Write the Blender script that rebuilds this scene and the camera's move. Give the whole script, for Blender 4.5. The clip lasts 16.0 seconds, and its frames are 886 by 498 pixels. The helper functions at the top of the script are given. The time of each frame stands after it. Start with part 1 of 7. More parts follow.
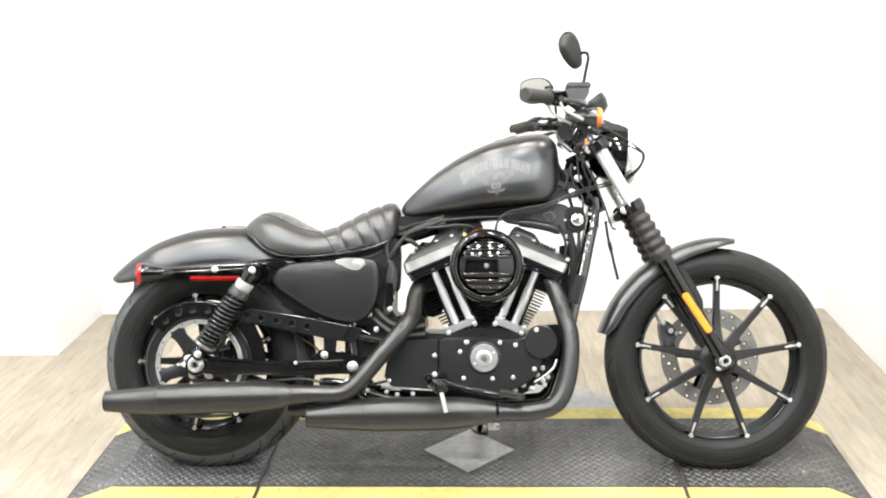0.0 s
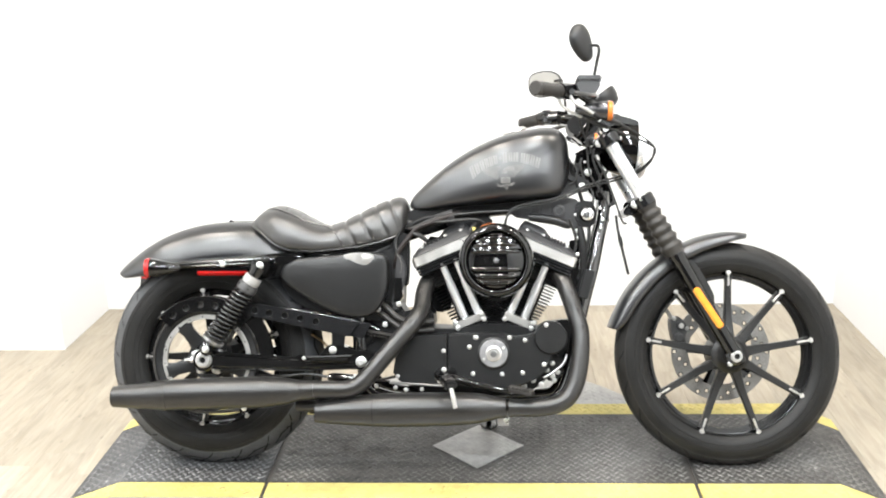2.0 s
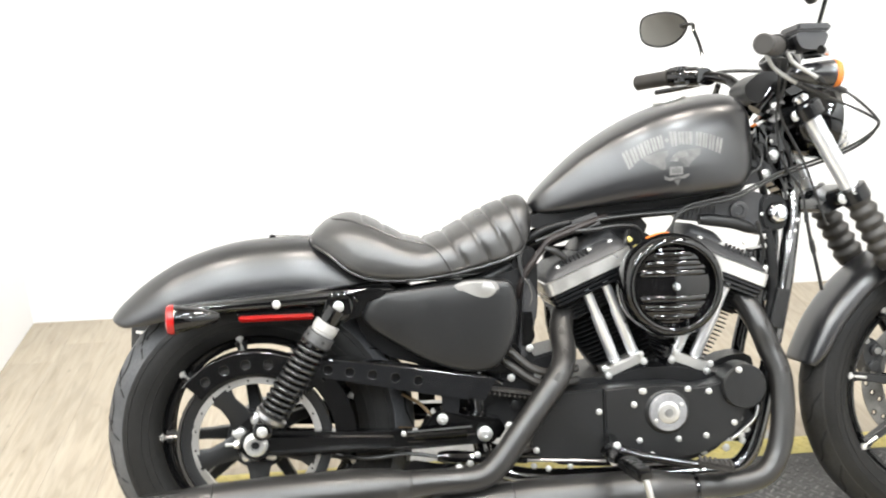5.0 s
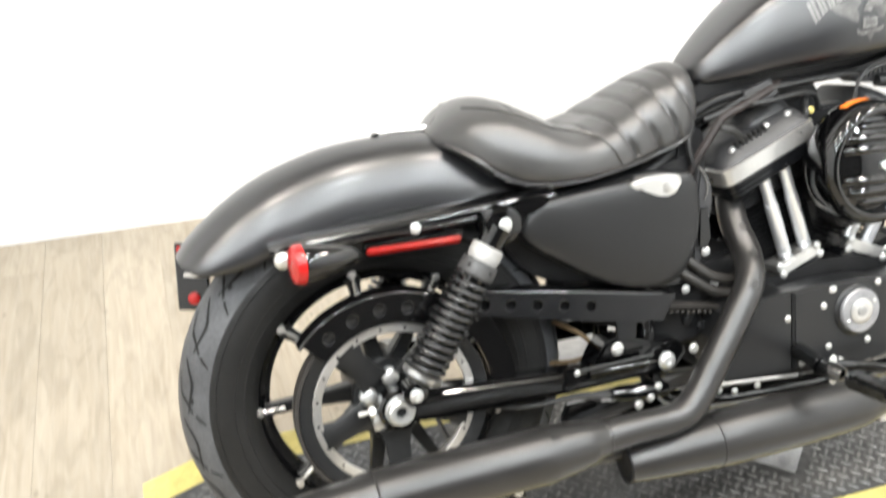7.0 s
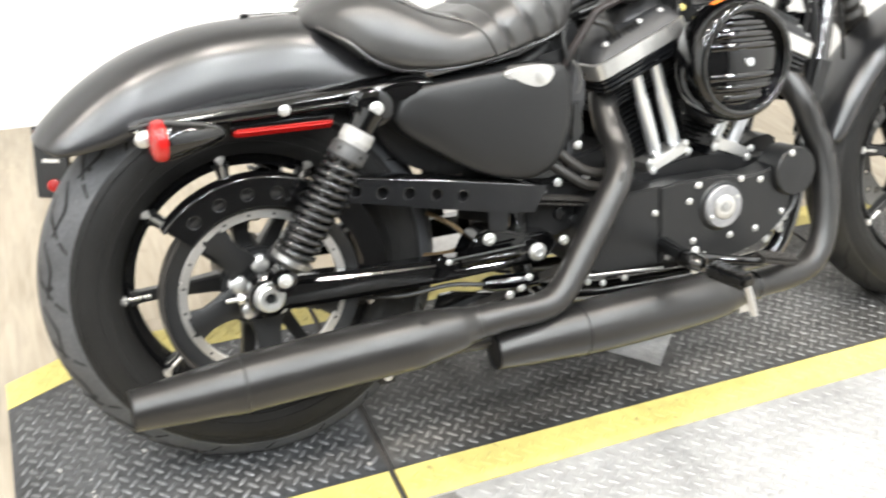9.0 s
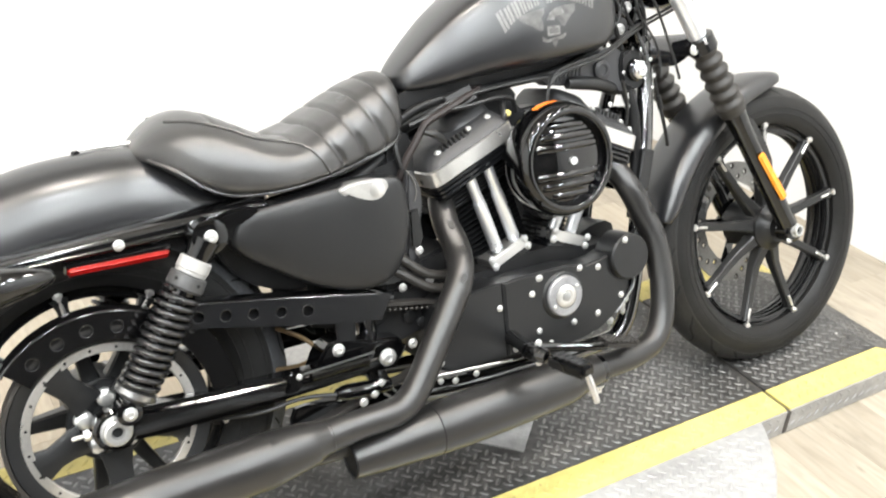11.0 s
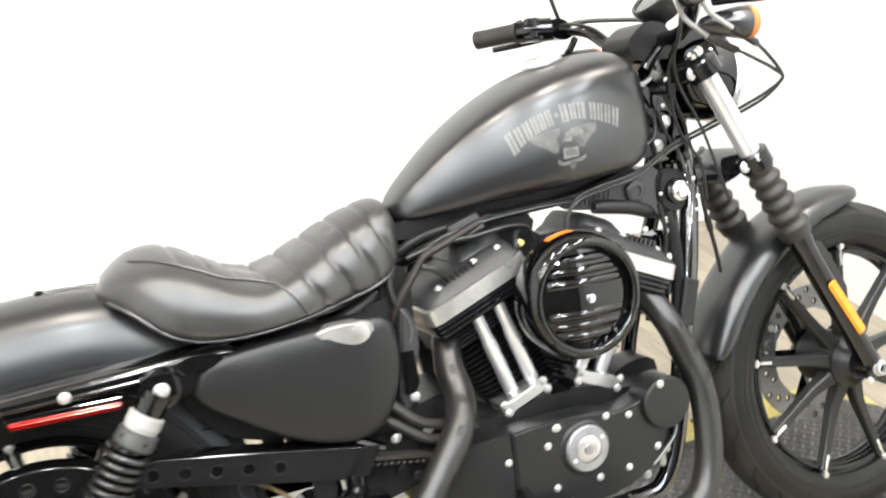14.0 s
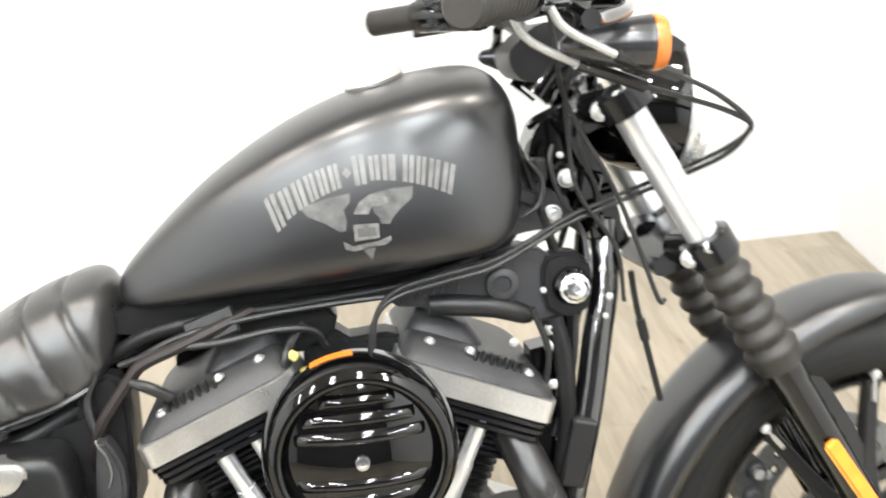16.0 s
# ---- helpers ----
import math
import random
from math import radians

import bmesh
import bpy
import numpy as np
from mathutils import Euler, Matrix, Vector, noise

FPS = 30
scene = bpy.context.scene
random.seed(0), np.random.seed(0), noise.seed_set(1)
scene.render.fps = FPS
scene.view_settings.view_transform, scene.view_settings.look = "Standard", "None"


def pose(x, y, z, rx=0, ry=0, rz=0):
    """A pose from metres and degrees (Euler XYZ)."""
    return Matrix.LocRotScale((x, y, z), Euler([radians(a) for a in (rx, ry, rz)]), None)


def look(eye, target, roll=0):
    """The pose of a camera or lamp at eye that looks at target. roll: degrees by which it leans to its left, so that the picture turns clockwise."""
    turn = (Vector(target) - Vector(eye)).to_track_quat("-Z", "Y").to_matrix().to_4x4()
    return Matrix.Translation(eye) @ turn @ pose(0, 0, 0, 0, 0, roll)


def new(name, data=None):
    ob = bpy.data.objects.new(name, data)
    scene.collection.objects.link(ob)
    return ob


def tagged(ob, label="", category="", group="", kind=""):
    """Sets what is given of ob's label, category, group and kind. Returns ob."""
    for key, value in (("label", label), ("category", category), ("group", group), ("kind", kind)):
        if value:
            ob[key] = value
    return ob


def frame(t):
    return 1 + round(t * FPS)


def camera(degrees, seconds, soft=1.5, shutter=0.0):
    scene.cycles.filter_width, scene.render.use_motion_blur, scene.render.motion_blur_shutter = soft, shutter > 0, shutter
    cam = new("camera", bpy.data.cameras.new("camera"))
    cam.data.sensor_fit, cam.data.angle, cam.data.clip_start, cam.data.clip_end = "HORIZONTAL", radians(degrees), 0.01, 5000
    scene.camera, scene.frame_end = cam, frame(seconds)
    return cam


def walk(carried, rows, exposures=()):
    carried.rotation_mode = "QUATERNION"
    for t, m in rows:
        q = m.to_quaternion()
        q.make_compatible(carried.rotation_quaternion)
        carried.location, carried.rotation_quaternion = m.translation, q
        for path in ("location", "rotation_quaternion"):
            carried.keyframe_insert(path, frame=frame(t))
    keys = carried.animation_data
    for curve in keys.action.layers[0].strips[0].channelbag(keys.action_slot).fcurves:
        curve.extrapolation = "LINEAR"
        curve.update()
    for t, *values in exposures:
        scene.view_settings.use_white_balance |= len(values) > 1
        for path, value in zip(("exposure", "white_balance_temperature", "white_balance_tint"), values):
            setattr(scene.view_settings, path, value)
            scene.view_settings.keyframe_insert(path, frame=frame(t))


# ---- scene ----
cam = camera(49.8, 16.0, soft=2.0, shutter=0.5)
# eye, target and roll are given in the motorcycle's own upright axes; STAND leans them with it
PATH = [
    (0, (0.887, -2.869, 0.588), (0.762, -0.873, 0.634), -0.1),
    (0.5, (0.891, -2.864, 0.584), (0.768, -0.869, 0.63), -0.1),
    (1, (0.887, -2.862, 0.583), (0.751, -0.867, 0.632), -0.2),
    (1.5, (0.879, -2.86, 0.585), (0.746, -0.865, 0.627), -0.3),
    (2, (0.872, -2.85, 0.588), (0.738, -0.854, 0.623), -0.1),
    (2.5, (0.868, -2.814, 0.595), (0.809, -0.815, 0.627), -2.1),
    (3, (0.838, -2.764, 0.624), (0.822, -0.764, 0.649), -1.4),
    (3.5, (0.779, -2.612, 0.646), (0.691, -0.614, 0.605), -1.5),
    (4, (0.698, -2.438, 0.688), (0.611, -0.44, 0.688), -2.2),
    (4.2, (0.606, -2.375, 0.71), (0.525, -0.377, 0.686), -1.2),
    (6.3, (-0.213, -1.559, 0.9), (0.308, 0.356, 0.649), -7.2),
    (6.5, (-0.258, -1.533, 0.895), (0.266, 0.377, 0.617), -7.2),
    (7, (-0.295, -1.491, 0.87), (0.243, 0.385, 0.434), -4.9),
    (7.5, (-0.3, -1.483, 0.815), (0.194, 0.356, 0.203), -3.3),
    (8, (-0.31, -1.486, 0.79), (0.174, 0.335, 0.119), -2.3),
    (8.5, (-0.302, -1.491, 0.788), (0.258, 0.322, 0.155), -1.7),
    (9, (-0.265, -1.512, 0.794), (0.453, 0.262, 0.212), -2.9),
    (9.5, (-0.22, -1.54, 0.797), (0.602, 0.193, 0.227), -4.4),
    (10, (-0.201, -1.553, 0.802), (0.672, 0.161, 0.254), -5.3),
    (10.2, (-0.197, -1.559, 0.817), (0.685, 0.154, 0.281), -5.5),
    (12.3, (-0.161, -1.591, 0.886), (0.858, 0.099, 0.558), -6.6),
    (12.5, (-0.154, -1.59, 0.883), (0.877, 0.094, 0.562), -7.0),
    (13, (-0.148, -1.578, 0.886), (0.889, 0.101, 0.562), -7.3),
    (13.5, (-0.119, -1.545, 0.887), (0.809, 0.181, 0.491), -9.2),
    (14, (0.103, -1.515, 0.915), (0.805, 0.337, 0.639), -6.5),
    (14.5, (0.315, -1.464, 0.929), (0.964, 0.399, 0.603), -5.2),
    (15, (0.476, -1.334, 0.962), (1.147, 0.522, 0.64), -4.2),
    (15.5, (0.633, -1.174, 1.011), (1.241, 0.681, 0.577), -6.5),
    (16, (0.828, -1.129, 1.016), (1.063, 0.814, 0.605), -3.9),
]
STAND = pose(0, 0, -0.0048, -18.11, 0.33, -0.62)
walk(cam, [(t, STAND @ look(eye, target, roll)) for t, eye, target, roll in PATH], [(0, 0.0), (16, 0.0)])

# ---- light ----
world = bpy.data.worlds.new("world")
scene.world = world
world.use_nodes = True
world.node_tree.nodes["Background"].inputs[0].default_value = (1.0, 0.98, 0.95, 1)
world.node_tree.nodes["Background"].inputs[1].default_value = 0.3
FLOOR_Z = -0.065
CEIL_Z = 3.1
ROOM_X0, ROOM_X1, ROOM_Y0, BACK_Y = -2.6, 2.31, -4.6, 1.47
LAMP_SPOTS = [(x, y) for x in (-1.8, -0.85, 0.1, 1.05, 2.0) for y in (-2.95, -2.0, -1.05, -0.1)]
LAMP_POWER = 22.6
COOL_LAMP, WARM_LAMP = (0.925, 0.975, 1.0), (1.0, 0.92, 0.82)


# ---- materials ----
def material(name, base, rough=0.5, metal=0.0, grain=0.0, grain_scale=200.0, mottle=0.0, mottle_scale=6.0, bump=0.0,
             bump_scale=300.0, coat=0.0, rough_var=0.0, piece=0.0, spec=0.5, chips=None, chip_scale=70.0, chip_share=0.68):
    """A principled material with grain and stains of two sizes, fine relief and, for loose pieces, a change from piece to piece."""
    m = bpy.data.materials.new(name)
    m.use_nodes = True
    nt = m.node_tree
    n, link = nt.nodes, nt.links.new
    p = n["Principled BSDF"]
    p.inputs["Base Color"].default_value = (*base, 1)
    p.inputs["Roughness"].default_value = rough
    p.inputs["Metallic"].default_value = metal
    p.inputs["Specular IOR Level"].default_value = spec
    p.inputs["Coat Weight"].default_value = coat
    p.inputs["Coat Roughness"].default_value = 0.04
    tc = n.new("ShaderNodeTexCoord")
    colour = None

    def noise_at(scale, detail=4.0):
        t = n.new("ShaderNodeTexNoise")
        t.inputs["Scale"].default_value = scale
        t.inputs["Detail"].default_value = detail
        link(tc.outputs["Object"], t.inputs["Vector"])
        return t.outputs["Fac"]

    def vary(fac, amount, before):
        r = n.new("ShaderNodeMapRange")
        r.inputs["From Min"].default_value, r.inputs["From Max"].default_value = 0.3, 0.7
        r.inputs["To Min"].default_value, r.inputs["To Max"].default_value = 1 - amount, 1 + amount
        link(fac, r.inputs["Value"])
        x = n.new("ShaderNodeMixRGB")
        x.blend_type = "MULTIPLY"
        x.inputs[0].default_value = 1
        if before is None:
            x.inputs[1].default_value = (*base, 1)
        else:
            link(before, x.inputs[1])
        link(r.outputs[0], x.inputs[2])
        return x.outputs[0]

    if grain:
        colour = vary(noise_at(grain_scale), grain, colour)
    if mottle:
        colour = vary(noise_at(mottle_scale, 6.0), mottle, colour)
    if piece:
        oi = n.new("ShaderNodeObjectInfo")
        colour = vary(oi.outputs["Random"], piece, colour)
    if chips is not None:
        r = n.new("ShaderNodeMapRange")
        r.inputs["From Min"].default_value, r.inputs["From Max"].default_value = chip_share, chip_share + 0.03
        link(noise_at(chip_scale, 3.0), r.inputs["Value"])
        x = n.new("ShaderNodeMixRGB")
        link(r.outputs[0], x.inputs[0])
        if colour is None:
            x.inputs[1].default_value = (*base, 1)
        else:
            link(colour, x.inputs[1])
        x.inputs[2].default_value = (*chips, 1)
        colour = x.outputs[0]
    if colour is not None:
        link(colour, p.inputs["Base Color"])
    if rough_var:
        r = n.new("ShaderNodeMapRange")
        r.inputs["From Min"].default_value, r.inputs["From Max"].default_value = 0.3, 0.7
        r.inputs["To Min"].default_value, r.inputs["To Max"].default_value = rough - rough_var, rough + rough_var
        link(noise_at(18.0, 8.0), r.inputs["Value"])
        link(r.outputs[0], p.inputs["Roughness"])
    if bump:
        b = n.new("ShaderNodeBump")
        b.inputs["Strength"].default_value = 1.0
        b.inputs["Distance"].default_value = bump
        link(noise_at(bump_scale), b.inputs["Height"])
        link(b.outputs[0], p.inputs["Normal"])
    return m


def glow(name, colour, strength):
    m = bpy.data.materials.new(name)
    m.use_nodes = True
    p = m.node_tree.nodes["Principled BSDF"]
    p.inputs["Base Color"].default_value = (*colour, 1)
    p.inputs["Emission Color"].default_value = (*colour, 1)
    p.inputs["Emission Strength"].default_value = strength
    return m


DENIM = material("satin_black_paint", (0.0090, 0.0093, 0.0106), 0.29, 0.0, spec=0.90, grain=0.12, grain_scale=900)
GLOSS = material("gloss_black_paint", (0.0015, 0.0015, 0.0017), 0.04, 0.0, spec=0.45, coat=0.4, rough_var=0.015)
RIMBLACK = material("satin_black_enamel", (0.004, 0.004, 0.0044), 0.24, 0.0, spec=0.5, rough_var=0.05)
WRINKLE = material("black_powder_coat", (0.0105, 0.0107, 0.0112), 0.35, 0.0, spec=0.42, grain=0.2, grain_scale=600, bump=0.0002, bump_scale=900, rough_var=0.05)
CASTING = material("black_engine_casting", (0.0105, 0.0105, 0.0110), 0.38, 0.0, spec=0.25, mottle=0.3, mottle_scale=14, bump=0.0003, bump_scale=350)
HEATBLACK = material("matte_black_exhaust_coating", (0.0130, 0.0124, 0.0119), 0.31, 0.0, spec=0.62, grain=0.15, grain_scale=700, mottle=0.15, mottle_scale=9, rough_var=0.02)
RUBBER = material("tyre_rubber", (0.0115, 0.0113, 0.0110), 0.48, 0.0, spec=0.24, grain=0.2, grain_scale=300, mottle=0.25, mottle_scale=10, bump=0.0002, bump_scale=500, rough_var=0.06)
# Rear tread: base colour raised to carry the light's sheen on the rubber
SHEENTREAD = material("worn_tread_with_sheen", (0.062, 0.064, 0.069), 0.55, 0.0, grain=0.2, grain_scale=200, mottle=0.25, mottle_scale=14, bump=0.0002, bump_scale=400, rough_var=0.06)
DARKTREAD = material("dark_tread_rubber", (0.023, 0.022, 0.021), 0.52, 0.0, spec=0.3, grain=0.25, grain_scale=200, mottle=0.35, mottle_scale=12, bump=0.0002, bump_scale=400, rough_var=0.06)
# Near-black that paints the shade inside grooves, bores and small holes
HOLLOWSHADE = material("hollow_shade_black", (0.006, 0.006, 0.006), 0.9)
SOFTRUBBER = material("gaiter_rubber", (0.0215, 0.0192, 0.0170), 0.52, 0.0, mottle=0.2, mottle_scale=30, bump=0.0002, bump_scale=700)
LEATHER = material("black_seat_vinyl", (0.0250, 0.0244, 0.0240), 0.31, 0.0, spec=0.85, grain=0.15, grain_scale=500, mottle=0.3, mottle_scale=12, bump=0.00012, bump_scale=420, rough_var=0.05)
SHELLGREY = material("satin_dark_grey_shell", (0.034, 0.034, 0.036), 0.34, 0.0, spec=0.45, grain=0.1, grain_scale=400, mottle=0.15, mottle_scale=25)
GUARDBLACK = material("satin_black_plastic", (0.0060, 0.0063, 0.0072), 0.20, 0.0, spec=0.5, grain=0.15, grain_scale=500, rough_var=0.05)
CASTBLACK = material("gloss_black_casting", (0.002, 0.002, 0.0022), 0.11, 0.0, spec=0.6, coat=0.5, rough_var=0.03, bump=0.0002, bump_scale=60)
FRAMEGLOSS = material("wet_gloss_black_enamel", (0.004, 0.004, 0.0044), 0.09, 0.0, spec=1.0, coat=1.0, rough_var=0.04, bump=0.0006, bump_scale=30)
HOLERIM = material("moulded_hole_edge", (0.009, 0.009, 0.0095), 0.22, 0.0, spec=0.6, mottle=0.2, mottle_scale=80)
SPRING = material("dark_spring_enamel", (0.013, 0.013, 0.0135), 0.2, 0.0, spec=0.6, grain=0.1, grain_scale=400)
BULLET = material("satin_black_shell", (0.02, 0.02, 0.022), 0.22, 0.0, spec=0.8, rough_var=0.03)
COVERGREY = material("dark_grey_powder_coat", (0.033, 0.033, 0.0345), 0.42, 0.0, spec=0.4, grain=0.2, grain_scale=600, mottle=0.15, mottle_scale=20, bump=0.0002, bump_scale=900)
CHROME = material("chrome", (0.82, 0.84, 0.87), 0.17, 1.0, rough_var=0.03)
FORKCHROME = material("hard_chrome", (0.90, 0.92, 0.95), 0.30, 0.78, rough_var=0.04)
ALLOY = material("brushed_alloy", (0.66, 0.65, 0.63), 0.33, 0.9, grain=0.08, grain_scale=400, rough_var=0.08)
ZINC = material("zinc_bolt", (0.66, 0.66, 0.65), 0.38, 0.85, grain=0.1, grain_scale=300, rough_var=0.06)
STEEL = material("brake_disc_steel", (0.42, 0.42, 0.42), 0.30, 0.95, grain=0.12, grain_scale=300)
DISCSTEEL = material("drilled_disc_steel", (0.27, 0.265, 0.255), 0.36, 0.8, grain=0.15, grain_scale=300, mottle=0.1, mottle_scale=20)
CASTGREY = material("dull_grey_casting", (0.075, 0.075, 0.076), 0.5, 0.4, mottle=0.3, mottle_scale=40, bump=0.0003, bump_scale=300)
SLOTDARK = material("drilled_hole_edge", (0.05, 0.047, 0.043), 0.5, 0.5, mottle=0.3, mottle_scale=60)
RINGGREY = material("dull_grey_ring", (0.30, 0.30, 0.31), 0.42, 0.6, grain=0.15, grain_scale=300, mottle=0.15, mottle_scale=40)
RED = material("red_lens", (0.36, 0.008, 0.007), 0.25, 0.0, coat=0.2, mottle=0.1, mottle_scale=60)
AMBER = material("amber_lens", (0.58, 0.15, 0.010), 0.18, 0.0, coat=0.8, mottle=0.1, mottle_scale=60)
AMBERPLATE = material("amber_reflector_plate", (0.72, 0.27, 0.016), 0.22, 0.0, coat=0.4, mottle=0.1, mottle_scale=60)
DECAL = material("tank_graphic_grey", (0.165, 0.162, 0.157), 0.42, 0.2, mottle=0.25, mottle_scale=60)
DECAL_DIM = material("tank_graphic_dark_grey", (0.095, 0.094, 0.092), 0.42, 0.2, mottle=0.35, mottle_scale=70)
DECAL_MID = material("tank_graphic_mid_grey", (0.145, 0.142, 0.138), 0.42, 0.2, mottle=0.4, mottle_scale=90)
GLASS = material("headlight_glass", (0.8, 0.82, 0.84), 0.04, 0.3, coat=1.0)
# Mirror tint carries the dim beige reflection; plain silver would reflect white wall
BEIGEMIRROR = material("mirror_glass", (0.30, 0.285, 0.26), 0.02, 1.0)
CABLE = material("cable_sheath", (0.012, 0.012, 0.012), 0.42)
BRAID = material("dull_bright_metal", (0.52, 0.52, 0.51), 0.42, 0.7, grain=0.3, grain_scale=900)
BROWN = material("wire_loom_tape", (0.0105, 0.0062, 0.0055), 0.6, mottle=0.3, mottle_scale=60)
PALEGREY = material("pale_grey_collar", (0.34, 0.335, 0.325), 0.5, 0.2, mottle=0.1, mottle_scale=20)
HEATSLOT = material("slot_metal", (0.016, 0.015, 0.014), 0.45, 0.2, mottle=0.2, mottle_scale=80)
PALEWIRE = material("pale_wire", (0.12, 0.115, 0.105), 0.5, mottle=0.2, mottle_scale=60)
BRASS = material("brass_pipe", (0.16, 0.11, 0.06), 0.4, 0.7, grain=0.1, grain_scale=200)
ORANGETAG = material("orange_tag", (0.8, 0.2, 0.02), 0.5)
WHITEWALL = material("white_wall_paint", (0.765, 0.769, 0.773), 0.65, 0.0, mottle=0.012, mottle_scale=1.2, bump=0.0003, bump_scale=120)
# Ceiling is out of view; this tone is chosen for its reflections and bounce
CEILPAINT = material("dull_ceiling_paint", (0.505, 0.490, 0.472), 0.8, mottle=0.05, mottle_scale=2)
# Tone of the unseen front wall, set dark to cut fill and reflections
FRONTWALL = material("unseen_dark_wall", (0.055, 0.053, 0.052), 0.6, mottle=0.2, mottle_scale=1.5, grain=0.1, grain_scale=20)
LAMPMETAL = material("white_lamp_enamel", (0.8, 0.8, 0.8), 0.4, mottle=0.02)
SEAM = material("floor_joint", (0.27, 0.228, 0.172), 0.8, mottle=0.2, mottle_scale=5)
BARE_BARS = material("worn_deck_bar", (0.160, 0.162, 0.167), 0.44, 0.5, grain=0.3, grain_scale=40, mottle=0.5, mottle_scale=5, rough_var=0.08)
BLACKDECK = material("worn_black_deck_paint", (0.060, 0.061, 0.063), 0.47, 0.25, grain=0.35, grain_scale=60, mottle=0.5, mottle_scale=4.5, rough_var=0.10, bump=0.0003, bump_scale=160, chips=(0.45, 0.44, 0.42), chip_scale=45.0, chip_share=0.69)
DIRTYDECK = material("dirty_black_deck_paint", (0.050, 0.048, 0.046), 0.44, 0.2, grain=0.35, grain_scale=60, mottle=0.6, mottle_scale=3.5, rough_var=0.12, bump=0.0003, bump_scale=160, chips=(0.45, 0.44, 0.42), chip_scale=45.0, chip_share=0.71)
DULL_BARS = material("dirty_deck_bar", (0.125, 0.122, 0.118), 0.44, 0.5, grain=0.3, grain_scale=40, mottle=0.6, mottle_scale=4, rough_var=0.1)
YELLOW = material("yellow_deck_paint", (0.54, 0.455, 0.145), 0.52, 0.0, grain=0.12, grain_scale=40, mottle=0.12, mottle_scale=7, bump=0.0003, bump_scale=200, rough_var=0.08, chips=(0.33, 0.27, 0.10), chip_scale=38.0, chip_share=0.68)
TREADPLATE = material("bare_tread_plate", (0.36, 0.358, 0.354), 0.46, 0.45, grain=0.12, grain_scale=50, mottle=0.15, mottle_scale=6, rough_var=0.1)
DARKSIDE = material("dark_rubber_edge", (0.05, 0.045, 0.041), 0.6, mottle=0.2, mottle_scale=9)
LAMPGLOW = glow("lamp_glow", (1.0, 0.97, 0.92), 8.0)


def plank_material():
    m = bpy.data.materials.new("pale_oak_vinyl")
    m.use_nodes = True
    nt = m.node_tree
    n, link = nt.nodes, nt.links.new
    p = n["Principled BSDF"]
    tc, oi = n.new("ShaderNodeTexCoord"), n.new("ShaderNodeObjectInfo")
    shift = n.new("ShaderNodeVectorMath")
    shift.operation = "MULTIPLY_ADD"
    link(oi.outputs["Random"], shift.inputs[0])
    shift.inputs[1].default_value = (37.0, 91.0, 0)
    link(tc.outputs["Object"], shift.inputs[2])
    mp = n.new("ShaderNodeMapping")
    mp.inputs["Scale"].default_value = (60.0, 4.5, 1.0)
    link(shift.outputs[0], mp.inputs["Vector"])
    g = n.new("ShaderNodeTexNoise")
    g.inputs["Scale"].default_value, g.inputs["Detail"].default_value, g.inputs["Distortion"].default_value = 1.0, 7.0, 0.8
    link(mp.outputs[0], g.inputs["Vector"])
    ramp = n.new("ShaderNodeValToRGB")
    e = ramp.color_ramp.elements
    e[0].position, e[0].color = 0.25, (0.293, 0.251, 0.192, 1)
    e[1].position, e[1].color = 0.72, (0.372, 0.330, 0.266, 1)
    link(g.outputs["Fac"], ramp.inputs[0])
    big = n.new("ShaderNodeTexNoise")
    big.inputs["Scale"].default_value = 3.0
    link(tc.outputs["Object"], big.inputs["Vector"])
    r = n.new("ShaderNodeMapRange")
    r.inputs["To Min"].default_value, r.inputs["To Max"].default_value = 0.87, 1.06
    link(oi.outputs["Random"], r.inputs["Value"])
    r2 = n.new("ShaderNodeMapRange")
    r2.inputs["From Min"].default_value, r2.inputs["From Max"].default_value = 0.3, 0.7
    r2.inputs["To Min"].default_value, r2.inputs["To Max"].default_value = 0.94, 1.06
    link(big.outputs["Fac"], r2.inputs["Value"])
    patch_map = n.new("ShaderNodeMapping")
    patch_map.inputs["Scale"].default_value = (24.0, 5.0, 1.0)
    link(shift.outputs[0], patch_map.inputs["Vector"])
    patch = n.new("ShaderNodeTexNoise")
    patch.inputs["Scale"].default_value, patch.inputs["Detail"].default_value, patch.inputs["Distortion"].default_value = 1.0, 5.0, 1.4
    link(patch_map.outputs[0], patch.inputs["Vector"])
    r3 = n.new("ShaderNodeMapRange")
    r3.inputs["From Min"].default_value, r3.inputs["From Max"].default_value = 0.46, 0.66
    r3.inputs["To Min"].default_value, r3.inputs["To Max"].default_value = 1.04, 0.89
    link(patch.outputs["Fac"], r3.inputs["Value"])
    knot_map = n.new("ShaderNodeMapping")
    knot_map.inputs["Scale"].default_value = (20.0, 9.0, 1.0)
    link(shift.outputs[0], knot_map.inputs["Vector"])
    knot = n.new("ShaderNodeTexVoronoi")
    knot.inputs["Scale"].default_value = 0.8
    link(knot_map.outputs[0], knot.inputs["Vector"])
    r4 = n.new("ShaderNodeMapRange")
    r4.inputs["From Min"].default_value, r4.inputs["From Max"].default_value = 0.03, 0.11
    r4.inputs["To Min"].default_value, r4.inputs["To Max"].default_value = 0.72, 1.0
    link(knot.outputs["Distance"], r4.inputs["Value"])
    before = ramp.outputs[0]
    for factor in (r, r2, r3, r4):
        x = n.new("ShaderNodeMixRGB")
        x.blend_type, x.inputs[0].default_value = "MULTIPLY", 1
        link(before, x.inputs[1])
        link(factor.outputs[0], x.inputs[2])
        before = x.outputs[0]
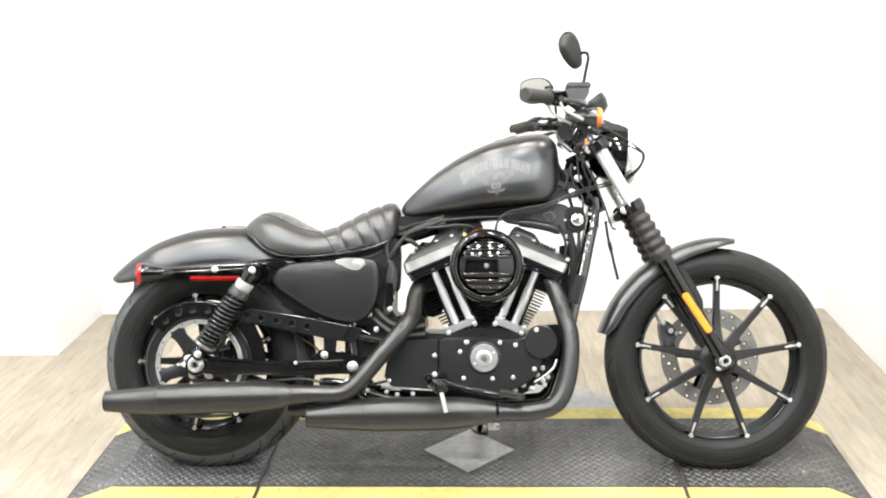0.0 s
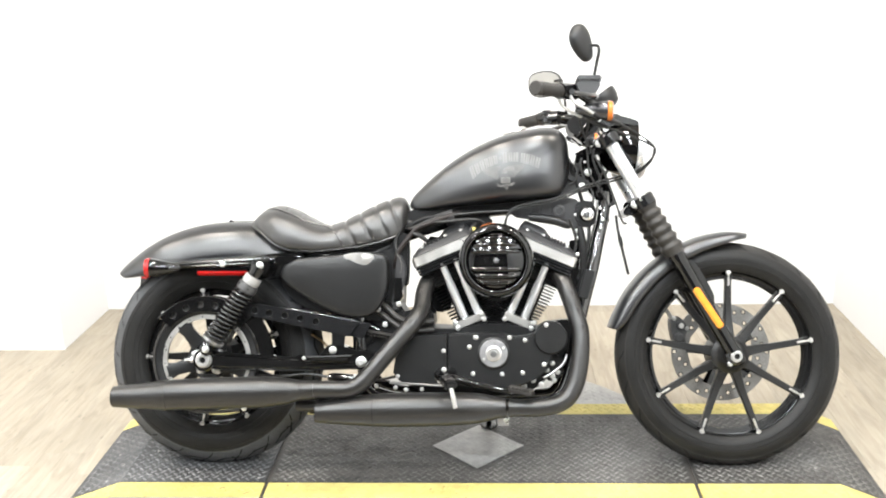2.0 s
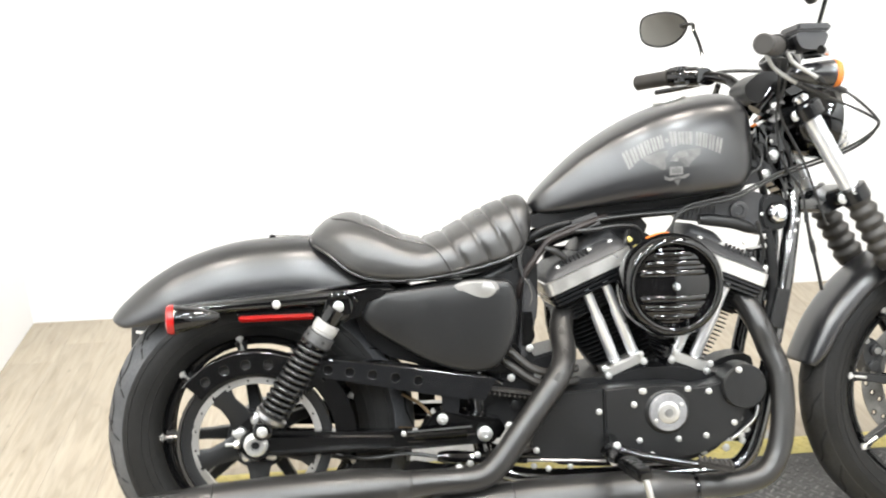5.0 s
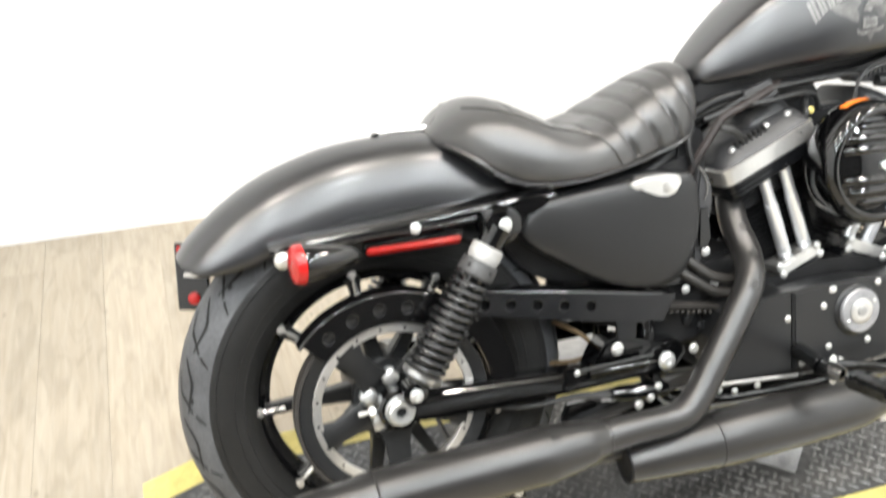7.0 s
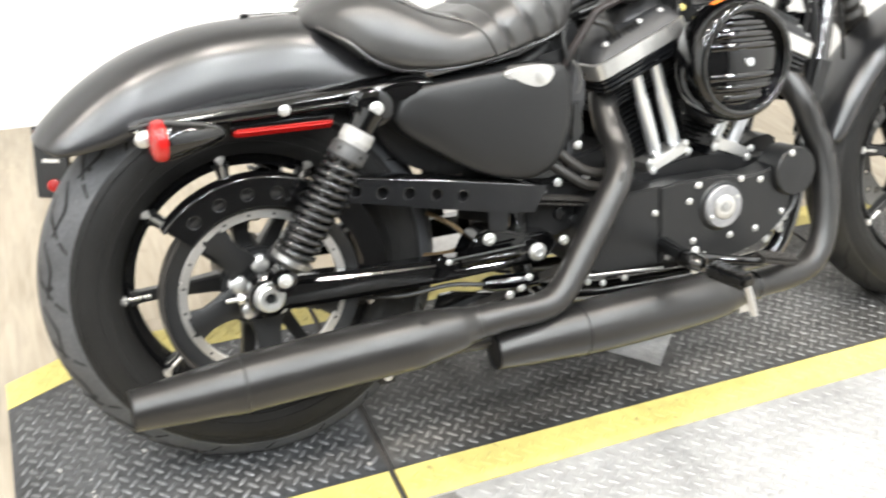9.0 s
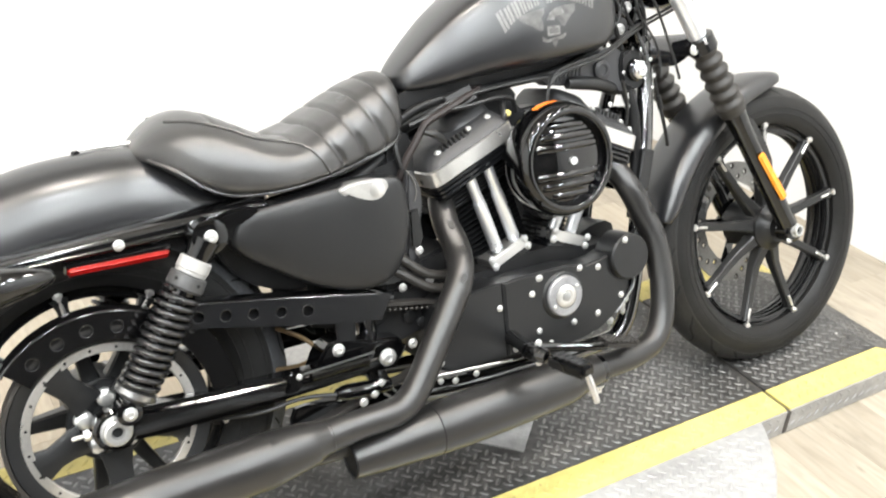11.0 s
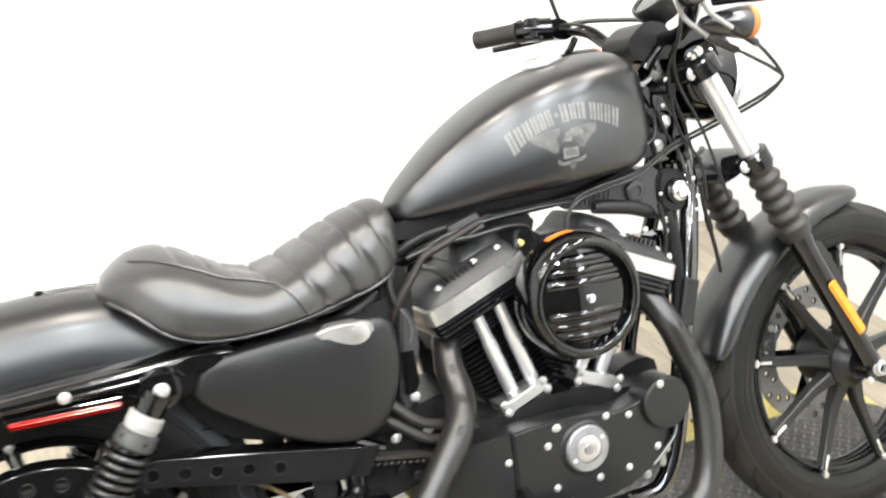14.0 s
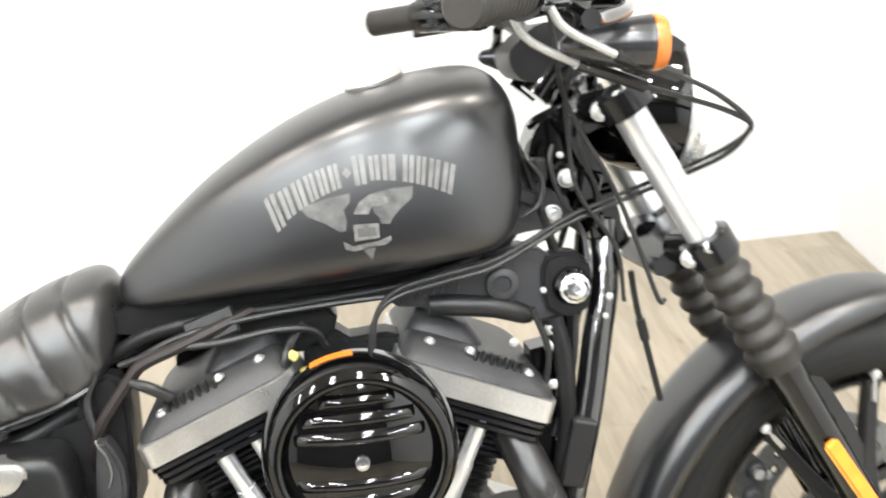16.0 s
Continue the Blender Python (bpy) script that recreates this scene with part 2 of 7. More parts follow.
    link(before, p.inputs["Base Color"])
    p.inputs["Roughness"].default_value = 0.50
    p.inputs["Specular IOR Level"].default_value = 0.38
    b = n.new("ShaderNodeBump")
    b.inputs["Distance"].default_value = 0.0003
    link(g.outputs["Fac"], b.inputs["Height"])
    link(b.outputs[0], p.inputs["Normal"])
    return m


OAK = plank_material()


# ---- mesh helpers ----
def finish(name, bm, mat, smooth=35):
    me = bpy.data.meshes.new(name)
    bmesh.ops.recalc_face_normals(bm, faces=bm.faces[:])
    bm.to_mesh(me)
    bm.free()
    me.materials.append(mat)
    if smooth:
        me.polygons.foreach_set("use_smooth", [True] * len(me.polygons))
        me.set_sharp_from_angle(angle=radians(smooth))
    return me


def part(name, bm, mat, parent=None, label="", smooth=35):
    """Links a bmesh as one mesh object, under a thing or a part if a parent is given."""
    ob = new(name, finish(name, bm, mat, smooth))
    if parent is not None:
        ob.parent = parent
    return tagged(ob, label)


def curve_points(pts, per=6):
    """A smooth run (Catmull-Rom) through the points, with any numbers behind the first three carried along."""
    p = [np.array(q, float) for q in pts]
    if len(p) < 3:
        return p
    p = [2 * p[0] - p[1], *p, 2 * p[-1] - p[-2]]
    out = []
    for a, b, c, d in zip(p, p[1:], p[2:], p[3:]):
        for k in range(per):
            t = k / per
            out.append(0.5 * (2 * b + (c - a) * t + (2 * a - 5 * b + 4 * c - d) * t * t + (3 * b - a - 3 * c + d) * t ** 3))
    return [*out, p[-2]]


def tube(bm, pts, r=None, seg=10, per=6, flat=1.0):
    """A round tube along points (x, y, z) of radius r, or (x, y, z, r)."""
    p = curve_points([(*q, r) if len(q) == 3 else q for q in pts], per)
    rings, side = [], None
    for k, q in enumerate(p):
        a, b = p[max(k - 1, 0)][:3], p[min(k + 1, len(p) - 1)][:3]
        way = Vector(b - a).normalized()
        if side is None:
            side = way.orthogonal().normalized()
        side = (side - way * side.dot(way)).normalized()
        up = way.cross(side)
        rings.append([bm.verts.new(Vector(q[:3]) + float(q[3]) * (math.cos(u) * side + flat * math.sin(u) * up))
                      for u in (2 * math.pi * j / seg for j in range(seg))])
    skin(bm, rings)
    return bm


def skin(bm, rings, caps=True, closed=True):
    for a, b in zip(rings, rings[1:]):
        n = len(a)
        for j in range(n if closed else n - 1):
            bm.faces.new((a[j], a[(j + 1) % n], b[(j + 1) % n], b[j]))
    if caps:
        bm.faces.new(rings[0][::-1])
        bm.faces.new(rings[-1])
    return bm


def axes_to(way):
    return Vector(way).to_track_quat("Z", "Y").to_matrix().to_4x4()


def lathe(bm, prof, at=(0, 0, 0), way=(0, -1, 0), seg=32, caps=True, loop=False):
    """A turned body: rows of (radius, distance along way)."""
    m = Matrix.Translation(at) @ axes_to(way)
    rings = [[bm.verts.new(m @ Vector((r * math.cos(u), r * math.sin(u), h))) for u in (2 * math.pi * j / seg for j in range(seg))]
             for r, h in prof]
    if loop:
        rings.append(rings[0])
    return skin(bm, rings, caps and not loop)


def plate(bm, outline, y0, y1, holes=(), bevel=0.0, seg=2):
    """A plate of the outline (x, z), from y0 to y1, with round holes (x, z, r) through it."""
    loops = [list(outline)] + [[(hx + r * math.cos(u), hz + r * math.sin(u)) for u in (2 * math.pi * j / 14 for j in range(14))] for hx, hz, r in holes]
    edges = []
    for loop in loops:
        v = [bm.verts.new((x, y0, z)) for x, z in loop]
        edges += [bm.edges.new((v[j], v[(j + 1) % len(v)])) for j in range(len(v))]
    if holes:
        faces = [f for f in bmesh.ops.triangle_fill(bm, edges=edges, use_beauty=True)["geom"] if isinstance(f, bmesh.types.BMFace)]
    else:
        faces = [bm.faces.new(list(dict.fromkeys(v)))]
    ext = bmesh.ops.extrude_face_region(bm, geom=faces)["geom"]
    verts = [g for g in ext if isinstance(g, bmesh.types.BMVert)]
    for v in verts:
        v.co.y = y1
    if bevel:
        bm.normal_update()
        top = set(verts)
        rim = [e for e in bm.edges if len(e.link_faces) == 2 and e.verts[0] in top and e.verts[1] in top
               and e.link_faces[0].normal.angle(e.link_faces[1].normal, 0) > 0.6]
        bmesh.ops.bevel(bm, geom=rim, offset=bevel, segments=seg, affect="EDGES", clamp_overlap=True)
    return bm


def box(bm, size, m=Matrix.Identity(4), bevel=0.0, seg=2):
    v = bmesh.ops.create_cube(bm, size=1.0, matrix=m @ Matrix.Diagonal((*size, 1)))["verts"]
    if bevel:
        e = list({e for q in v for e in q.link_edges})
        bmesh.ops.bevel(bm, geom=e, offset=bevel, segments=seg, affect="EDGES", clamp_overlap=True)
    return bm


def B():
    return bmesh.new()


def smooth_outline(pts, per=4):
    """A closed outline rounded through its points."""
    p = [np.array(q, float) for q in pts]
    n, out = len(p), []
    for k in range(n):
        a, b, c, d = p[k - 1], p[k], p[(k + 1) % n], p[(k + 2) % n]
        for j in range(per):
            t = j / per
            out.append(tuple(0.5 * (2 * b + (c - a) * t + (2 * a - 5 * b + 4 * c - d) * t * t + (3 * b - a - 3 * c + d) * t ** 3)))
    return out


# ---- the room ----
def slab(name, size, at, mat, label, category):
    bm = box(B(), size, Matrix.Translation(at))
    return tagged(part(name, bm, mat, label=label, smooth=0), category=category, kind="structure")


H = CEIL_Z - FLOOR_Z
MID_Z = (CEIL_Z + FLOOR_Z) / 2
slab("wall_back", (3.24, 0.12, H), (0.69, BACK_Y + 0.06, MID_Z), WHITEWALL, "plain white painted back wall behind the motorcycle", "wall")
slab("wall_right", (0.12, BACK_Y + 0.12 - ROOM_Y0, H), (ROOM_X1 + 0.06, (BACK_Y + 0.12 + ROOM_Y0) / 2, MID_Z), WHITEWALL, "plain white painted side wall ahead of the front wheel", "wall")
slab("wall_alcove", (ROOM_X0 * -1 - 0.93, 0.53, H), ((ROOM_X0 - 0.93) / 2, 1.0 + 0.265, MID_Z), WHITEWALL, "white wall that steps forward behind the rear wheel", "wall")
slab("wall_left", (0.12, 1.53 - ROOM_Y0, H), (ROOM_X0 - 0.06, (1.53 + ROOM_Y0) / 2, MID_Z), WHITEWALL, "plain white painted wall at the rear end of the room", "wall")
# added unseen wall; its darkness shapes the light on the bike's near side
slab("wall_front", (ROOM_X1 - ROOM_X0 + 0.24, 0.12, H), ((ROOM_X0 + ROOM_X1) / 2, ROOM_Y0 - 0.06, MID_Z), FRONTWALL, "unseen wall opposite the motorcycle, kept dark to limit fill light", "wall")
# unseen ceiling, added to carry the lamps and shape the bounce light
slab("ceiling", (ROOM_X1 - ROOM_X0 + 0.24, BACK_Y - ROOM_Y0 + 0.36, 0.1), ((ROOM_X0 + ROOM_X1) / 2, (BACK_Y + ROOM_Y0) / 2, CEIL_Z + 0.05), CEILPAINT, "unseen flat ceiling, its beige set for reflections and fill", "ceiling")

lamp_mesh = None
for k, (x, y) in enumerate(LAMP_SPOTS):
    light = bpy.data.lights.new("lamp_light", "AREA")
    light.shape, light.size, light.energy, light.color = "DISK", 0.2, LAMP_POWER, WARM_LAMP if y > -0.5 else COOL_LAMP
    ob = new("lamp_light", light)
    ob.location = (x, y, CEIL_Z - 0.045)
    if lamp_mesh is None:
        lamp_mesh = finish("ceiling_lamp", lathe(B(), [(0.02, 0), (0.125, 0), (0.14, 0.02), (0.135, 0.035), (0.12, 0.035), (0.115, 0.028)], way=(0, 0, -1)), LAMPMETAL)
        disc_mesh = finish("diffuser", lathe(B(), [(0.114, 0.024), (0.114, 0.03)], way=(0, 0, -1)), LAMPGLOW)
    lamp = tagged(new("ceiling_lamp", lamp_mesh), "round white ceiling lamp with a glowing disc", "lamp", "ceiling lamps")
    lamp.location = (x, y, CEIL_Z)
    d = new("diffuser", disc_mesh)
    d.parent = lamp
    ob.parent = lamp
    ob.location = (0, 0, -0.045)

# ---- the turntable: a round tread plate with a black deck across it ----
CX, CY, R_DISC = 0.787, 0.078, 0.600
HALF_IN, HALF_OUT = 0.212, 0.287
CRACK_A, CRACK_B, GAP = 0.178, 1.398, 0.0056
FLAT_A, FLAT_B, END_A, END_B = -0.255, 1.795, -0.415, 1.938

turntable = tagged(new("turntable"), "round bare-metal motorcycle turntable with a black tread-plate deck and yellow edges", "turntable")
turntable.location = (CX, CY, FLOOR_Z)


def tt(name, bm, mat, label="", parent=None, smooth=0):
    """A part of the turntable, built in world axes."""
    bm.transform(Matrix.Translation((-CX, -CY, -FLOOR_Z)))
    return part(name, bm, mat, turntable if parent is None else parent, label, smooth)


def strip(bm, runs, y0, y1, z_low=None, lift=0.0):
    """A solid strip between y0 and y1 whose top follows runs of (x, z)."""
    rings = []
    for x, z in runs:
        low = FLOOR_Z + 0.001 if z_low is None else z_low
        rings.append([bm.verts.new(q) for q in ((x, y0, z + lift), (x, y1, z + lift), (x, y1, min(low, z + lift - 0.002)), (x, y0, min(low, z + lift - 0.002)))])
    return skin(bm, rings)


disc_bm = lathe(B(), [(R_DISC - 0.02, 0.003), (R_DISC - 0.001, 0.004), (R_DISC, 0.006), (R_DISC, 0.0580), (R_DISC - 0.0012, 0.0605), (R_DISC - 0.004, 0.0615)],
                at=(CX, CY, FLOOR_Z), way=(0, 0, 1), seg=128)
tt("disc", disc_bm, TREADPLATE, "round bare tread-plate disc")
ring_bm = lathe(B(), [(R_DISC - 0.05, 0.0), (R_DISC - 0.012, 0.0), (R_DISC - 0.012, 0.006), (R_DISC - 0.05, 0.006)], at=(CX, CY, FLOOR_Z), way=(0, 0, 1), seg=96)
tt("foot_ring", ring_bm, DARKSIDE)

DROP = FLOOR_Z + 0.006
for a, b in ((END_A, CRACK_A - GAP), (CRACK_A + GAP, CRACK_B - GAP), (CRACK_B + GAP, END_B)):
    runs = [(x, z) for x, z in ((END_A, DROP), (FLAT_A, 0.0), (CRACK_A - GAP, 0.0), (CRACK_A + GAP, 0.0), (CRACK_B - GAP, 0.0), (CRACK_B + GAP, 0.0), (FLAT_B, 0.0), (END_B, DROP)) if a - 1e-6 <= x <= b + 1e-6]
    deck = tt("deck_plate", strip(B(), runs, CY - HALF_IN, CY + HALF_IN), BLACKDECK if b < CRACK_A else DIRTYDECK, "worn black tread plate")
    for s in (-1, 1):
        ya, yb = sorted((CY + s * (HALF_IN + 0.0015), CY + s * HALF_OUT))
        tt("yellow_strip", strip(B(), runs, ya, yb, lift=0.0), YELLOW, "yellow painted edge strip")
        ya, yb = sorted((CY + s * HALF_OUT, CY + s * (HALF_OUT + 0.004)))
        tt("side_plate", strip(B(), runs, ya, yb, lift=-0.003), TREADPLATE, "bare metal side plate")
for x in (CRACK_A, CRACK_B):
    tt("joint_rubber", strip(B(), [(x - 0.0058, -0.005), (x + 0.0058, -0.005)], CY - HALF_OUT - 0.0055, CY + HALF_OUT), DARKSIDE, "black rubber strip in the joint")
dia = plate(B(), [(0.643, -CY), (0.782, -CY + 0.133), (0.922, -CY), (0.782, -CY - 0.133)], 0.0, 0.003)
dia.transform(Matrix(((1, 0, 0, 0), (0, 0, -1, 0), (0, 1, 0, 0), (0, 0, 0, 1))))
tt("diamond_inlay", dia, TREADPLATE, "bare metal diamond on the deck")


def tread(bm, x, y, z, along, slope=0.0, length=0.0235, width=0.0068, height=0.0016):
    """One raised bar of tread plate, pointed at both ends."""
    c, s = math.cos(along), math.sin(along)

    def at(u, v, h):
        return bm.verts.new((x + u * c - v * s, y + u * s + v * c, z + slope * (u * c - v * s) + h))
    a, b = length / 2, width / 2
    base = [at(-a, 0, 0), at(-a * 0.45, -b, 0), at(a * 0.45, -b, 0), at(a, 0, 0), at(a * 0.45, b, 0), at(-a * 0.45, b, 0)]
    top = [at(-a * 0.72, 0, height * 0.7), at(-a * 0.4, -b * 0.5, height), at(a * 0.4, -b * 0.5, height), at(a * 0.72, 0, height * 0.7), at(a * 0.4, b * 0.5, height), at(-a * 0.4, b * 0.5, height)]
    for j in range(6):
        bm.faces.new((base[j], base[(j + 1) % 6], top[(j + 1) % 6], top[j]))
    bm.faces.new(top)


def deck_height(x):
    if x < FLAT_A:
        k = -DROP / (FLAT_A - END_A)
        return (x - FLAT_A) * k, k
    if x > FLAT_B:
        k = DROP / (END_B - FLAT_B)
        return (x - FLAT_B) * k, k
    return 0.0, 0.0


def tread_field(accept, z_of, pitch=0.0196, height=0.0015):
    bm = B()
    p = pitch / math.sqrt(2)
    nx, ny = int(2.6 / p), int(1.5 / p)
    for i in range(nx):
        for j in range(i % 2, ny, 2):
            x, y = END_A - 0.05 + i * p, -0.7 + j * p
            if accept(x, y):
                z, k = z_of(x)
                tread(bm, x, y, z, radians(45 if j % 2 else -45), k, height=height)
    return bm


def in_diamond(x, y, grow):
    return abs(x - 0.782) / (0.1395 + grow) + abs(y - CY) / (0.133 + grow) < 1


def near_crack(x):
    return min(abs(x - CRACK_A), abs(x - CRACK_B)) < 0.016


def on_deck(x, y):
    return END_A + 0.015 < x < END_B - 0.015 and not near_crack(x)


for rear, mat in ((True, BARE_BARS), (False, DULL_BARS)):
    tagged(tt("tread_pattern", tread_field(lambda x, y: on_deck(x, y) and (x < CRACK_A) == rear and abs(y - CY) < HALF_IN - 0.012 and not in_diamond(x, y, 0.02), deck_height), mat, "raised bars of the black tread plate"), kind="stuff")
tagged(tt("tread_pattern", tread_field(lambda x, y: on_deck(x, y) and HALF_IN + 0.012 < abs(y - CY) < HALF_OUT - 0.01, deck_height), YELLOW, "raised bars under the yellow paint"), kind="stuff")
tagged(tt("tread_pattern", tread_field(lambda x, y: in_diamond(x, y, -0.010), lambda x: (0.003, 0.0), 0.0155, 0.0006), TREADPLATE, "low raised bars of the bare diamond"), kind="stuff")
tagged(tt("tread_pattern", tread_field(lambda x, y: math.hypot(x - CX, y - CY) < R_DISC - 0.02 and abs(y - CY) > HALF_OUT + 0.018, lambda x: (FLOOR_Z + 0.0615, 0.0), height=0.0007), TREADPLATE, "raised bars of the bare disc"), kind="stuff")
side = B()
for s in (-1, 1):
    for i in range(96):
        for j in range(2):
            x, z = END_A + 0.06 + i * 0.0265, -0.018 - 0.026 * j
            if math.hypot(x - CX, HALF_OUT) > R_DISC + 0.02 and END_A + 0.08 < x < END_B - 0.08 and not near_crack(x) and z < deck_height(x)[0] - 0.012:
                b2 = B()
                tread(b2, 0, 0, 0, radians(45 if j % 2 else -45), height=0.0018)
                b2.transform(Matrix.Translation((x, CY + s * (HALF_OUT + 0.004), z)) @ pose(0, 0, 0, 90 if s < 0 else -90))
                tmp = bpy.data.meshes.new("tmp")
                b2.to_mesh(tmp)
                b2.free()
                side.from_mesh(tmp)
                bpy.data.meshes.remove(tmp)
tagged(tt("tread_pattern", side, TREADPLATE, "raised bars of the side plates"), kind="stuff")

# ---- the motorcycle, built upright in its own axes: x ahead, y to its left, z up, the rear axle above the origin ----
bike = tagged(new("motorcycle"), "matte black cruiser motorcycle leaning on its side stand on the turntable", "motorcycle")
bike.matrix_world = STAND
UP = STAND.inverted().to_3x3() @ Vector((0, 0, 1))
STEER_AT, STEER_WAY = Vector((1.045, 0, 0.94)), Vector((-0.504, 0, 0.864)).normalized()
STEER = Matrix.Translation(STEER_AT) @ Matrix.Rotation(radians(1.9), 4, STEER_WAY) @ Matrix.Translation(-STEER_AT)


def bp(name, bm, mat, parent=None, label="", steer=False, smooth=35):
    """A part of the motorcycle; steer: it turns with the handlebar."""
    if steer:
        bm.transform(STEER)
    return part(name, bm, mat, bike if parent is None else parent, label, smooth)


def dome_bolt(r=0.0072, h=0.0054, mat=None):
    me = finish("bolt", lathe(B(), [(r * 1.25, 0), (r * 1.25, 0.0015), (r, 0.002), (r, h * 0.6), (r * 0.8, h * 0.9), (r * 0.45, h), (r * 0.4, h * 0.7)], seg=12), mat or ZINC)
    return me


BOLT = dome_bolt()


def bolt(x, y, z, size=1.0, parent=None, way=(0, -1, 0), name="bolt", label="", steer=False):
    o = new(name, BOLT)
    o.parent = bike if parent is None else parent
    m = Matrix.Translation((x, y, z)) @ axes_to(way) @ axes_to((0, -1, 0)).inverted() @ Matrix.Diagonal((size, size, size, 1))
    o.matrix_local = STEER @ m if steer else m
    return tagged(o, label)


def interp(x, pts):
    return float(np.interp(x, [p[0] for p in pts], [p[1] for p in pts]))


# wheels
def tyre(prof, at, steer):
    bm = lathe(B(), prof, at, (0, -1, 0), 96, loop=True)
    if steer:
        bm.transform(STEER)
    for v in bm.verts:  # the tyre rests flat on the deck
        w = STAND @ v.co
        if w.z < 0.0024:
            w.z = 0.0024
            v.co = STAND.inverted() @ w
    return bm


def wheel(name, at, r_rim, half, tyre_prof, first_angle, tip_r, steer, spoke_y, label):
    cx, cy, cz = at
    rim = lathe(B(), [(r_rim + 0.012, half), (r_rim + 0.004, half + 0.002), (r_rim - 0.004, half - 0.004), (r_rim - 0.008, half - 0.016), (r_rim - 0.022, half - 0.024), (r_rim - 0.026, 0.0),
                      (r_rim - 0.022, -half + 0.024), (r_rim - 0.008, -half + 0.016), (r_rim - 0.004, -half + 0.004), (r_rim + 0.004, -half - 0.002), (r_rim + 0.012, -half), (r_rim, 0.0)], at, (0, -1, 0), 96, loop=True)
    w = bp(name, rim, RIMBLACK, label=label, steer=steer)
    bp("tyre", tyre(tyre_prof, at, steer), RUBBER, w, "black road tyre")
    for sgn in (-1, 1):
        for r in (r_rim + 0.016, r_rim + 0.030, r_rim + 0.058):
            y = sgn * float(np.interp(r, [q[0] for q in tyre_prof[:8]], [q[1] for q in tyre_prof[:8]]))
            ring = lathe(B(), [(r - 0.0016, y * sgn - 0.001), (r - 0.0008, y * sgn + 0.0009), (r + 0.0008, y * sgn + 0.0009), (r + 0.0016, y * sgn - 0.001)], at, (0, sgn, 0), 96, loop=True)
            bp("sidewall_ring", ring, RUBBER, w, steer=steer)
    for y in (-0.78, -0.52, -0.26, 0.04):
        ridge = lathe(B(), [(r_rim - 0.0225 + 0.012 * max(0.0, -y - 0.5), y * half - 0.0022), (r_rim - 0.0285 + 0.012 * max(0.0, -y - 0.5), y * half - 0.0008), (r_rim - 0.0285 + 0.012 * max(0.0, -y - 0.5), y * half + 0.0008), (r_rim - 0.0225 + 0.012 * max(0.0, -y - 0.5), y * half + 0.0022)], at, (0, 1, 0), 96, loop=True)
        bp("rim_ridge", ridge, RIMBLACK, w, steer=steer)
    hub = lathe(B(), [(0.016, 0.075), (0.032, 0.073), (0.038, 0.064), (0.044, 0.056), (0.054, 0.050), (0.056, 0.02), (0.056, -0.02), (0.054, -0.050), (0.044, -0.056), (0.038, -0.064), (0.032, -0.073), (0.016, -0.075)], at)
    bp("hub", hub, WRINKLE, w, steer=steer)
    for k in range(9):
        a = radians(first_angle + 40 * k)
        c, s = math.cos(a), math.sin(a)
        bm = B()
        rings = []
        for r, wid, y, th in ((0.036, 0.0175, -0.030, 0.019), (0.065, 0.0135, -0.028, 0.015), (0.10, 0.0110, spoke_y * 0.75, 0.0125), (0.14, 0.0095, spoke_y * 0.8, 0.011), (r_rim - 0.034, 0.0090, spoke_y * 0.95, 0.010), (r_rim - 0.018, 0.013, spoke_y, 0.012)):
            ring = []
            for u, v in ((-1, -0.75), (-0.75, -1), (0.75, -1), (1, -0.75), (1, 0.75), (0.75, 1), (-0.75, 1), (-1, 0.75)):
                ring.append(bm.verts.new((cx + r * c - wid * u * s, cy + y + th * v, cz + r * s + wid * u * c)))
            rings.append(ring)
        skin(bm, rings)
        bp("spoke", bm, WRINKLE, w, steer=steer)
        bm = B()
        m = Matrix.Translation((cx, cy + spoke_y - 0.0085, cz)) @ Matrix.Rotation(-a, 4, "Y")
        box(bm, (0.036, 0.007, 0.0065), m @ Matrix.Translation((tip_r - 0.022, 0, 0)), 0.002, 1)
        box(bm, (0.011, 0.013, 0.0145), m @ Matrix.Translation((tip_r, -0.002, 0)), 0.003, 2)
        bp("spoke_tip", bm, ALLOY, w, "machined bright spoke end", steer)
    return w


FW, RW = (1.511, 0.0, 0.330), (0.0, 0.0, 0.318)
front_wheel = wheel("front_wheel", FW, 0.246, 0.042, [(0.238, 0.038), (0.247, 0.047), (0.262, 0.0535), (0.280, 0.0550), (0.299, 0.0495), (0.313, 0.036), (0.321, 0.018), (0.3238, 0.0),
                    (0.321, -0.018), (0.313, -0.036), (0.299, -0.0495), (0.280, -0.0550), (0.262, -0.0535), (0.247, -0.047), (0.238, -0.038), (0.240, 0.0)], 90, 0.2365, True, -0.030, "gloss black nine-spoke front wheel")
rear_wheel = wheel("rear_wheel", RW, 0.211, 0.055, [(0.203, 0.050), (0.213, 0.062), (0.232, 0.0715), (0.258, 0.0725), (0.279, 0.0670), (0.2995, 0.052), (0.315, 0.029), (0.3212, 0.0),
                   (0.315, -0.029), (0.2995, -0.052), (0.279, -0.0670), (0.258, -0.0725), (0.232, -0.0715), (0.213, -0.062), (0.203, -0.050), (0.205, 0.0)], 100, 0.2015, False, -0.042, "gloss black nine-spoke rear wheel")


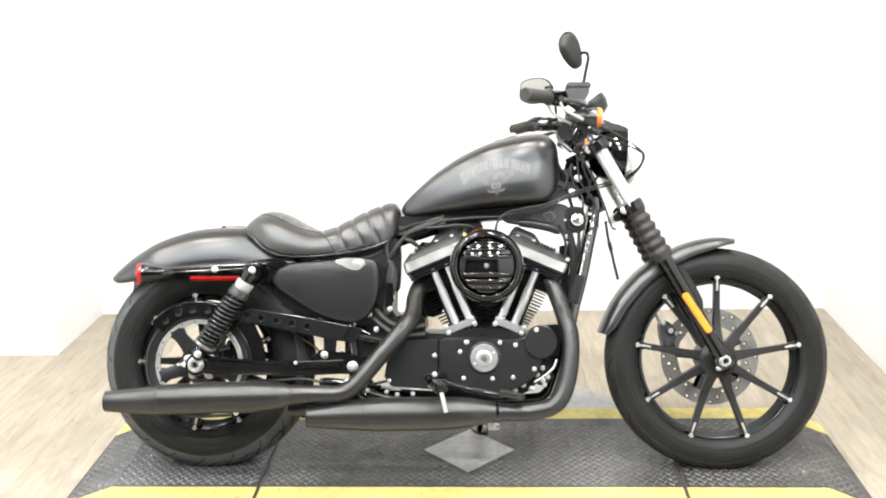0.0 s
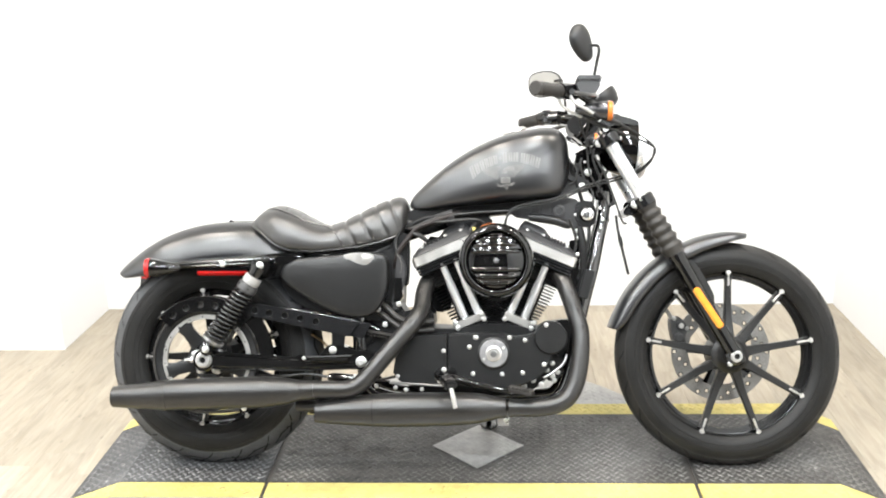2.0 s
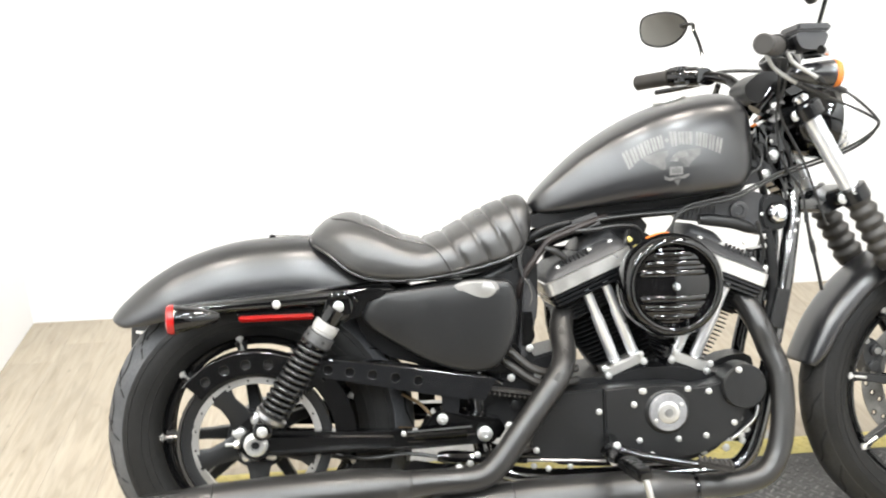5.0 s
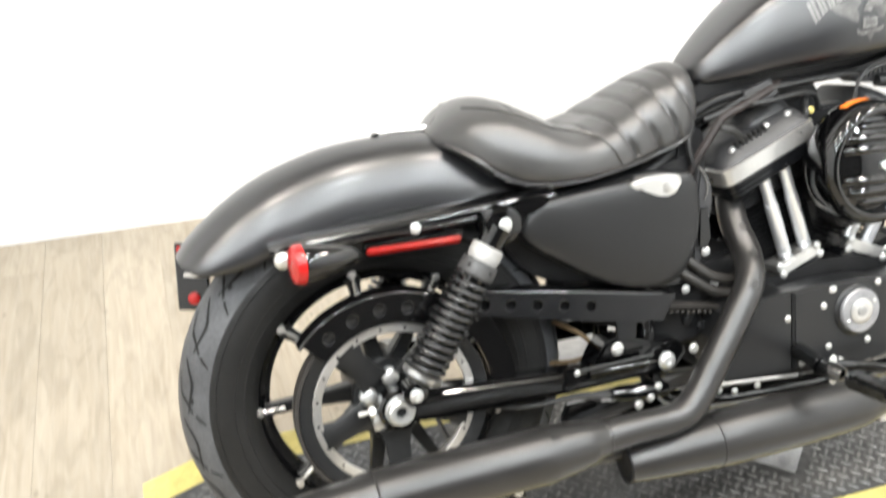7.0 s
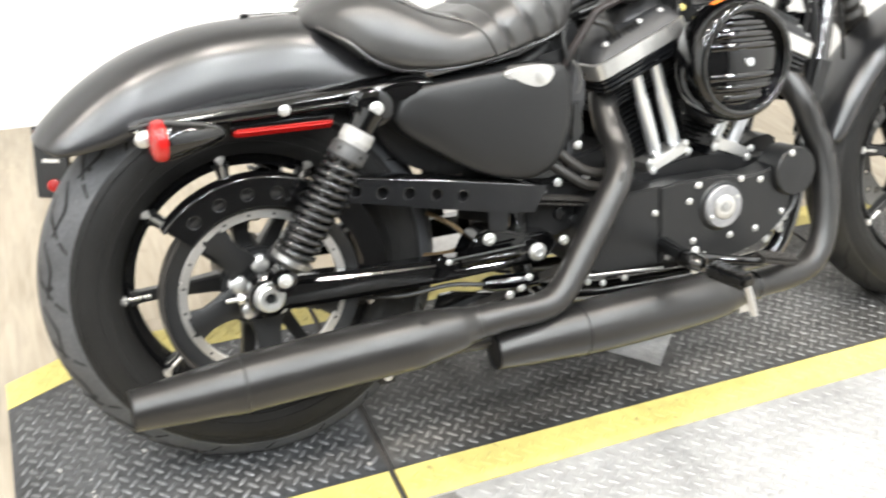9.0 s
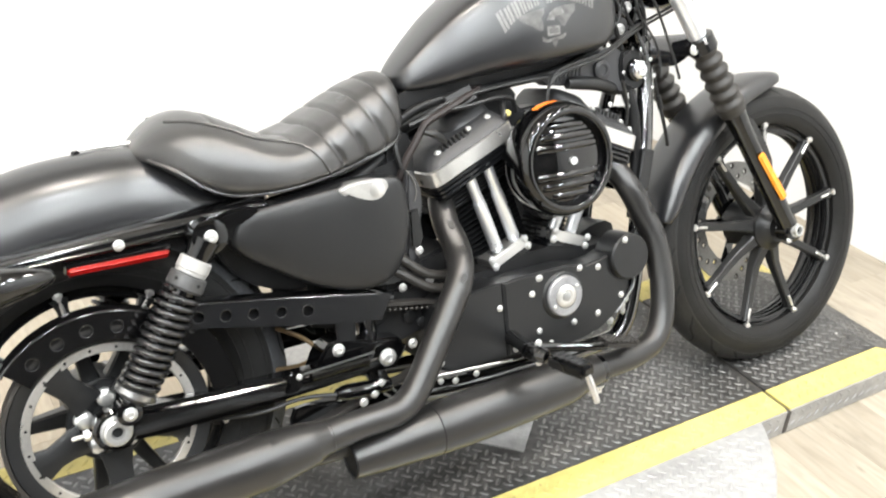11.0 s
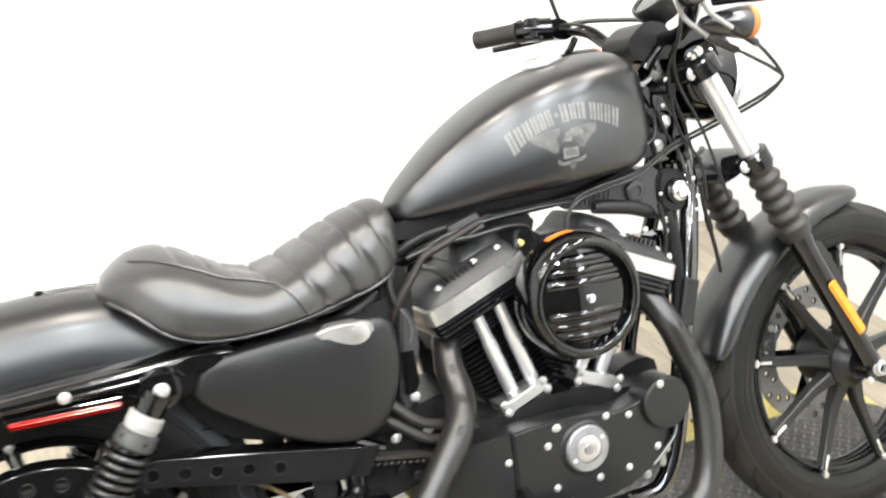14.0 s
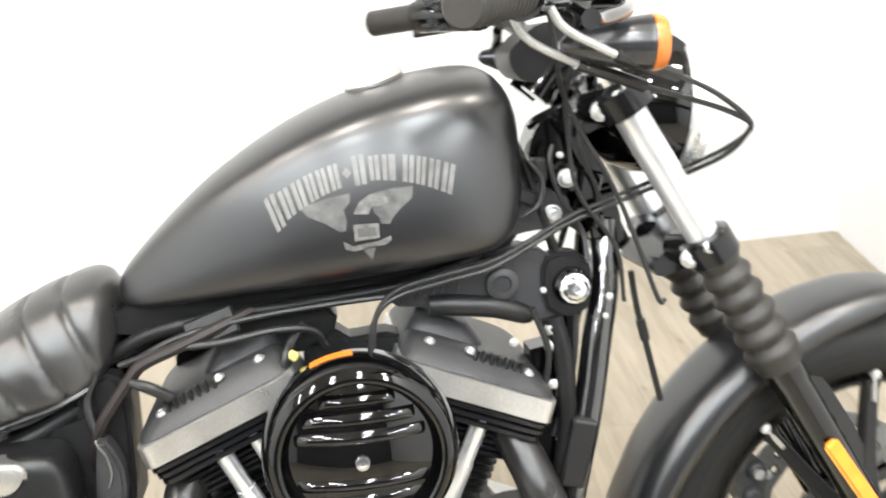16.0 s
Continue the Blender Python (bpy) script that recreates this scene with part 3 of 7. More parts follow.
def tread_groove(parent, at, prof, angle, path, width, steer):
    """A groove of the tread, its shade painted as a dark strip on the surface: path of (degrees along, place across
    from -1 to 1).
    """
    half = [p for p in prof]
    bm = B()
    left, right = [], []
    run = curve_points([(a, y, 0.0) for a, y in path], 3)
    for k, q in enumerate(run):
        a, b = run[max(0, k - 1)], run[min(len(run) - 1, k + 1)]
        taper = 0.35 + 0.65 * math.sin(math.pi * (k + 0.5) / len(run))
        for side, out in ((-1, left), (1, right)):
            da, dy = (b[1] - a[1]), (b[0] - a[0]) * 0.0057
            n = math.hypot(da, dy) or 1
            ang, y = radians(angle + q[0] + side * width * taper * (da / n) * 180), q[1] + side * width * taper * (-dy / n)
            r = interp(y, half) + 0.0022
            out.append(bm.verts.new((at[0] + r * math.cos(ang), y, at[2] + r * math.sin(ang))))
    for k in range(len(left) - 1):
        bm.faces.new((left[k], right[k], right[k + 1], left[k + 1]))
    bp("tread_groove", bm, HOLLOWSHADE, parent, steer=steer)


REAR_CROWN = [(-0.067, 0.279), (-0.052, 0.2995), (-0.029, 0.315), (0.0, 0.3212), (0.029, 0.315), (0.052, 0.2995), (0.067, 0.279)]
FRONT_CROWN = [(-0.0495, 0.299), (-0.036, 0.313), (-0.018, 0.321), (0.0, 0.3238), (0.018, 0.321), (0.036, 0.313), (0.0495, 0.299)]


def tread_band(parent, at, crown, steer, mat, label):
    """The worn running surface, a thin shell over the crown of the tyre."""
    body = [(r + 0.0012, y) for y, r in crown]
    inside = [(r - 0.002, y) for y, r in crown][::-1]
    bm = lathe(B(), [(r, -y) for r, y in body + inside], at, (0, -1, 0), 96, loop=True)
    if steer:
        bm.transform(STEER)
    for v in bm.verts:
        w = STAND @ v.co
        if w.z < 0.0018:
            w.z = 0.0018
            v.co = STAND.inverted() @ w
    if steer:
        bm.transform(STEER.inverted())
    bp("tread", bm, mat, parent, label, steer=steer)


# the rear band's lighter grey is painted sheen; the front stays dark
tread_band(rear_wheel, RW, REAR_CROWN, False, SHEENTREAD, "worn tread with its sheen painted in grey")
tread_band(front_wheel, FW, FRONT_CROWN, True, DARKTREAD, "dark worn tread")
for k in range(20):
    a = 18 * k
    tread_groove(rear_wheel, RW, REAR_CROWN, a, [(-1, -0.030), (3, -0.041), (6, -0.048), (10, -0.046), (15, -0.041)], 0.0027, False)
    tread_groove(rear_wheel, RW, REAR_CROWN, a, [(4, -0.014), (9, -0.026), (12, -0.040), (18, -0.064)], 0.0027, False)
    tread_groove(rear_wheel, RW, REAR_CROWN, a + 9, [(0, 0.020), (3, 0.029), (6, 0.036), (10, 0.034), (14, 0.030)], 0.0027, False)
    tread_groove(rear_wheel, RW, REAR_CROWN, a + 9, [(4, 0.006), (9, 0.014), (12, 0.026), (18, 0.056)], 0.0027, False)
    if k % 2:
        tread_groove(rear_wheel, RW, REAR_CROWN, a + 10, [(0, -0.049), (0.8, -0.050), (1.8, -0.049)], 0.0026, False)
for k in range(22):
    tread_groove(front_wheel, FW, FRONT_CROWN, k * 16.36, [(-2, -0.0475), (1, -0.041), (4, -0.032), (9, -0.024), (12, -0.008)], 0.0025, True)
    tread_groove(front_wheel, FW, FRONT_CROWN, k * 16.36 + 8, [(-2, 0.0475), (1, 0.041), (6, 0.03), (11, 0.006)], 0.0025, True)

# front brake
disc = plate(B(), [(FW[0] + 0.146 * math.cos(u), FW[2] + 0.146 * math.sin(u)) for u in (2 * math.pi * j / 60 for j in range(60))], 0.062, 0.067,
             [(FW[0], FW[2], 0.098)] + [(FW[0] + r * math.cos(radians(a)), FW[2] + r * math.sin(radians(a)), 0.0055) for a0 in range(0, 360, 30) for a, r in ((a0, 0.137), (a0 + 10, 0.124), (a0 + 20, 0.111))])
brake_disc = bp("brake_disc", disc, DISCSTEEL, label="drilled steel brake disc", steer=True)
for a0 in range(0, 360, 30):
    for a, r in ((a0, 0.137), (a0 + 10, 0.124), (a0 + 20, 0.111)):
        bp("hole_edge", lathe(B(), [(0.0052, -0.004), (0.0052, 0.0004), (0.0072, 0.0004)], at=(FW[0] + r * math.cos(radians(a)), 0.0618, FW[2] + r * math.sin(radians(a))), seg=10, caps=False), SLOTDARK, brake_disc, steer=True)
for k in range(5):
    a = radians(72 * k + 30)
    bm = plate(B(), [(FW[0] + r * math.cos(a + o), FW[2] + r * math.sin(a + o)) for r, o in ((0.04, -0.3), (0.104, -0.13), (0.104, 0.13), (0.04, 0.3))], 0.058, 0.062, bevel=0.002, seg=1)
    bp("disc_carrier", bm, GLOSS, brake_disc, steer=True)
cal = plate(B(), smooth_outline([(1.362, 0.410), (1.372, 0.360), (1.392, 0.340), (1.408, 0.348), (1.404, 0.372), (1.412, 0.396), (1.402, 0.420), (1.384, 0.436), (1.366, 0.432)], 2), 0.052, 0.105, bevel=0.005)
for x, z in ((1.386, 0.372), (1.392, 0.408)):
    lathe(cal, [(0.014, -0.004), (0.014, 0.006), (0.010, 0.009), (0.0, 0.009)], at=(x, 0.050, z), seg=20)
caliper = bp("brake_caliper", cal, CASTGREY, label="dark grey brake caliper", steer=True)
bp("caliper_bridge", tube(B(), [(1.366, 0.055, 0.428), (1.352, 0.06, 0.452), (1.338, 0.07, 0.47)], 0.006, 10), ZINC, caliper, "bright brake hose fitting", True)
for x, z in ((1.372, 0.43), (1.385, 0.36), (1.41, 0.40)):
    bolt(x, 0.051, z, 0.75, caliper, steer=True)
bp("caliper_badge", lathe(B(), [(0.008, 0), (0.0075, 0.002)], at=(1.392, 0.0405, 0.408), seg=20), ALLOY, caliper, steer=True)


# forks
def fork_x(z):
    return 1.167 + 0.572 * (0.9325 - z)


def fork_at(z, y, r):
    return (fork_x(z) + (0.007 if y > 0 else 0.0), y, z, r)


def fork(y, side):
    chrome = bp("stanchion", tube(B(), [fork_at(0.955, y, 0.0195), fork_at(0.74, y, 0.0195)], seg=24), FORKCHROME, label="polished chrome fork tube", steer=True)
    pts = []
    z = 0.768
    for k in range(6):
        pts += [fork_at(z, y, 0.0225 + 0.0008 * k), fork_at(z - 0.0085, y, 0.0282 + 0.0009 * k), fork_at(z - 0.0135, y, 0.0284 + 0.0009 * k)]
        z -= 0.0235
    pts += [fork_at(z, y, 0.030), fork_at(z - 0.008, y, 0.029)]
    bp("fork_gaiter", tube(B(), pts, seg=28, per=3), SOFTRUBBER, label="ribbed black rubber fork gaiter", steer=True)
    leg = bp("fork_slider", tube(B(), [fork_at(0.64, y, 0.0245), fork_at(0.60, y, 0.0245), fork_at(0.58, y, 0.0225), fork_at(0.42, y, 0.0215), fork_at(0.345, y, 0.0225), fork_at(0.315, y, 0.0215), fork_at(0.306, y, 0.014)], seg=24, per=4), GLOSS, label="gloss black fork leg", steer=True)
    bp("gaiter_clamp", lathe(B(), [(0.024, 0), (0.030, 0.002), (0.030, 0.01), (0.024, 0.012)], at=fork_at(0.785, y, 0)[:3], way=(0.504, 0, -0.864)), GLOSS, chrome, steer=True)
    lug = plate(B(), smooth_outline([(1.352, 0.585), (1.376, 0.55), (1.408, 0.49), (1.402, 0.455), (1.368, 0.49), (1.335, 0.55), (1.332, 0.585)], 2), y - 0.008, y + 0.008, [(1.352, 0.552, 0.005), (1.366, 0.528, 0.005), (1.38, 0.503, 0.005)])
    lug.transform(Matrix.Translation((0.045, 0.0, 0.012)))
    bp("fender_lug", lug, GLOSS, leg, steer=True)
    axle_lug = lathe(B(), [(0.016, -0.02), (0.0235, -0.016), (0.0235, 0.014), (0.019, 0.018)], at=(FW[0] - 0.004, y, FW[2] - 0.002), way=(0, -1, 0), seg=28)
    bp("axle_lug", axle_lug, GLOSS, leg, steer=True)
    return leg


leg_r, leg_l = fork(-0.1, -1), fork(0.078, 1)
nut = lathe(B(), [(0.0165, 0.0), (0.0165, 0.003), (0.0140, 0.004), (0.0140, 0.010), (0.0125, 0.0125), (0.0090, 0.0125), (0.0078, 0.004), (0.0, 0.004)], at=(1.511, -0.118, 0.330), seg=24)
bp("axle_nut", nut, ZINC, leg_r, "bright hollow axle nut", True)
# dark disc painted for the shade inside the hollow axle
bp("axle_bore", lathe(B(), [(0.0077, 0.0), (0.0, 0.0005)], at=(1.511, -0.1225, 0.330), seg=16), HOLLOWSHADE, leg_r, steer=True)
bolt(1.495, -0.112, 0.309, 0.9, leg_r, steer=True, name="pinch_bolt")
refl = box(B(), (0.132, 0.008, 0.0205), Matrix.Translation((1.4325, -0.126, 0.4665)) @ Matrix.Rotation(radians(56.9), 4, "Y"), 0.0038, 3)
bp("reflector", refl, AMBERPLATE, leg_r, "amber side reflector", True)
for z, r in ((0.945, 0.033), (0.770, 0.031)):
    bm = plate(B(), smooth_outline([(fork_x(z) + 0.02, z + 0.022), (fork_x(z) - 0.02, z + 0.004), (fork_x(z) - 0.052, z - 0.024), (fork_x(z) - 0.042, z - 0.040), (fork_x(z) + 0.008, z - 0.022), (fork_x(z) + 0.032, z - 0.002)], 3), -0.06, 0.06, bevel=0.006)
    for y in (-0.1, 0.078):
        lathe(bm, [(0.022, 0.018), (r, 0.014), (r, -0.014), (0.022, -0.018)], at=(fork_x(z), y, z), way=(0.504, 0, -0.864), seg=24)
        tube(bm, [(fork_x(z) - 0.02, y * 0.5, z - 0.008), (fork_x(z) - 0.006, y, z)], 0.02, 12)
    cl = bp("triple_clamp", bm, GUARDBLACK, label="satin black fork clamp", steer=True)
    bolt(fork_x(z) - 0.028, -0.108, z - 0.010, 1.25, cl, steer=True)
    bolt(fork_x(z) - 0.012, -0.125, z + 0.004, 0.9, cl, steer=True)
bp("fork_cap", lathe(B(), [(0.017, 0), (0.0175, 0.008), (0.012, 0.013), (0.0, 0.013)], at=(fork_x(0.966), -0.1, 0.966), way=(-0.504, 0, 0.864)), CHROME, leg_r, steer=True)
bp("fork_cap", lathe(B(), [(0.017, 0), (0.0175, 0.008), (0.012, 0.013), (0.0, 0.013)], at=(fork_x(0.966) + 0.007, 0.078, 0.966), way=(-0.504, 0, 0.864)), CHROME, leg_l, steer=True)


# fenders
def fender(name, stations, label, steer, edge=0.72, crown=0.62):
    """Stations: (x, z, normal angle in degrees, half width, depth of the skirt)."""
    bm, rings = B(), []
    st = curve_points([(s[0], s[1], s[2], s[3], s[4]) for s in stations], 5)
    for x, z, ang, half, deep in st:
        nx, nz = math.cos(radians(ang)), math.sin(radians(ang))
        ring = []
        for j in range(25):
            u = -1 + 2 * j / 24
            th = u * math.pi / 2
            y = half * math.copysign(abs(math.sin(th)) ** edge, u)
            d = deep * (1 - abs(math.cos(th)) ** crown)
            ring.append(bm.verts.new((x - nx * d, y, z - nz * d)))
        rings.append(ring)
    skin(bm, rings, caps=False, closed=False)
    ob = bp(name, bm, DENIM, label=label, steer=steer, smooth=60)
    so = ob.modifiers.new("thickness", "SOLIDIFY")
    so.thickness, so.offset = 0.0035, 0
    return ob


front_fender = fender("front_fender", [(1.572, 0.6805, 80, 0.012, 0.010), (1.562, 0.681, 81, 0.04, 0.016), (1.535, 0.684, 86, 0.060, 0.024), (1.49, 0.683, 93, 0.064, 0.036), (1.42, 0.667, 105, 0.065, 0.042), (1.34, 0.628, 120, 0.065, 0.045),
    (1.27, 0.573, 134, 0.065, 0.045), (1.215, 0.505, 149, 0.065, 0.042), (1.182, 0.44, 160, 0.063, 0.036), (1.169, 0.405, 166, 0.058, 0.022)], "matte black front mudguard", True)
rear_fender = fender("rear_fender", [(-0.292, 0.571, 148, 0.075, 0.028), (-0.288, 0.577, 146, 0.085, 0.042), (-0.272, 0.596, 139, 0.090, 0.062), (-0.229, 0.633, 129, 0.0935, 0.088), (-0.176, 0.667, 119, 0.095, 0.100), (-0.124, 0.690, 110, 0.095, 0.112),
    (-0.054, 0.710, 101, 0.095, 0.118), (0.016, 0.7185, 94, 0.095, 0.12), (0.103, 0.7205, 86, 0.095, 0.12), (0.2, 0.705, 75, 0.095, 0.13), (0.29, 0.655, 55, 0.09, 0.10), (0.34, 0.58, 30, 0.085, 0.06)], "matte black rear mudguard", False, 0.86, 0.80)
bp("seat_tab", tube(B(), [(0.04, 0.0, 0.7275), (0.075, 0, 0.7275), (0.125, 0, 0.727)], 0.0035, 8, flat=1.0), ALLOY, rear_fender, "bright seat tab")
bp("tab_screw", lathe(B(), [(0.007, 0), (0.007, 0.005), (0.004, 0.007)], at=(0.036, 0, 0.7205), way=(0, 0, 1), seg=12), GLOSS, rear_fender)

# tank
TANK_TOP = [(0.583, 0.772), (0.588, 0.785), (0.600, 0.801), (0.635, 0.836), (0.67, 0.867), (0.703, 0.893), (0.77, 0.935), (0.838, 0.966), (0.905, 0.985), (0.95, 0.993), (0.985, 0.996), (1.01, 0.994), (1.027, 0.986), (1.040, 0.972), (1.049, 0.950), (1.054, 0.915), (1.055, 0.89)]
TANK_LOW = [(0.583, 0.768), (0.588, 0.758), (0.600, 0.752), (0.635, 0.751), (0.736, 0.762), (0.838, 0.770), (0.905, 0.776), (0.97, 0.782), (1.005, 0.787), (1.027, 0.797), (1.040, 0.815), (1.049, 0.842), (1.054, 0.873), (1.055, 0.885)]
TANK_HALF = [(0.583, 0.012), (0.588, 0.035), (0.600, 0.052), (0.635, 0.069), (0.68, 0.086), (0.73, 0.102), (0.78, 0.117), (0.84, 0.129), (0.9, 0.134), (0.96, 0.132), (1.0, 0.126), (1.027, 0.114), (1.040, 0.100), (1.049, 0.080), (1.054, 0.045), (1.055, 0.02)]


def smooth_at(x, pts):
    """Cubic run through rising x."""
    k = max(1, min(len(pts) - 2, sum(p[0] <= x for p in pts)))
    k = min(max(k - 1, 0), len(pts) - 2)
    (x0, y0), (x1, y1) = pts[k], pts[k + 1]
    m0 = (y1 - pts[k - 1][1]) / (x1 - pts[k - 1][0]) if k else (y1 - y0) / (x1 - x0)
    m1 = (pts[k + 2][1] - y0) / (pts[k + 2][0] - x0) if k + 2 < len(pts) else (y1 - y0) / (x1 - x0)
    h = x1 - x0
    t = (x - x0) / h
    return (2 * t ** 3 - 3 * t ** 2 + 1) * y0 + (t ** 3 - 2 * t ** 2 + t) * h * m0 + (3 * t ** 2 - 2 * t ** 3) * y1 + (t ** 3 - t ** 2) * h * m1


# half the cross-section, as shares of the half width and of the height: a gently sloped top, a soft shoulder, a leaning side
TANK_SECTION = curve_points([(0.0, 1.0, 0), (0.20, 0.995, 0), (0.42, 0.975, 0), (0.62, 0.935, 0), (0.77, 0.872, 0), (0.86, 0.785, 0), (0.925, 0.66, 0), (0.970, 0.50, 0), (0.996, 0.35, 0), (1.0, 0.26, 0),
                             (0.985, 0.16, 0), (0.93, 0.07, 0), (0.80, 0.02, 0), (0.55, 0.003, 0), (0.25, 0.0, 0), (0.0, 0.0, 0)], 3)


def tank_side(x, z):
    """The half width of the tank at x and z."""
    top, low, half = smooth_at(x, TANK_TOP), smooth_at(x, TANK_LOW), smooth_at(x, TANK_HALF)
    return half * float(np.interp((z - low) / (top - low), [q[1] for q in TANK_SECTION[::-1]], [q[0] for q in TANK_SECTION[::-1]]))


bm, rings = B(), []
TX = [0.583, 0.5845, 0.588, 0.594, 0.60, 0.61, 0.622, 0.635, 0.65, 0.67, 0.69, 0.71, 0.735, 0.76, 0.79, 0.82, 0.85, 0.88, 0.91, 0.94, 0.965, 0.985, 1.0, 1.012, 1.022, 1.031, 1.038, 1.0435, 1.048, 1.0512, 1.0535, 1.055]
for x in TX:
    top, low, half = smooth_at(x, TANK_TOP), smooth_at(x, TANK_LOW), smooth_at(x, TANK_HALF)
    run = [(q[0], q[1]) for q in TANK_SECTION] + [(-q[0], q[1]) for q in TANK_SECTION[-2:0:-1]]
    rings.append([bm.verts.new((x, half * u, low + v * (top - low))) for u, v in run])
skin(bm, rings)
tank = bp("fuel_tank", bm, DENIM, label="matte black peanut fuel tank with grey graphic", smooth=50)
bm = lathe(B(), [(0.0, 0.0), (0.034, 0.0), (0.036, 0.006), (0.034, 0.012), (0.028, 0.015), (0.0, 0.0165)], at=(0.897, -0.010, 0.980), way=(-0.24, -0.06, 0.97), seg=36)
bp("fuel_cap", bm, ALLOY, tank, "bright fuel filler cap")


def decal(outline, name, mat, lift=0.0007, grid=0.006):
    """A flat shape (x, z) laid onto the tank's right side."""
    bm = B()
    v = [bm.verts.new((x, 0, z)) for x, z in outline]
    bm.faces.new(v)
    bmesh.ops.triangulate(bm, faces=bm.faces[:])
    for _ in range(3):
        e = [e for e in bm.edges if e.calc_length() > grid]
        if not e:
            break
        bmesh.ops.subdivide_edges(bm, edges=e, cuts=1)
        bmesh.ops.triangulate(bm, faces=bm.faces[:])
    for q in bm.verts:
        q.co.y = -tank_side(q.co.x, q.co.z) - lift
    return bp(name, bm, mat, tank, smooth=60)


# the graphic: an arched row of plain bars, and wings with a shield below it
ARC_A, ARC_B, ARC_C = np.array((0.769, 0.853)), np.array((0.866, 0.8965)), np.array((0.966, 0.878))


def arc(t):
    return (1 - t) ** 2 * ARC_A + 2 * t * (1 - t) * (2 * ARC_B - (ARC_A + ARC_C) / 2) + t * t * ARC_C


slots = [0.0, 1.0, 2.0, 3.0, 3.9, 4.8, 6.6, 7.8, 8.8, 9.5, 10.3, 11.3, 12.2, 13.2]
wid = [0.8, 0.8, 0.8, 0.7, 0.7, 0.75, 0.95, 0.8, 0.85, 0.4, 0.85, 0.7, 0.8, 0.85]
strokes = [(a + f * w, w * 0.40, a) for a, w in zip(slots, wid) for f in ((0.0, 0.56) if w > 0.5 else (0.0,))]
for a, w, first in strokes:
    t0, t1 = a / 14.05, (a + max(w, 0.26)) / 14.05
    h = 0.025 + 0.008 * abs((t0 + t1) - 1) ** 1.2 + (0.006 if first in (0.0, 6.6) else 0)
    p, q = arc(t0), arc(t1)
    up = np.array((-(q - p)[1], (q - p)[0]))
    up = up / np.linalg.norm(up) * 0.5 + np.array((0, 0.5))
    decal([tuple(p - up * h / 2), tuple(q - up * h / 2), tuple(q + up * h / 2), tuple(p + up * h / 2)], "graphic_bar", DECAL)
p = arc(6.1 / 14.05)
decal([(p[0] - 0.005, p[1]), (p[0], p[1] - 0.006), (p[0] + 0.005, p[1]), (p[0], p[1] + 0.006)], "graphic_bar", DECAL)
decal([(0.800, 0.861), (0.811, 0.864), (0.834, 0.870), (0.854, 0.873), (0.854, 0.864), (0.846, 0.856), (0.849, 0.845), (0.847, 0.834), (0.841, 0.833), (0.827, 0.842), (0.808, 0.851)], "graphic_wing", DECAL_DIM)
decal([(0.876, 0.871), (0.897, 0.875), (0.921, 0.876), (0.919, 0.863), (0.908, 0.855), (0.898, 0.845), (0.894, 0.838), (0.885, 0.839), (0.883, 0.846), (0.878, 0.851), (0.876, 0.862)], "graphic_wing", DECAL_DIM)
decal([(0.856, 0.851), (0.863, 0.863), (0.875, 0.871), (0.892, 0.867), (0.894, 0.861), (0.884, 0.858), (0.876, 0.858), (0.872, 0.850)], "graphic_head", DECAL_MID, lift=0.0012)
decal([(0.855, 0.840), (0.882, 0.840), (0.882, 0.824), (0.855, 0.822)], "graphic_shield", DECAL_MID, lift=0.0012)
decal([(0.859, 0.836), (0.878, 0.836), (0.878, 0.827), (0.859, 0.826)], "graphic_field", DECAL_DIM, lift=0.0016)
decal([(0.843, 0.823), (0.853, 0.817), (0.866, 0.819), (0.881, 0.821), (0.894, 0.826), (0.894, 0.821), (0.888, 0.816), (0.870, 0.815), (0.854, 0.811), (0.845, 0.814)], "graphic_scroll", DECAL_MID, lift=0.0018)
decal([(0.863, 0.813), (0.877, 0.814), (0.872, 0.799)], "graphic_point", DECAL_DIM)

# seat
SEAT_TOP = [(0.108, 0.709), (0.113, 0.719), (0.125, 0.734), (0.154, 0.757), (0.188, 0.769), (0.222, 0.767), (0.265, 0.750), (0.308, 0.728), (0.345, 0.717), (0.384, 0.724), (0.435, 0.748), (0.486, 0.773), (0.53, 0.789), (0.557, 0.794), (0.572, 0.786), (0.580, 0.768), (0.583, 0.745)]
SEAT_LOW = [(0.108, 0.708), (0.113, 0.703), (0.125, 0.698), (0.154, 0.680), (0.188, 0.652), (0.222, 0.634), (0.265, 0.626), (0.331, 0.626), (0.414, 0.634), (0.479, 0.646), (0.53, 0.656), (0.557, 0.672), (0.572, 0.695), (0.580, 0.72), (0.583, 0.742)]
SEAT_HALF = [(0.108, 0.015), (0.113, 0.045), (0.125, 0.073), (0.154, 0.112), (0.188, 0.139), (0.222, 0.152), (0.265, 0.155), (0.331, 0.150), (0.414, 0.131), (0.479, 0.113), (0.53, 0.100), (0.557, 0.088), (0.572, 0.074), (0.580, 0.05), (0.583, 0.02)]
RIB_A, RIB_PITCH = 0.352, 0.0425


def seat_ring(x):
    top, low, half = smooth_at(x, SEAT_TOP), smooth_at(x, SEAT_LOW), smooth_at(x, SEAT_HALF)
    return top, low, half, low + 0.22 * (top - low)


SEAM_RUN = [(0.165, 0.757), (0.20, 0.7535), (0.245, 0.738), (0.29, 0.717), (0.335, 0.705), (0.365, 0.695), (0.385, 0.675), (0.398, 0.652), (0.405, 0.642), (0.41, 0.60)]


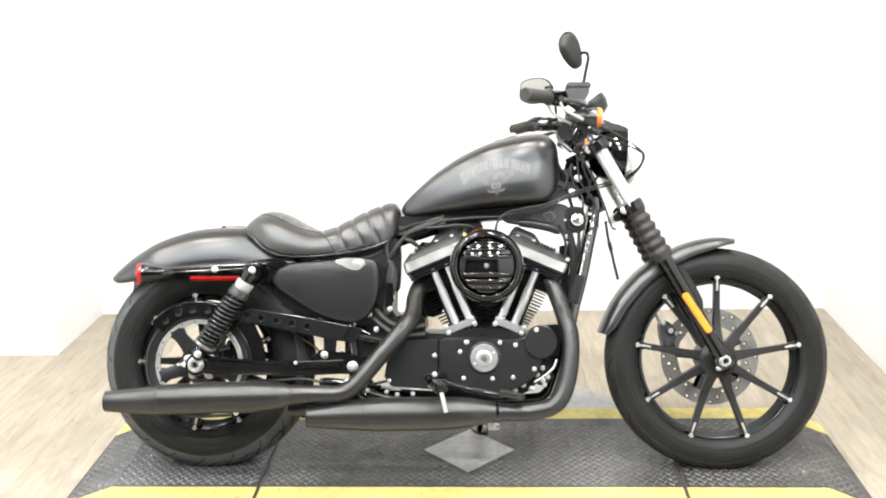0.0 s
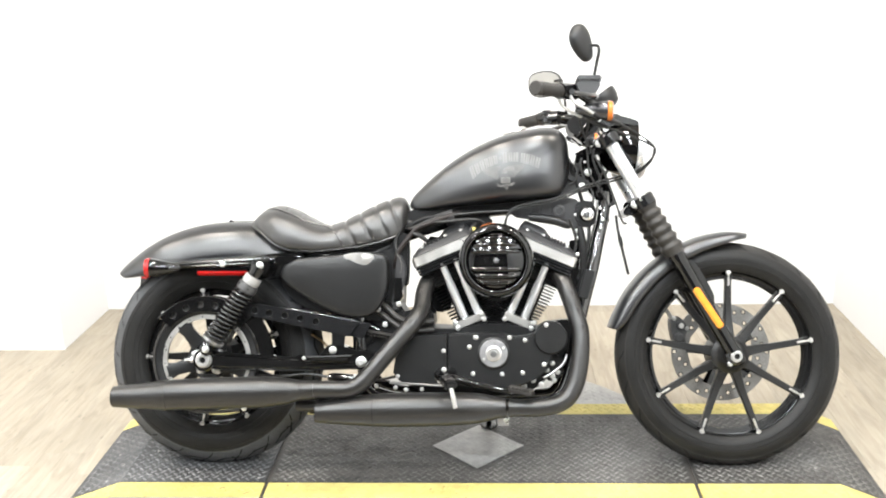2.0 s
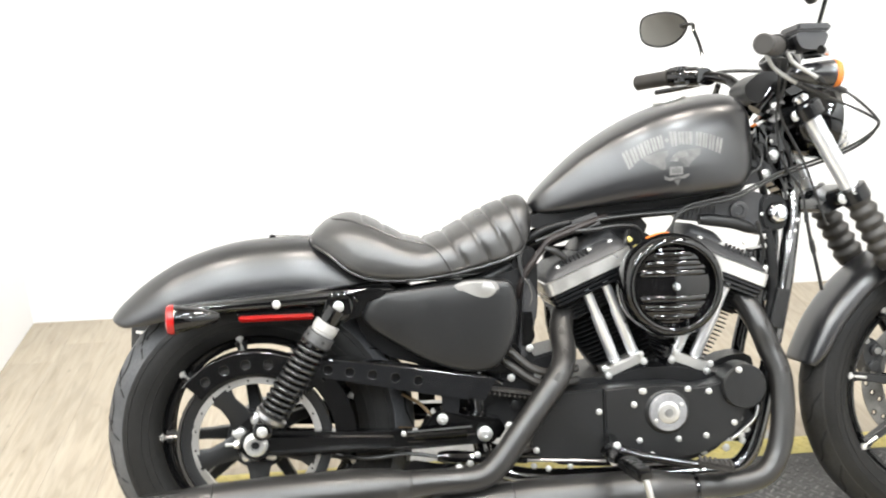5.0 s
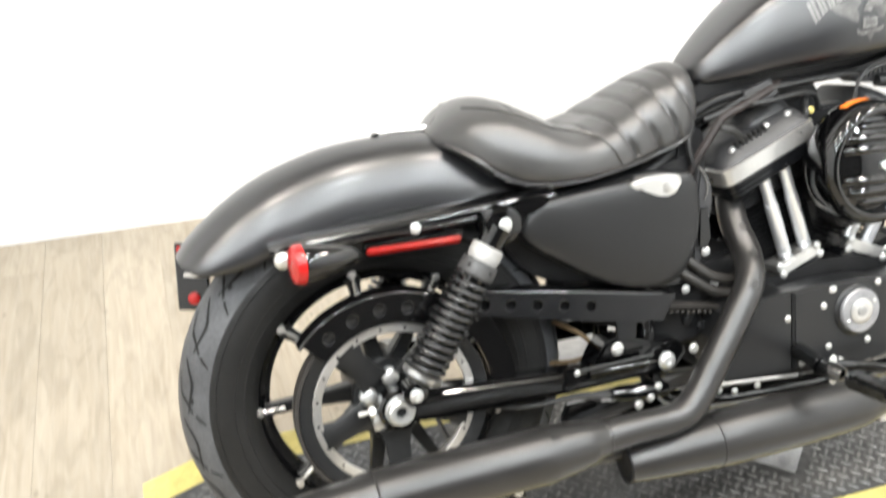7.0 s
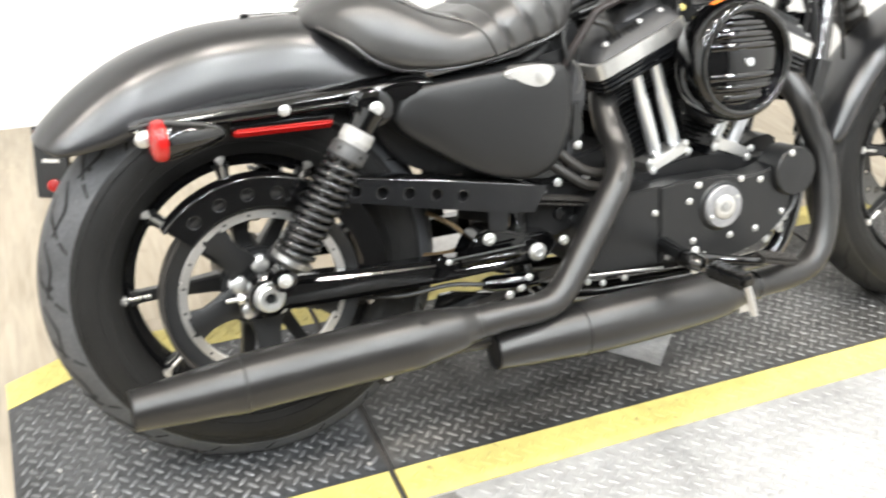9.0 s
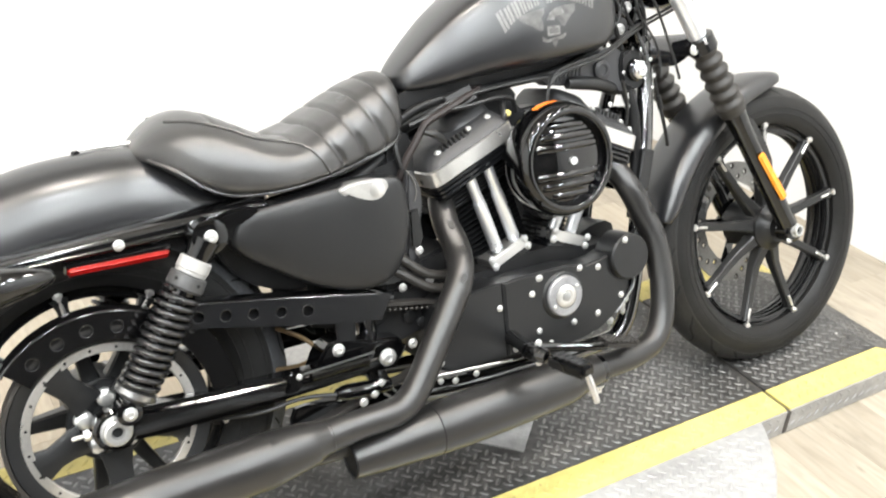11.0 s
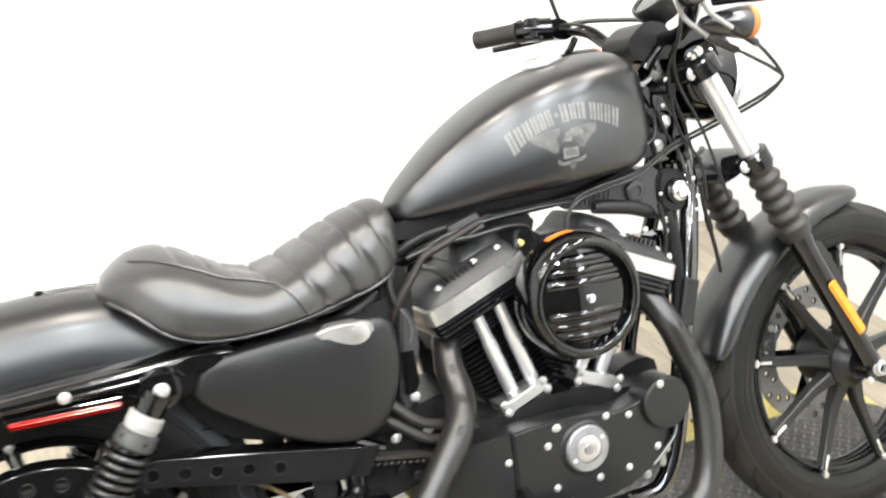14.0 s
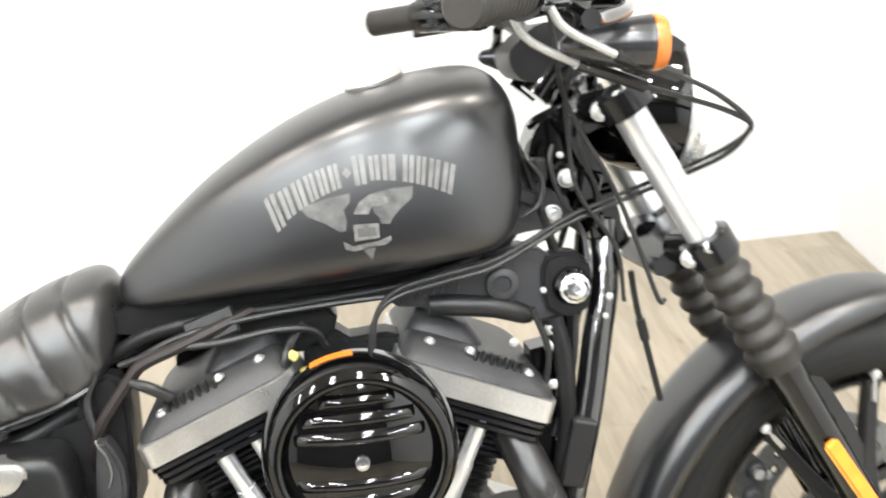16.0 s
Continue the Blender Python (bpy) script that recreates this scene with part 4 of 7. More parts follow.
def rib(x, lean):
    """Depth of the stitched channels across the pleated panel of the seat."""
    u = (x + lean - RIB_A) / RIB_PITCH
    if u < -3.4 or u > 4.65:
        return 0.0
    d = abs(u - round(u))
    return (0.12 * max(0.0, 1 - d / 0.5) ** 2 + 0.88 * max(0.0, 1 - d / 0.115)) * (1.0 if u > -0.4 else 0.6)


def seat_side(x, z):
    top, low, half, zc = seat_ring(x)
    k = (z - zc) / (top - zc) if z > zc else (zc - z) / (zc - low)
    n = 2.4 if z > zc else 3.6
    return half * max(0.0, 1 - min(1, max(0, k)) ** n) ** (1 / n)


bm, rings = B(), []
sx = [0.108, 0.1095, 0.1125, 0.118] + [0.125 + 0.0035 * k for k in range(128)] + [0.5765, 0.580, 0.582, 0.583]
for x in sorted(v for v in sx if v <= 0.583):
    top, low, half, zc = seat_ring(x)
    ring = []
    for j in range(64):
        a = 2 * math.pi * j / 64
        c, s = math.cos(a), math.sin(a)
        n, h = (2.4, top - zc) if s >= 0 else (3.6, zc - low)
        y, z = half * math.copysign(abs(c) ** (2 / n), c), zc + h * math.copysign(abs(s) ** (2 / n), s)
        dip = 0.010 * max(0, s) * math.exp(-((x - 0.32) / 0.07) ** 2) * math.exp(-(y / 0.06) ** 2)
        g = rib(x, (z - top) * 0.42) * (1 if s > -0.7 else 0) * 0.0088
        if x < 0.41 and z < interp(x, SEAM_RUN) + 0.004:
            g = 0
        ring.append(bm.verts.new((x, y * (1 - g / max(half, 0.02)), z - dip - g * max(0, s))))
    rings.append(ring)
skin(bm, rings)
seat = bp("seat", bm, LEATHER, label="black vinyl solo seat with pleated front", smooth=80)
for s in (-1, 1):
    pts = [(x, s * (seat_side(x, z) + 0.0008), z) for x, z, _ in curve_points([(x, z, 0) for x, z in SEAM_RUN[:-1]], 5)]
    bp("seat_piping", tube(B(), pts, 0.0024, 6, per=2), LEATHER, seat)
    pts = [(x, s * (seat_side(x, z) + 0.0008), z) for x, z, _ in curve_points([(0.128, 0.703, 0), (0.16, 0.684, 0), (0.20, 0.652, 0), (0.25, 0.634, 0), (0.33, 0.632, 0), (0.42, 0.641, 0), (0.5, 0.657, 0), (0.55, 0.675, 0)], 5)]
    bp("seat_edge", tube(B(), pts, 0.0035, 6, per=2), LEATHER, seat)
bm = plate(B(), [(0.18, 0.640), (0.25, 0.618), (0.42, 0.624), (0.555, 0.648), (0.555, 0.662), (0.42, 0.640), (0.25, 0.634), (0.19, 0.652)], -0.07, 0.07)
bp("seat_pan", bm, GLOSS, seat)

# ---- engine ----
CRANK = (0.835, 0.30)
A225 = radians(22.5)


def cyl_frame(side):
    """From cylinder axes (u across, y, v along the bore) to the bike; side -1: the rear cylinder, 1: the front one."""
    return Matrix(((-side * math.cos(A225), 0, side * math.sin(A225), CRANK[0]), (0, 1, 0, 0), (math.sin(A225), 0, math.cos(A225), CRANK[1]), (0, 0, 0, 1)))


def rounded(u0, u1, y0, y1, r=0.012):
    out = []
    for cu, cy, a0 in ((u1 - r, y1 - r, 0), (u0 + r, y1 - r, 90), (u0 + r, y0 + r, 180), (u1 - r, y0 + r, 270)):
        out += [(cu + r * math.cos(radians(a0 + a)), cy + r * math.sin(radians(a0 + a))) for a in (0, 30, 60, 90)]
    return out


def stack(bm, levels):
    """A body of rounded rectangles: rows of (v, u0, u1, y0, y1, corner)."""
    skin(bm, [[bm.verts.new((u, y, v)) for u, y in rounded(u0, u1, y0, y1, r)] for v, u0, u1, y0, y1, r in levels])
    return bm


crankcase = bp("crankcase", plate(B(), smooth_outline([(0.56, 0.36), (0.60, 0.405), (0.72, 0.405), (0.80, 0.420), (0.87, 0.420), (0.95, 0.405), (1.02, 0.40), (1.035, 0.34), (1.0, 0.28), (0.93, 0.225), (0.80, 0.215), (0.62, 0.225), (0.56, 0.28)], 3), -0.088, 0.14, bevel=0.01), CASTING, label="black crankcase")
for side in (-1, 1):
    F = cyl_frame(side)
    bm = stack(B(), [(0.10, -0.050, 0.050, -0.034, 0.06, 0.03), (0.31, -0.050, 0.050, -0.034, 0.06, 0.03)])
    bm.transform(F)
    barrel = bp("cylinder", bm, CASTING, label="black finned cylinder")
    for k in range(15):
        v = 0.128 + 0.0098 * k
        grow = 0.020 * min(1, k / 11)
        bm = stack(B(), [(v, -0.063 - grow, 0.062 + grow * 0.6, -0.048, 0.082, 0.028), (v + 0.0016, -0.065 - grow, 0.064 + grow * 0.6, -0.050, 0.084, 0.028), (v + 0.0032, -0.063 - grow, 0.062 + grow * 0.6, -0.048, 0.082, 0.028)])
        bm.transform(F)
        bp("fin", bm, CASTING, barrel)
    bm = stack(B(), [(0.272, -0.085, 0.075, -0.060, 0.085, 0.02), (0.318, -0.088, 0.078, -0.076, 0.09, 0.02)])
    bm.transform(F)
    head = bp("cylinder_head", bm, CASTING, label="black cylinder head")
    for k in range(5):
        v = 0.276 + 0.0093 * k
        bm = stack(B(), [(v, -0.098, 0.083, -0.068 - 0.005 * k, 0.095, 0.018), (v + 0.0018, -0.1, 0.085, -0.070 - 0.005 * k, 0.097, 0.018), (v + 0.0042, -0.098, 0.083, -0.068 - 0.005 * k, 0.095, 0.018)])
        bm.transform(F)
        bp("fin", bm, CASTING, head)
    bm = stack(B(), [(0.320, -0.096, 0.082, -0.102, 0.096, 0.014), (0.346, -0.096, 0.082, -0.102, 0.096, 0.014)])
    bm.transform(F)
    rocker = bp("rocker_box", bm, CASTING, label="black layered rocker box with a bright band")
    for k, v in enumerate((0.3195, 0.3285, 0.3375)):
        g = 0.0015 * k
        bm = stack(B(), [(v, -0.099 - g, 0.085 + g, -0.106 - g, 0.098, 0.016), (v + 0.0012, -0.1005 - g, 0.0865 + g, -0.1075 - g, 0.0995, 0.016), (v + 0.0058, -0.1005 - g, 0.0865 + g, -0.1075 - g, 0.0995, 0.016), (v + 0.0068, -0.099 - g, 0.085 + g, -0.106 - g, 0.098, 0.016)])
        bm.transform(F)
        bp("rocker_layer", bm, GUARDBLACK, rocker)
    bm = stack(B(), [(0.3455, -0.103, 0.089, -0.111, 0.102, 0.018), (0.3475, -0.106, 0.091, -0.114, 0.104, 0.018), (0.3735, -0.104, 0.091, -0.114, 0.104, 0.018), (0.3755, -0.101, 0.089, -0.111, 0.102, 0.018)])
    bm.transform(F)
    bp("band", bm, ALLOY, rocker, "brushed bright band")
    bm = stack(B(), [(0.376, -0.100, 0.089, -0.112, 0.1, 0.02), (0.381, -0.098, 0.089, -0.110, 0.1, 0.024), (0.394, -0.082, 0.085, -0.098, 0.092, 0.03), (0.4005, -0.07, 0.08, -0.088, 0.085, 0.03), (0.403, -0.055, 0.072, -0.075, 0.075, 0.028)])
    bm.transform(F)
    bp("cover", bm, COVERGREY, rocker, "dark grey textured cover")
    bm = stack(B(), [(0.376, -0.015, 0.088, -0.075, 0.09, 0.02), (0.405, -0.008, 0.085, -0.070, 0.08, 0.02), (0.420, 0.012, 0.08, -0.058, 0.07, 0.018), (0.423, 0.02, 0.075, -0.05, 0.06, 0.015)])
    bm.transform(F)
    bp("cover_crown", bm, COVERGREY, rocker)
    for k in range(7):
        bm = box(B(), (0.0045, 0.012, 0.014), F @ Matrix.Translation((-0.052 + 0.0095 * k, -0.094, 0.399)), 0.0015, 1)
        bp("cover_rib", bm, WRINKLE, rocker)
    for u, y, v in ((-0.062, -0.092, 0.394), (0.012, -0.092, 0.4), (0.06, -0.088, 0.397)):
        at = F @ Vector((u, y, v))
        bolt(*at, 0.8, rocker, way=F.to_3x3() @ Vector((0, -0.25, 1)))
    for a, b in (((0.6815, 0.600), (0.7535, 0.4235)), ((0.7225, 0.612), (0.7940, 0.4375))):
        if side > 0:
            a, b = (1.670 - a[0], a[1]), (1.670 - b[0], b[1])
        path = [(a[0] * (1 - f) + b[0] * f, -0.094 + 0.030 * f, a[1] * (1 - f) + b[1] * f, r) for f, r in ((0.0, 0.0104), (0.36, 0.0104), (0.40, 0.0122), (1.0, 0.0122))]
        rod = bp("pushrod_tube", tube(B(), path, seg=16, per=3), FORKCHROME, label="polished chrome pushrod tube")
        for f in (0.94,):
            bp("collar", lathe(B(), [(0.011, -0.005), (0.0140, -0.004), (0.0140, 0.004), (0.011, 0.005)], at=(a[0] * (1 - f) + b[0] * f, -0.094 + 0.030 * f, a[1] * (1 - f) + b[1] * f), way=(a[0] - b[0], -0.03, a[1] - b[1]), seg=18), CHROME, rod)
    tap = [(0.7175, 0.421), (0.7255, 0.402), (0.8095, 0.436), (0.8015, 0.455)]
    low = [(0.735, 0.372), (0.826, 0.408), (0.808, 0.435), (0.7265, 0.402)]
    if side > 0:
        tap, low = [(1.670 - x, z) for x, z in tap][::-1], [(1.670 - x, z) for x, z in low][::-1]
    tb = bp("tappet_block", plate(B(), tap, -0.03, -0.090, bevel=0.003), ALLOY, label="bright tappet block")
    bp("tappet_base", plate(B(), low, -0.03, -0.084, bevel=0.003), GUARDBLACK, tb)
    for x, z in tap:
        mx, mz = sum(p[0] for p in tap) / 4, sum(p[1] for p in tap) / 4
        bolt(x * 0.9 + mx * 0.1, -0.089, z * 0.8 + mz * 0.2, 0.85, tb)

# covers on the right side
sprocket_cover = bp("sprocket_cover", plate(B(), [(0.548, 0.285), (0.562, 0.378), (0.58, 0.388), (0.7015, 0.394), (0.7015, 0.250), (0.585, 0.252), (0.565, 0.262)], -0.09, -0.149, bevel=0.003, seg=2), WRINKLE, label="black textured sprocket cover")
cam_out = [(0.7045, 0.392), (0.74, 0.396), (0.80, 0.397), (0.855, 0.396), (0.895, 0.388), (0.93, 0.392), (0.955, 0.40), (0.985, 0.395), (1.0, 0.365), (0.998, 0.33), (0.983, 0.293), (0.955, 0.27), (0.918, 0.252), (0.878, 0.243), (0.838, 0.240), (0.79, 0.242), (0.742, 0.247), (0.7045, 0.25)]
cam_cover = bp("cam_cover", plate(B(), cam_out, -0.10, -0.150, bevel=0.004, seg=3), WRINKLE, label="black textured cam cover")
derby = lathe(B(), [(0.047, 0.0), (0.045, 0.003), (0.042, 0.005), (0.0, 0.005)], at=(0.8335, -0.150, 0.341), seg=48)
der = bp("timer_cover_base", derby, WRINKLE, cam_cover)
bp("timer_cover", lathe(B(), [(0.0395, -0.004), (0.0395, 0.003), (0.0375, 0.0055), (0.024, 0.006), (0.0235, 0.0045), (0.0, 0.0045)], at=(0.8335, -0.157, 0.341), seg=48), RINGGREY, cam_cover, "dull grey timer cover ring")
bp("timer_disc", lathe(B(), [(0.0225, 0.0), (0.0225, 0.003), (0.021, 0.004), (0.013, 0.004), (0.0125, 0.003), (0.0, 0.003)], at=(0.8335, -0.161, 0.341), seg=40), ALLOY, cam_cover, "bright textured timer disc")
bp("timer_badge", lathe(B(), [(0.009, 0), (0.0085, 0.0025), (0.0, 0.003)], at=(0.8335, -0.164, 0.341), seg=20), STEEL, cam_cover)
for a in (-150, 30):
    bolt(0.8335 + 0.031 * math.cos(radians(a)), -0.1625, 0.341 + 0.031 * math.sin(radians(a)), 0.45, cam_cover)
for x, z in ((0.785, 0.385), (0.765, 0.358), (0.692, 0.347), (0.775, 0.283), (0.782, 0.385), (0.878, 0.385), (0.922, 0.378), (0.915, 0.286), (0.857, 0.282), (0.975, 0.31), (0.72, 0.262), (0.80, 0.252)):
    bolt(x, -0.150, z, 0.72, cam_cover)
for x, z in ((0.562, 0.275), (0.57, 0.372)):
    bolt(x, -0.147, z, 0.8, sprocket_cover)
gen = bp("regulator_cover", lathe(B(), [(0.046, -0.05), (0.046, 0.002), (0.043, 0.006), (0.0, 0.0065)], at=(0.994, -0.158, 0.386), seg=40), WRINKLE, label="black round cover")
for a in (112,):
    bolt(0.994 + 0.036 * math.cos(radians(a)), -0.164, 0.386 + 0.039 * math.sin(radians(a)), 0.75, gen)
for x, z in ((0.945, 0.262), (0.92, 0.245), (0.968, 0.25), (1.0, 0.275)):
    bolt(x, -0.12, z, 0.9, crankcase)
# made-up filler that keeps the gap between the cylinders dark
bp("valley_cover", plate(B(), smooth_outline([(0.790, 0.52), (0.880, 0.52), (0.862, 0.46), (0.845, 0.415), (0.825, 0.415), (0.808, 0.46)], 2), -0.028, 0.03, bevel=0.004), CASTING, crankcase, "added dark filler between the cylinders")
bp("front_motor_mount", plate(B(), smooth_outline([(0.95, 0.385), (0.985, 0.415), (1.03, 0.428), (1.066, 0.42), (1.07, 0.36), (1.03, 0.33), (0.97, 0.35)], 2), -0.02, 0.05, bevel=0.005), CASTING, label="black front motor mount")
bp("oil_filter", lathe(B(), [(0.03, -0.04), (0.036, -0.034), (0.036, 0.03), (0.03, 0.036), (0.0, 0.036)], at=(1.06, -0.01, 0.30), way=(1, 0, 0), seg=24), GLOSS, label="black oil filter")

# air cleaner
AC = (0.8415, 0.602)
air = bp("air_cleaner", lathe(B(), [(0.088, -0.078), (0.101, -0.074), (0.1055, -0.058), (0.1055, -0.034), (0.1048, -0.025), (0.1028, -0.0165), (0.0995, -0.0095), (0.0955, -0.0045), (0.0915, -0.002), (0.0875, -0.0015), (0.0845, -0.003), (0.0825, -0.0065), (0.0815, -0.021), (0.0, -0.022)], at=(AC[0], -0.200, AC[1]), seg=80), GLOSS, label="gloss black round air cleaner with louvres", smooth=70)
bp("backing_plate", plate(B(), smooth_outline([(0.765, 0.60), (0.79, 0.53), (0.82, 0.49), (0.865, 0.49), (0.90, 0.53), (0.92, 0.60), (0.89, 0.66), (0.80, 0.66)], 3), -0.09, -0.128, bevel=0.004), CASTING, air)
DOME_R = 0.21


def face_y(x, z):
    """How far out the domed face stands at x and z from its middle."""
    return -0.2005 + (x * x + z * z) / (2 * DOME_R)


bp("face", lathe(B(), [(r, 0.2005 - 0.189 - r * r / (2 * DOME_R)) for r in (0.0814, 0.072, 0.06, 0.048, 0.036, 0.024, 0.012, 0.0)], at=(AC[0], -0.189, AC[1]), seg=64), GLOSS, air, smooth=70)
for z in (-0.063, -0.044, -0.025, 0.027, 0.046, 0.065):
    half = math.sqrt(0.079 ** 2 - z * z) - 0.005
    bm, rings = B(), []
    for k in range(25):
        u = k / 12 - 1
        e = min(1.0, (1.02 - abs(u)) / 0.16)
        e = e * e * (3 - 2 * e)
        rings.append([bm.verts.new((AC[0] + half * u, face_y(half * u, z + 0.0072 * s) + 0.0004 - 0.0044 * e * (1 - s * s), AC[1] + z + 0.0072 * s)) for s in (j / 6 - 1 for j in range(13))])
    skin(bm, rings, caps=False, closed=False)
    bp("louvre", bm, GLOSS, air, smooth=80)
bp("cover_screw", lathe(B(), [(0.0085, 0.0), (0.0085, 0.003), (0.007, 0.0055), (0.003, 0.006), (0.0025, 0.004)], at=(AC[0], -0.2000, AC[1]), seg=16), CHROME, air, "chrome cover screw")
bm = B()
rings = []
for k in range(9):
    a = radians(90 + 3.2 * k)
    rings.append([bm.verts.new((AC[0] + r * math.cos(a), -0.2 + y, AC[1] + r * math.sin(a))) for r, y in ((0.1058, 0.052), (0.1058, 0.036), (0.1065, 0.036), (0.1065, 0.052))])
skin(bm, rings)
bp("inspection_tag", bm, ORANGETAG, air, "thin orange tag on the rim")
bp("intake", tube(B(), [(0.835, -0.1, 0.56), (0.835, 0.0, 0.56)], 0.04, 20), CASTING, label="black intake body")

# exhaust
PIPE_R = [(0.665, -0.02, 0.572, 0.022), (0.643, -0.055, 0.545, 0.024), (0.631, -0.090, 0.507, 0.0245), (0.628, -0.128, 0.466, 0.0245), (0.607, -0.165, 0.427, 0.0245), (0.565, -0.184, 0.376, 0.0245), (0.520, -0.200, 0.323, 0.0245), (0.472, -0.215, 0.268, 0.0245), (0.432, -0.222, 0.2465, 0.0245), (0.36, -0.228, 0.2455, 0.0245), (0.335, -0.230, 0.2455, 0.0245)]
PIPE_F = [(1.0, -0.03, 0.590, 0.022), (1.025, -0.075, 0.556, 0.024), (1.0455, -0.108, 0.508, 0.0245), (1.063, -0.122, 0.455, 0.0245), (1.0775, -0.139, 0.402, 0.0245), (1.0755, -0.157, 0.326, 0.0245), (1.058, -0.172, 0.252, 0.0245), (1.025, -0.182, 0.211, 0.0245), (0.965, -0.190, 0.1955, 0.0245), (0.88, -0.198, 0.195, 0.0245)]
pipe_r = bp("exhaust_pipe", tube(B(), PIPE_R, seg=28, per=8), HEATBLACK, label="matte black rear-cylinder exhaust pipe")
pipe_f = bp("exhaust_pipe", tube(B(), PIPE_F, seg=28, per=8), HEATBLACK, label="matte black front-cylinder exhaust pipe")


def muffler(axis, label):
    return bp("muffler", tube(B(), axis, seg=40, per=3), HEATBLACK, label=label, smooth=40)


muf_r = muffler([(0.337, -0.230, 0.2455, 0.0262), (0.30, -0.232, 0.2435, 0.0275), (0.275, -0.234, 0.2425, 0.0335), (0.262, -0.235, 0.2415, 0.0365), (0.20, -0.238, 0.239, 0.0435), (0.185, -0.239, 0.2385, 0.0440), (0.05, -0.242, 0.2345, 0.0435), (-0.05, -0.245, 0.2305, 0.0425), (-0.085, -0.246, 0.229, 0.0415), (-0.108, -0.246, 0.228, 0.0385), (-0.16, -0.247, 0.226, 0.0345), (-0.221, -0.249, 0.2245, 0.0290)], "matte black tapered rear muffler")
muf_f = muffler([(0.885, -0.198, 0.195, 0.0255), (0.845, -0.2, 0.1945, 0.030), (0.815, -0.201, 0.194, 0.037), (0.775, -0.203, 0.193, 0.0432), (0.66, -0.206, 0.190, 0.0465), (0.56, -0.208, 0.188, 0.0470), (0.50, -0.210, 0.1865, 0.0445), (0.462, -0.211, 0.1855, 0.0415), (0.40, -0.213, 0.183, 0.0360), (0.342, -0.215, 0.181, 0.0295)], "matte black tapered front muffler")
for mf, at, r in ((muf_r, (-0.2215, -0.249, 0.2245), 0.0285), (muf_f, (0.3415, -0.215, 0.181), 0.029)):
    bp("tip_ring", lathe(B(), [(r, -0.002), (r + 0.0012, 0.0), (r, 0.002), (r - 0.003, 0.0025), (r - 0.003, -0.02), (0.0, -0.02)], at=at, way=(-1, 0, 0), seg=36), CASTING, mf)
bp("seam_ring", lathe(B(), [(0.0430, -0.0015), (0.0440, 0), (0.0430, 0.0015)], at=(-0.07, -0.2455, 0.2297), way=(-1, -0.03, -0.03), seg=40), HEATBLACK, muf_r)
bp("seam_ring", lathe(B(), [(0.0270, -0.003), (0.0285, -0.001), (0.0285, 0.003), (0.0270, 0.004)], at=(0.30, -0.232, 0.2435), way=(-1, -0.03, -0.03), seg=40), HEATBLACK, muf_r)
bp("seam_ring", lathe(B(), [(0.0448, -0.0015), (0.0456, 0), (0.0440, 0.0015)], at=(0.50, -0.210, 0.1865), way=(-1, -0.03, -0.03), seg=40), CASTING, muf_f)
bolt(0.146, -0.250, 0.194, 0.9, muf_r, way=(0, -0.8, -0.6))
bp("muffler_bracket", plate(B(), [(0.13, 0.215), (0.16, 0.215), (0.158, 0.183), (0.134, 0.183)], -0.232, -0.25, bevel=0.002), GLOSS, muf_r)
bp("pipe_clamp", lathe(B(), [(0.0258, -0.008), (0.0275, -0.007), (0.0275, 0.007), (0.0258, 0.008)], at=(0.868, -0.199, 0.1948), way=(1, 0, 0), seg=32), GLOSS, pipe_f)
bolt(0.866, -0.205, 0.165, 1.1, pipe_f, way=(0, 0, -1))
bp("clamp_bracket", plate(B(), [(0.84, 0.175), (0.88, 0.175), (0.876, 0.145), (0.846, 0.145)], -0.19, -0.2, bevel=0.002), ALLOY, pipe_f)
CROSS = [(0.40, -0.21, 0.225), (0.37, -0.2, 0.205), (0.33, -0.19, 0.195), (0.28, -0.185, 0.195)]
bp("crossover_pipe", tube(B(), CROSS, 0.016, 14), HEATBLACK, pipe_r)


def shield_hole(pipe, run, near):
    """An oval slot of the heat shield, on the pipe's skin by the point near."""
    p = curve_points(run, 8)
    i = min(range(len(p) - 1), key=lambda k: np.linalg.norm(p[k][:3] - np.array(near)))
    way = Vector(p[i + 1][:3] - p[i][:3]).normalized()
    n = Vector(near) - Vector(p[i][:3])
    n = (n - way * n.dot(way)).normalized()
    side = way.cross(n)
    at = Vector(p[i][:3]) + n * float(p[i][3])
    m = Matrix(((*side, 0), (*way, 0), (*n, 0), (0, 0, 0, 1))).transposed()
    m.translation = at
    bm = lathe(B(), [(0.0062, -0.002), (0.0078, 0.0), (0.0070, 0.0010), (0.0056, 0.0006), (0.0054, -0.001)], way=(0, 0, 1), seg=20, caps=False)
    bm.transform(m @ Matrix.Diagonal((0.85, 1.35, 1, 1)))
    bp("slot_rim", bm, HEATBLACK, pipe)
    bm = lathe(B(), [(0.0056, 0.0), (0.0, 0.0002)], way=(0, 0, 1), seg=20)
    bm.transform(m @ Matrix.Diagonal((0.85, 1.35, 1, 1)))
    bp("slot", bm, HEATSLOT, pipe, "dark oval heat shield slot")


for near in ((0.627, -0.113, 0.512), (0.625, -0.149, 0.473), (0.603, -0.188, 0.435)):
    shield_hole(pipe_r, PIPE_R, near)
for near in ((1.055, -0.133, 0.510), (1.072, -0.144, 0.461), (1.083, -0.159, 0.414)):
    shield_hole(pipe_f, PIPE_F, near)

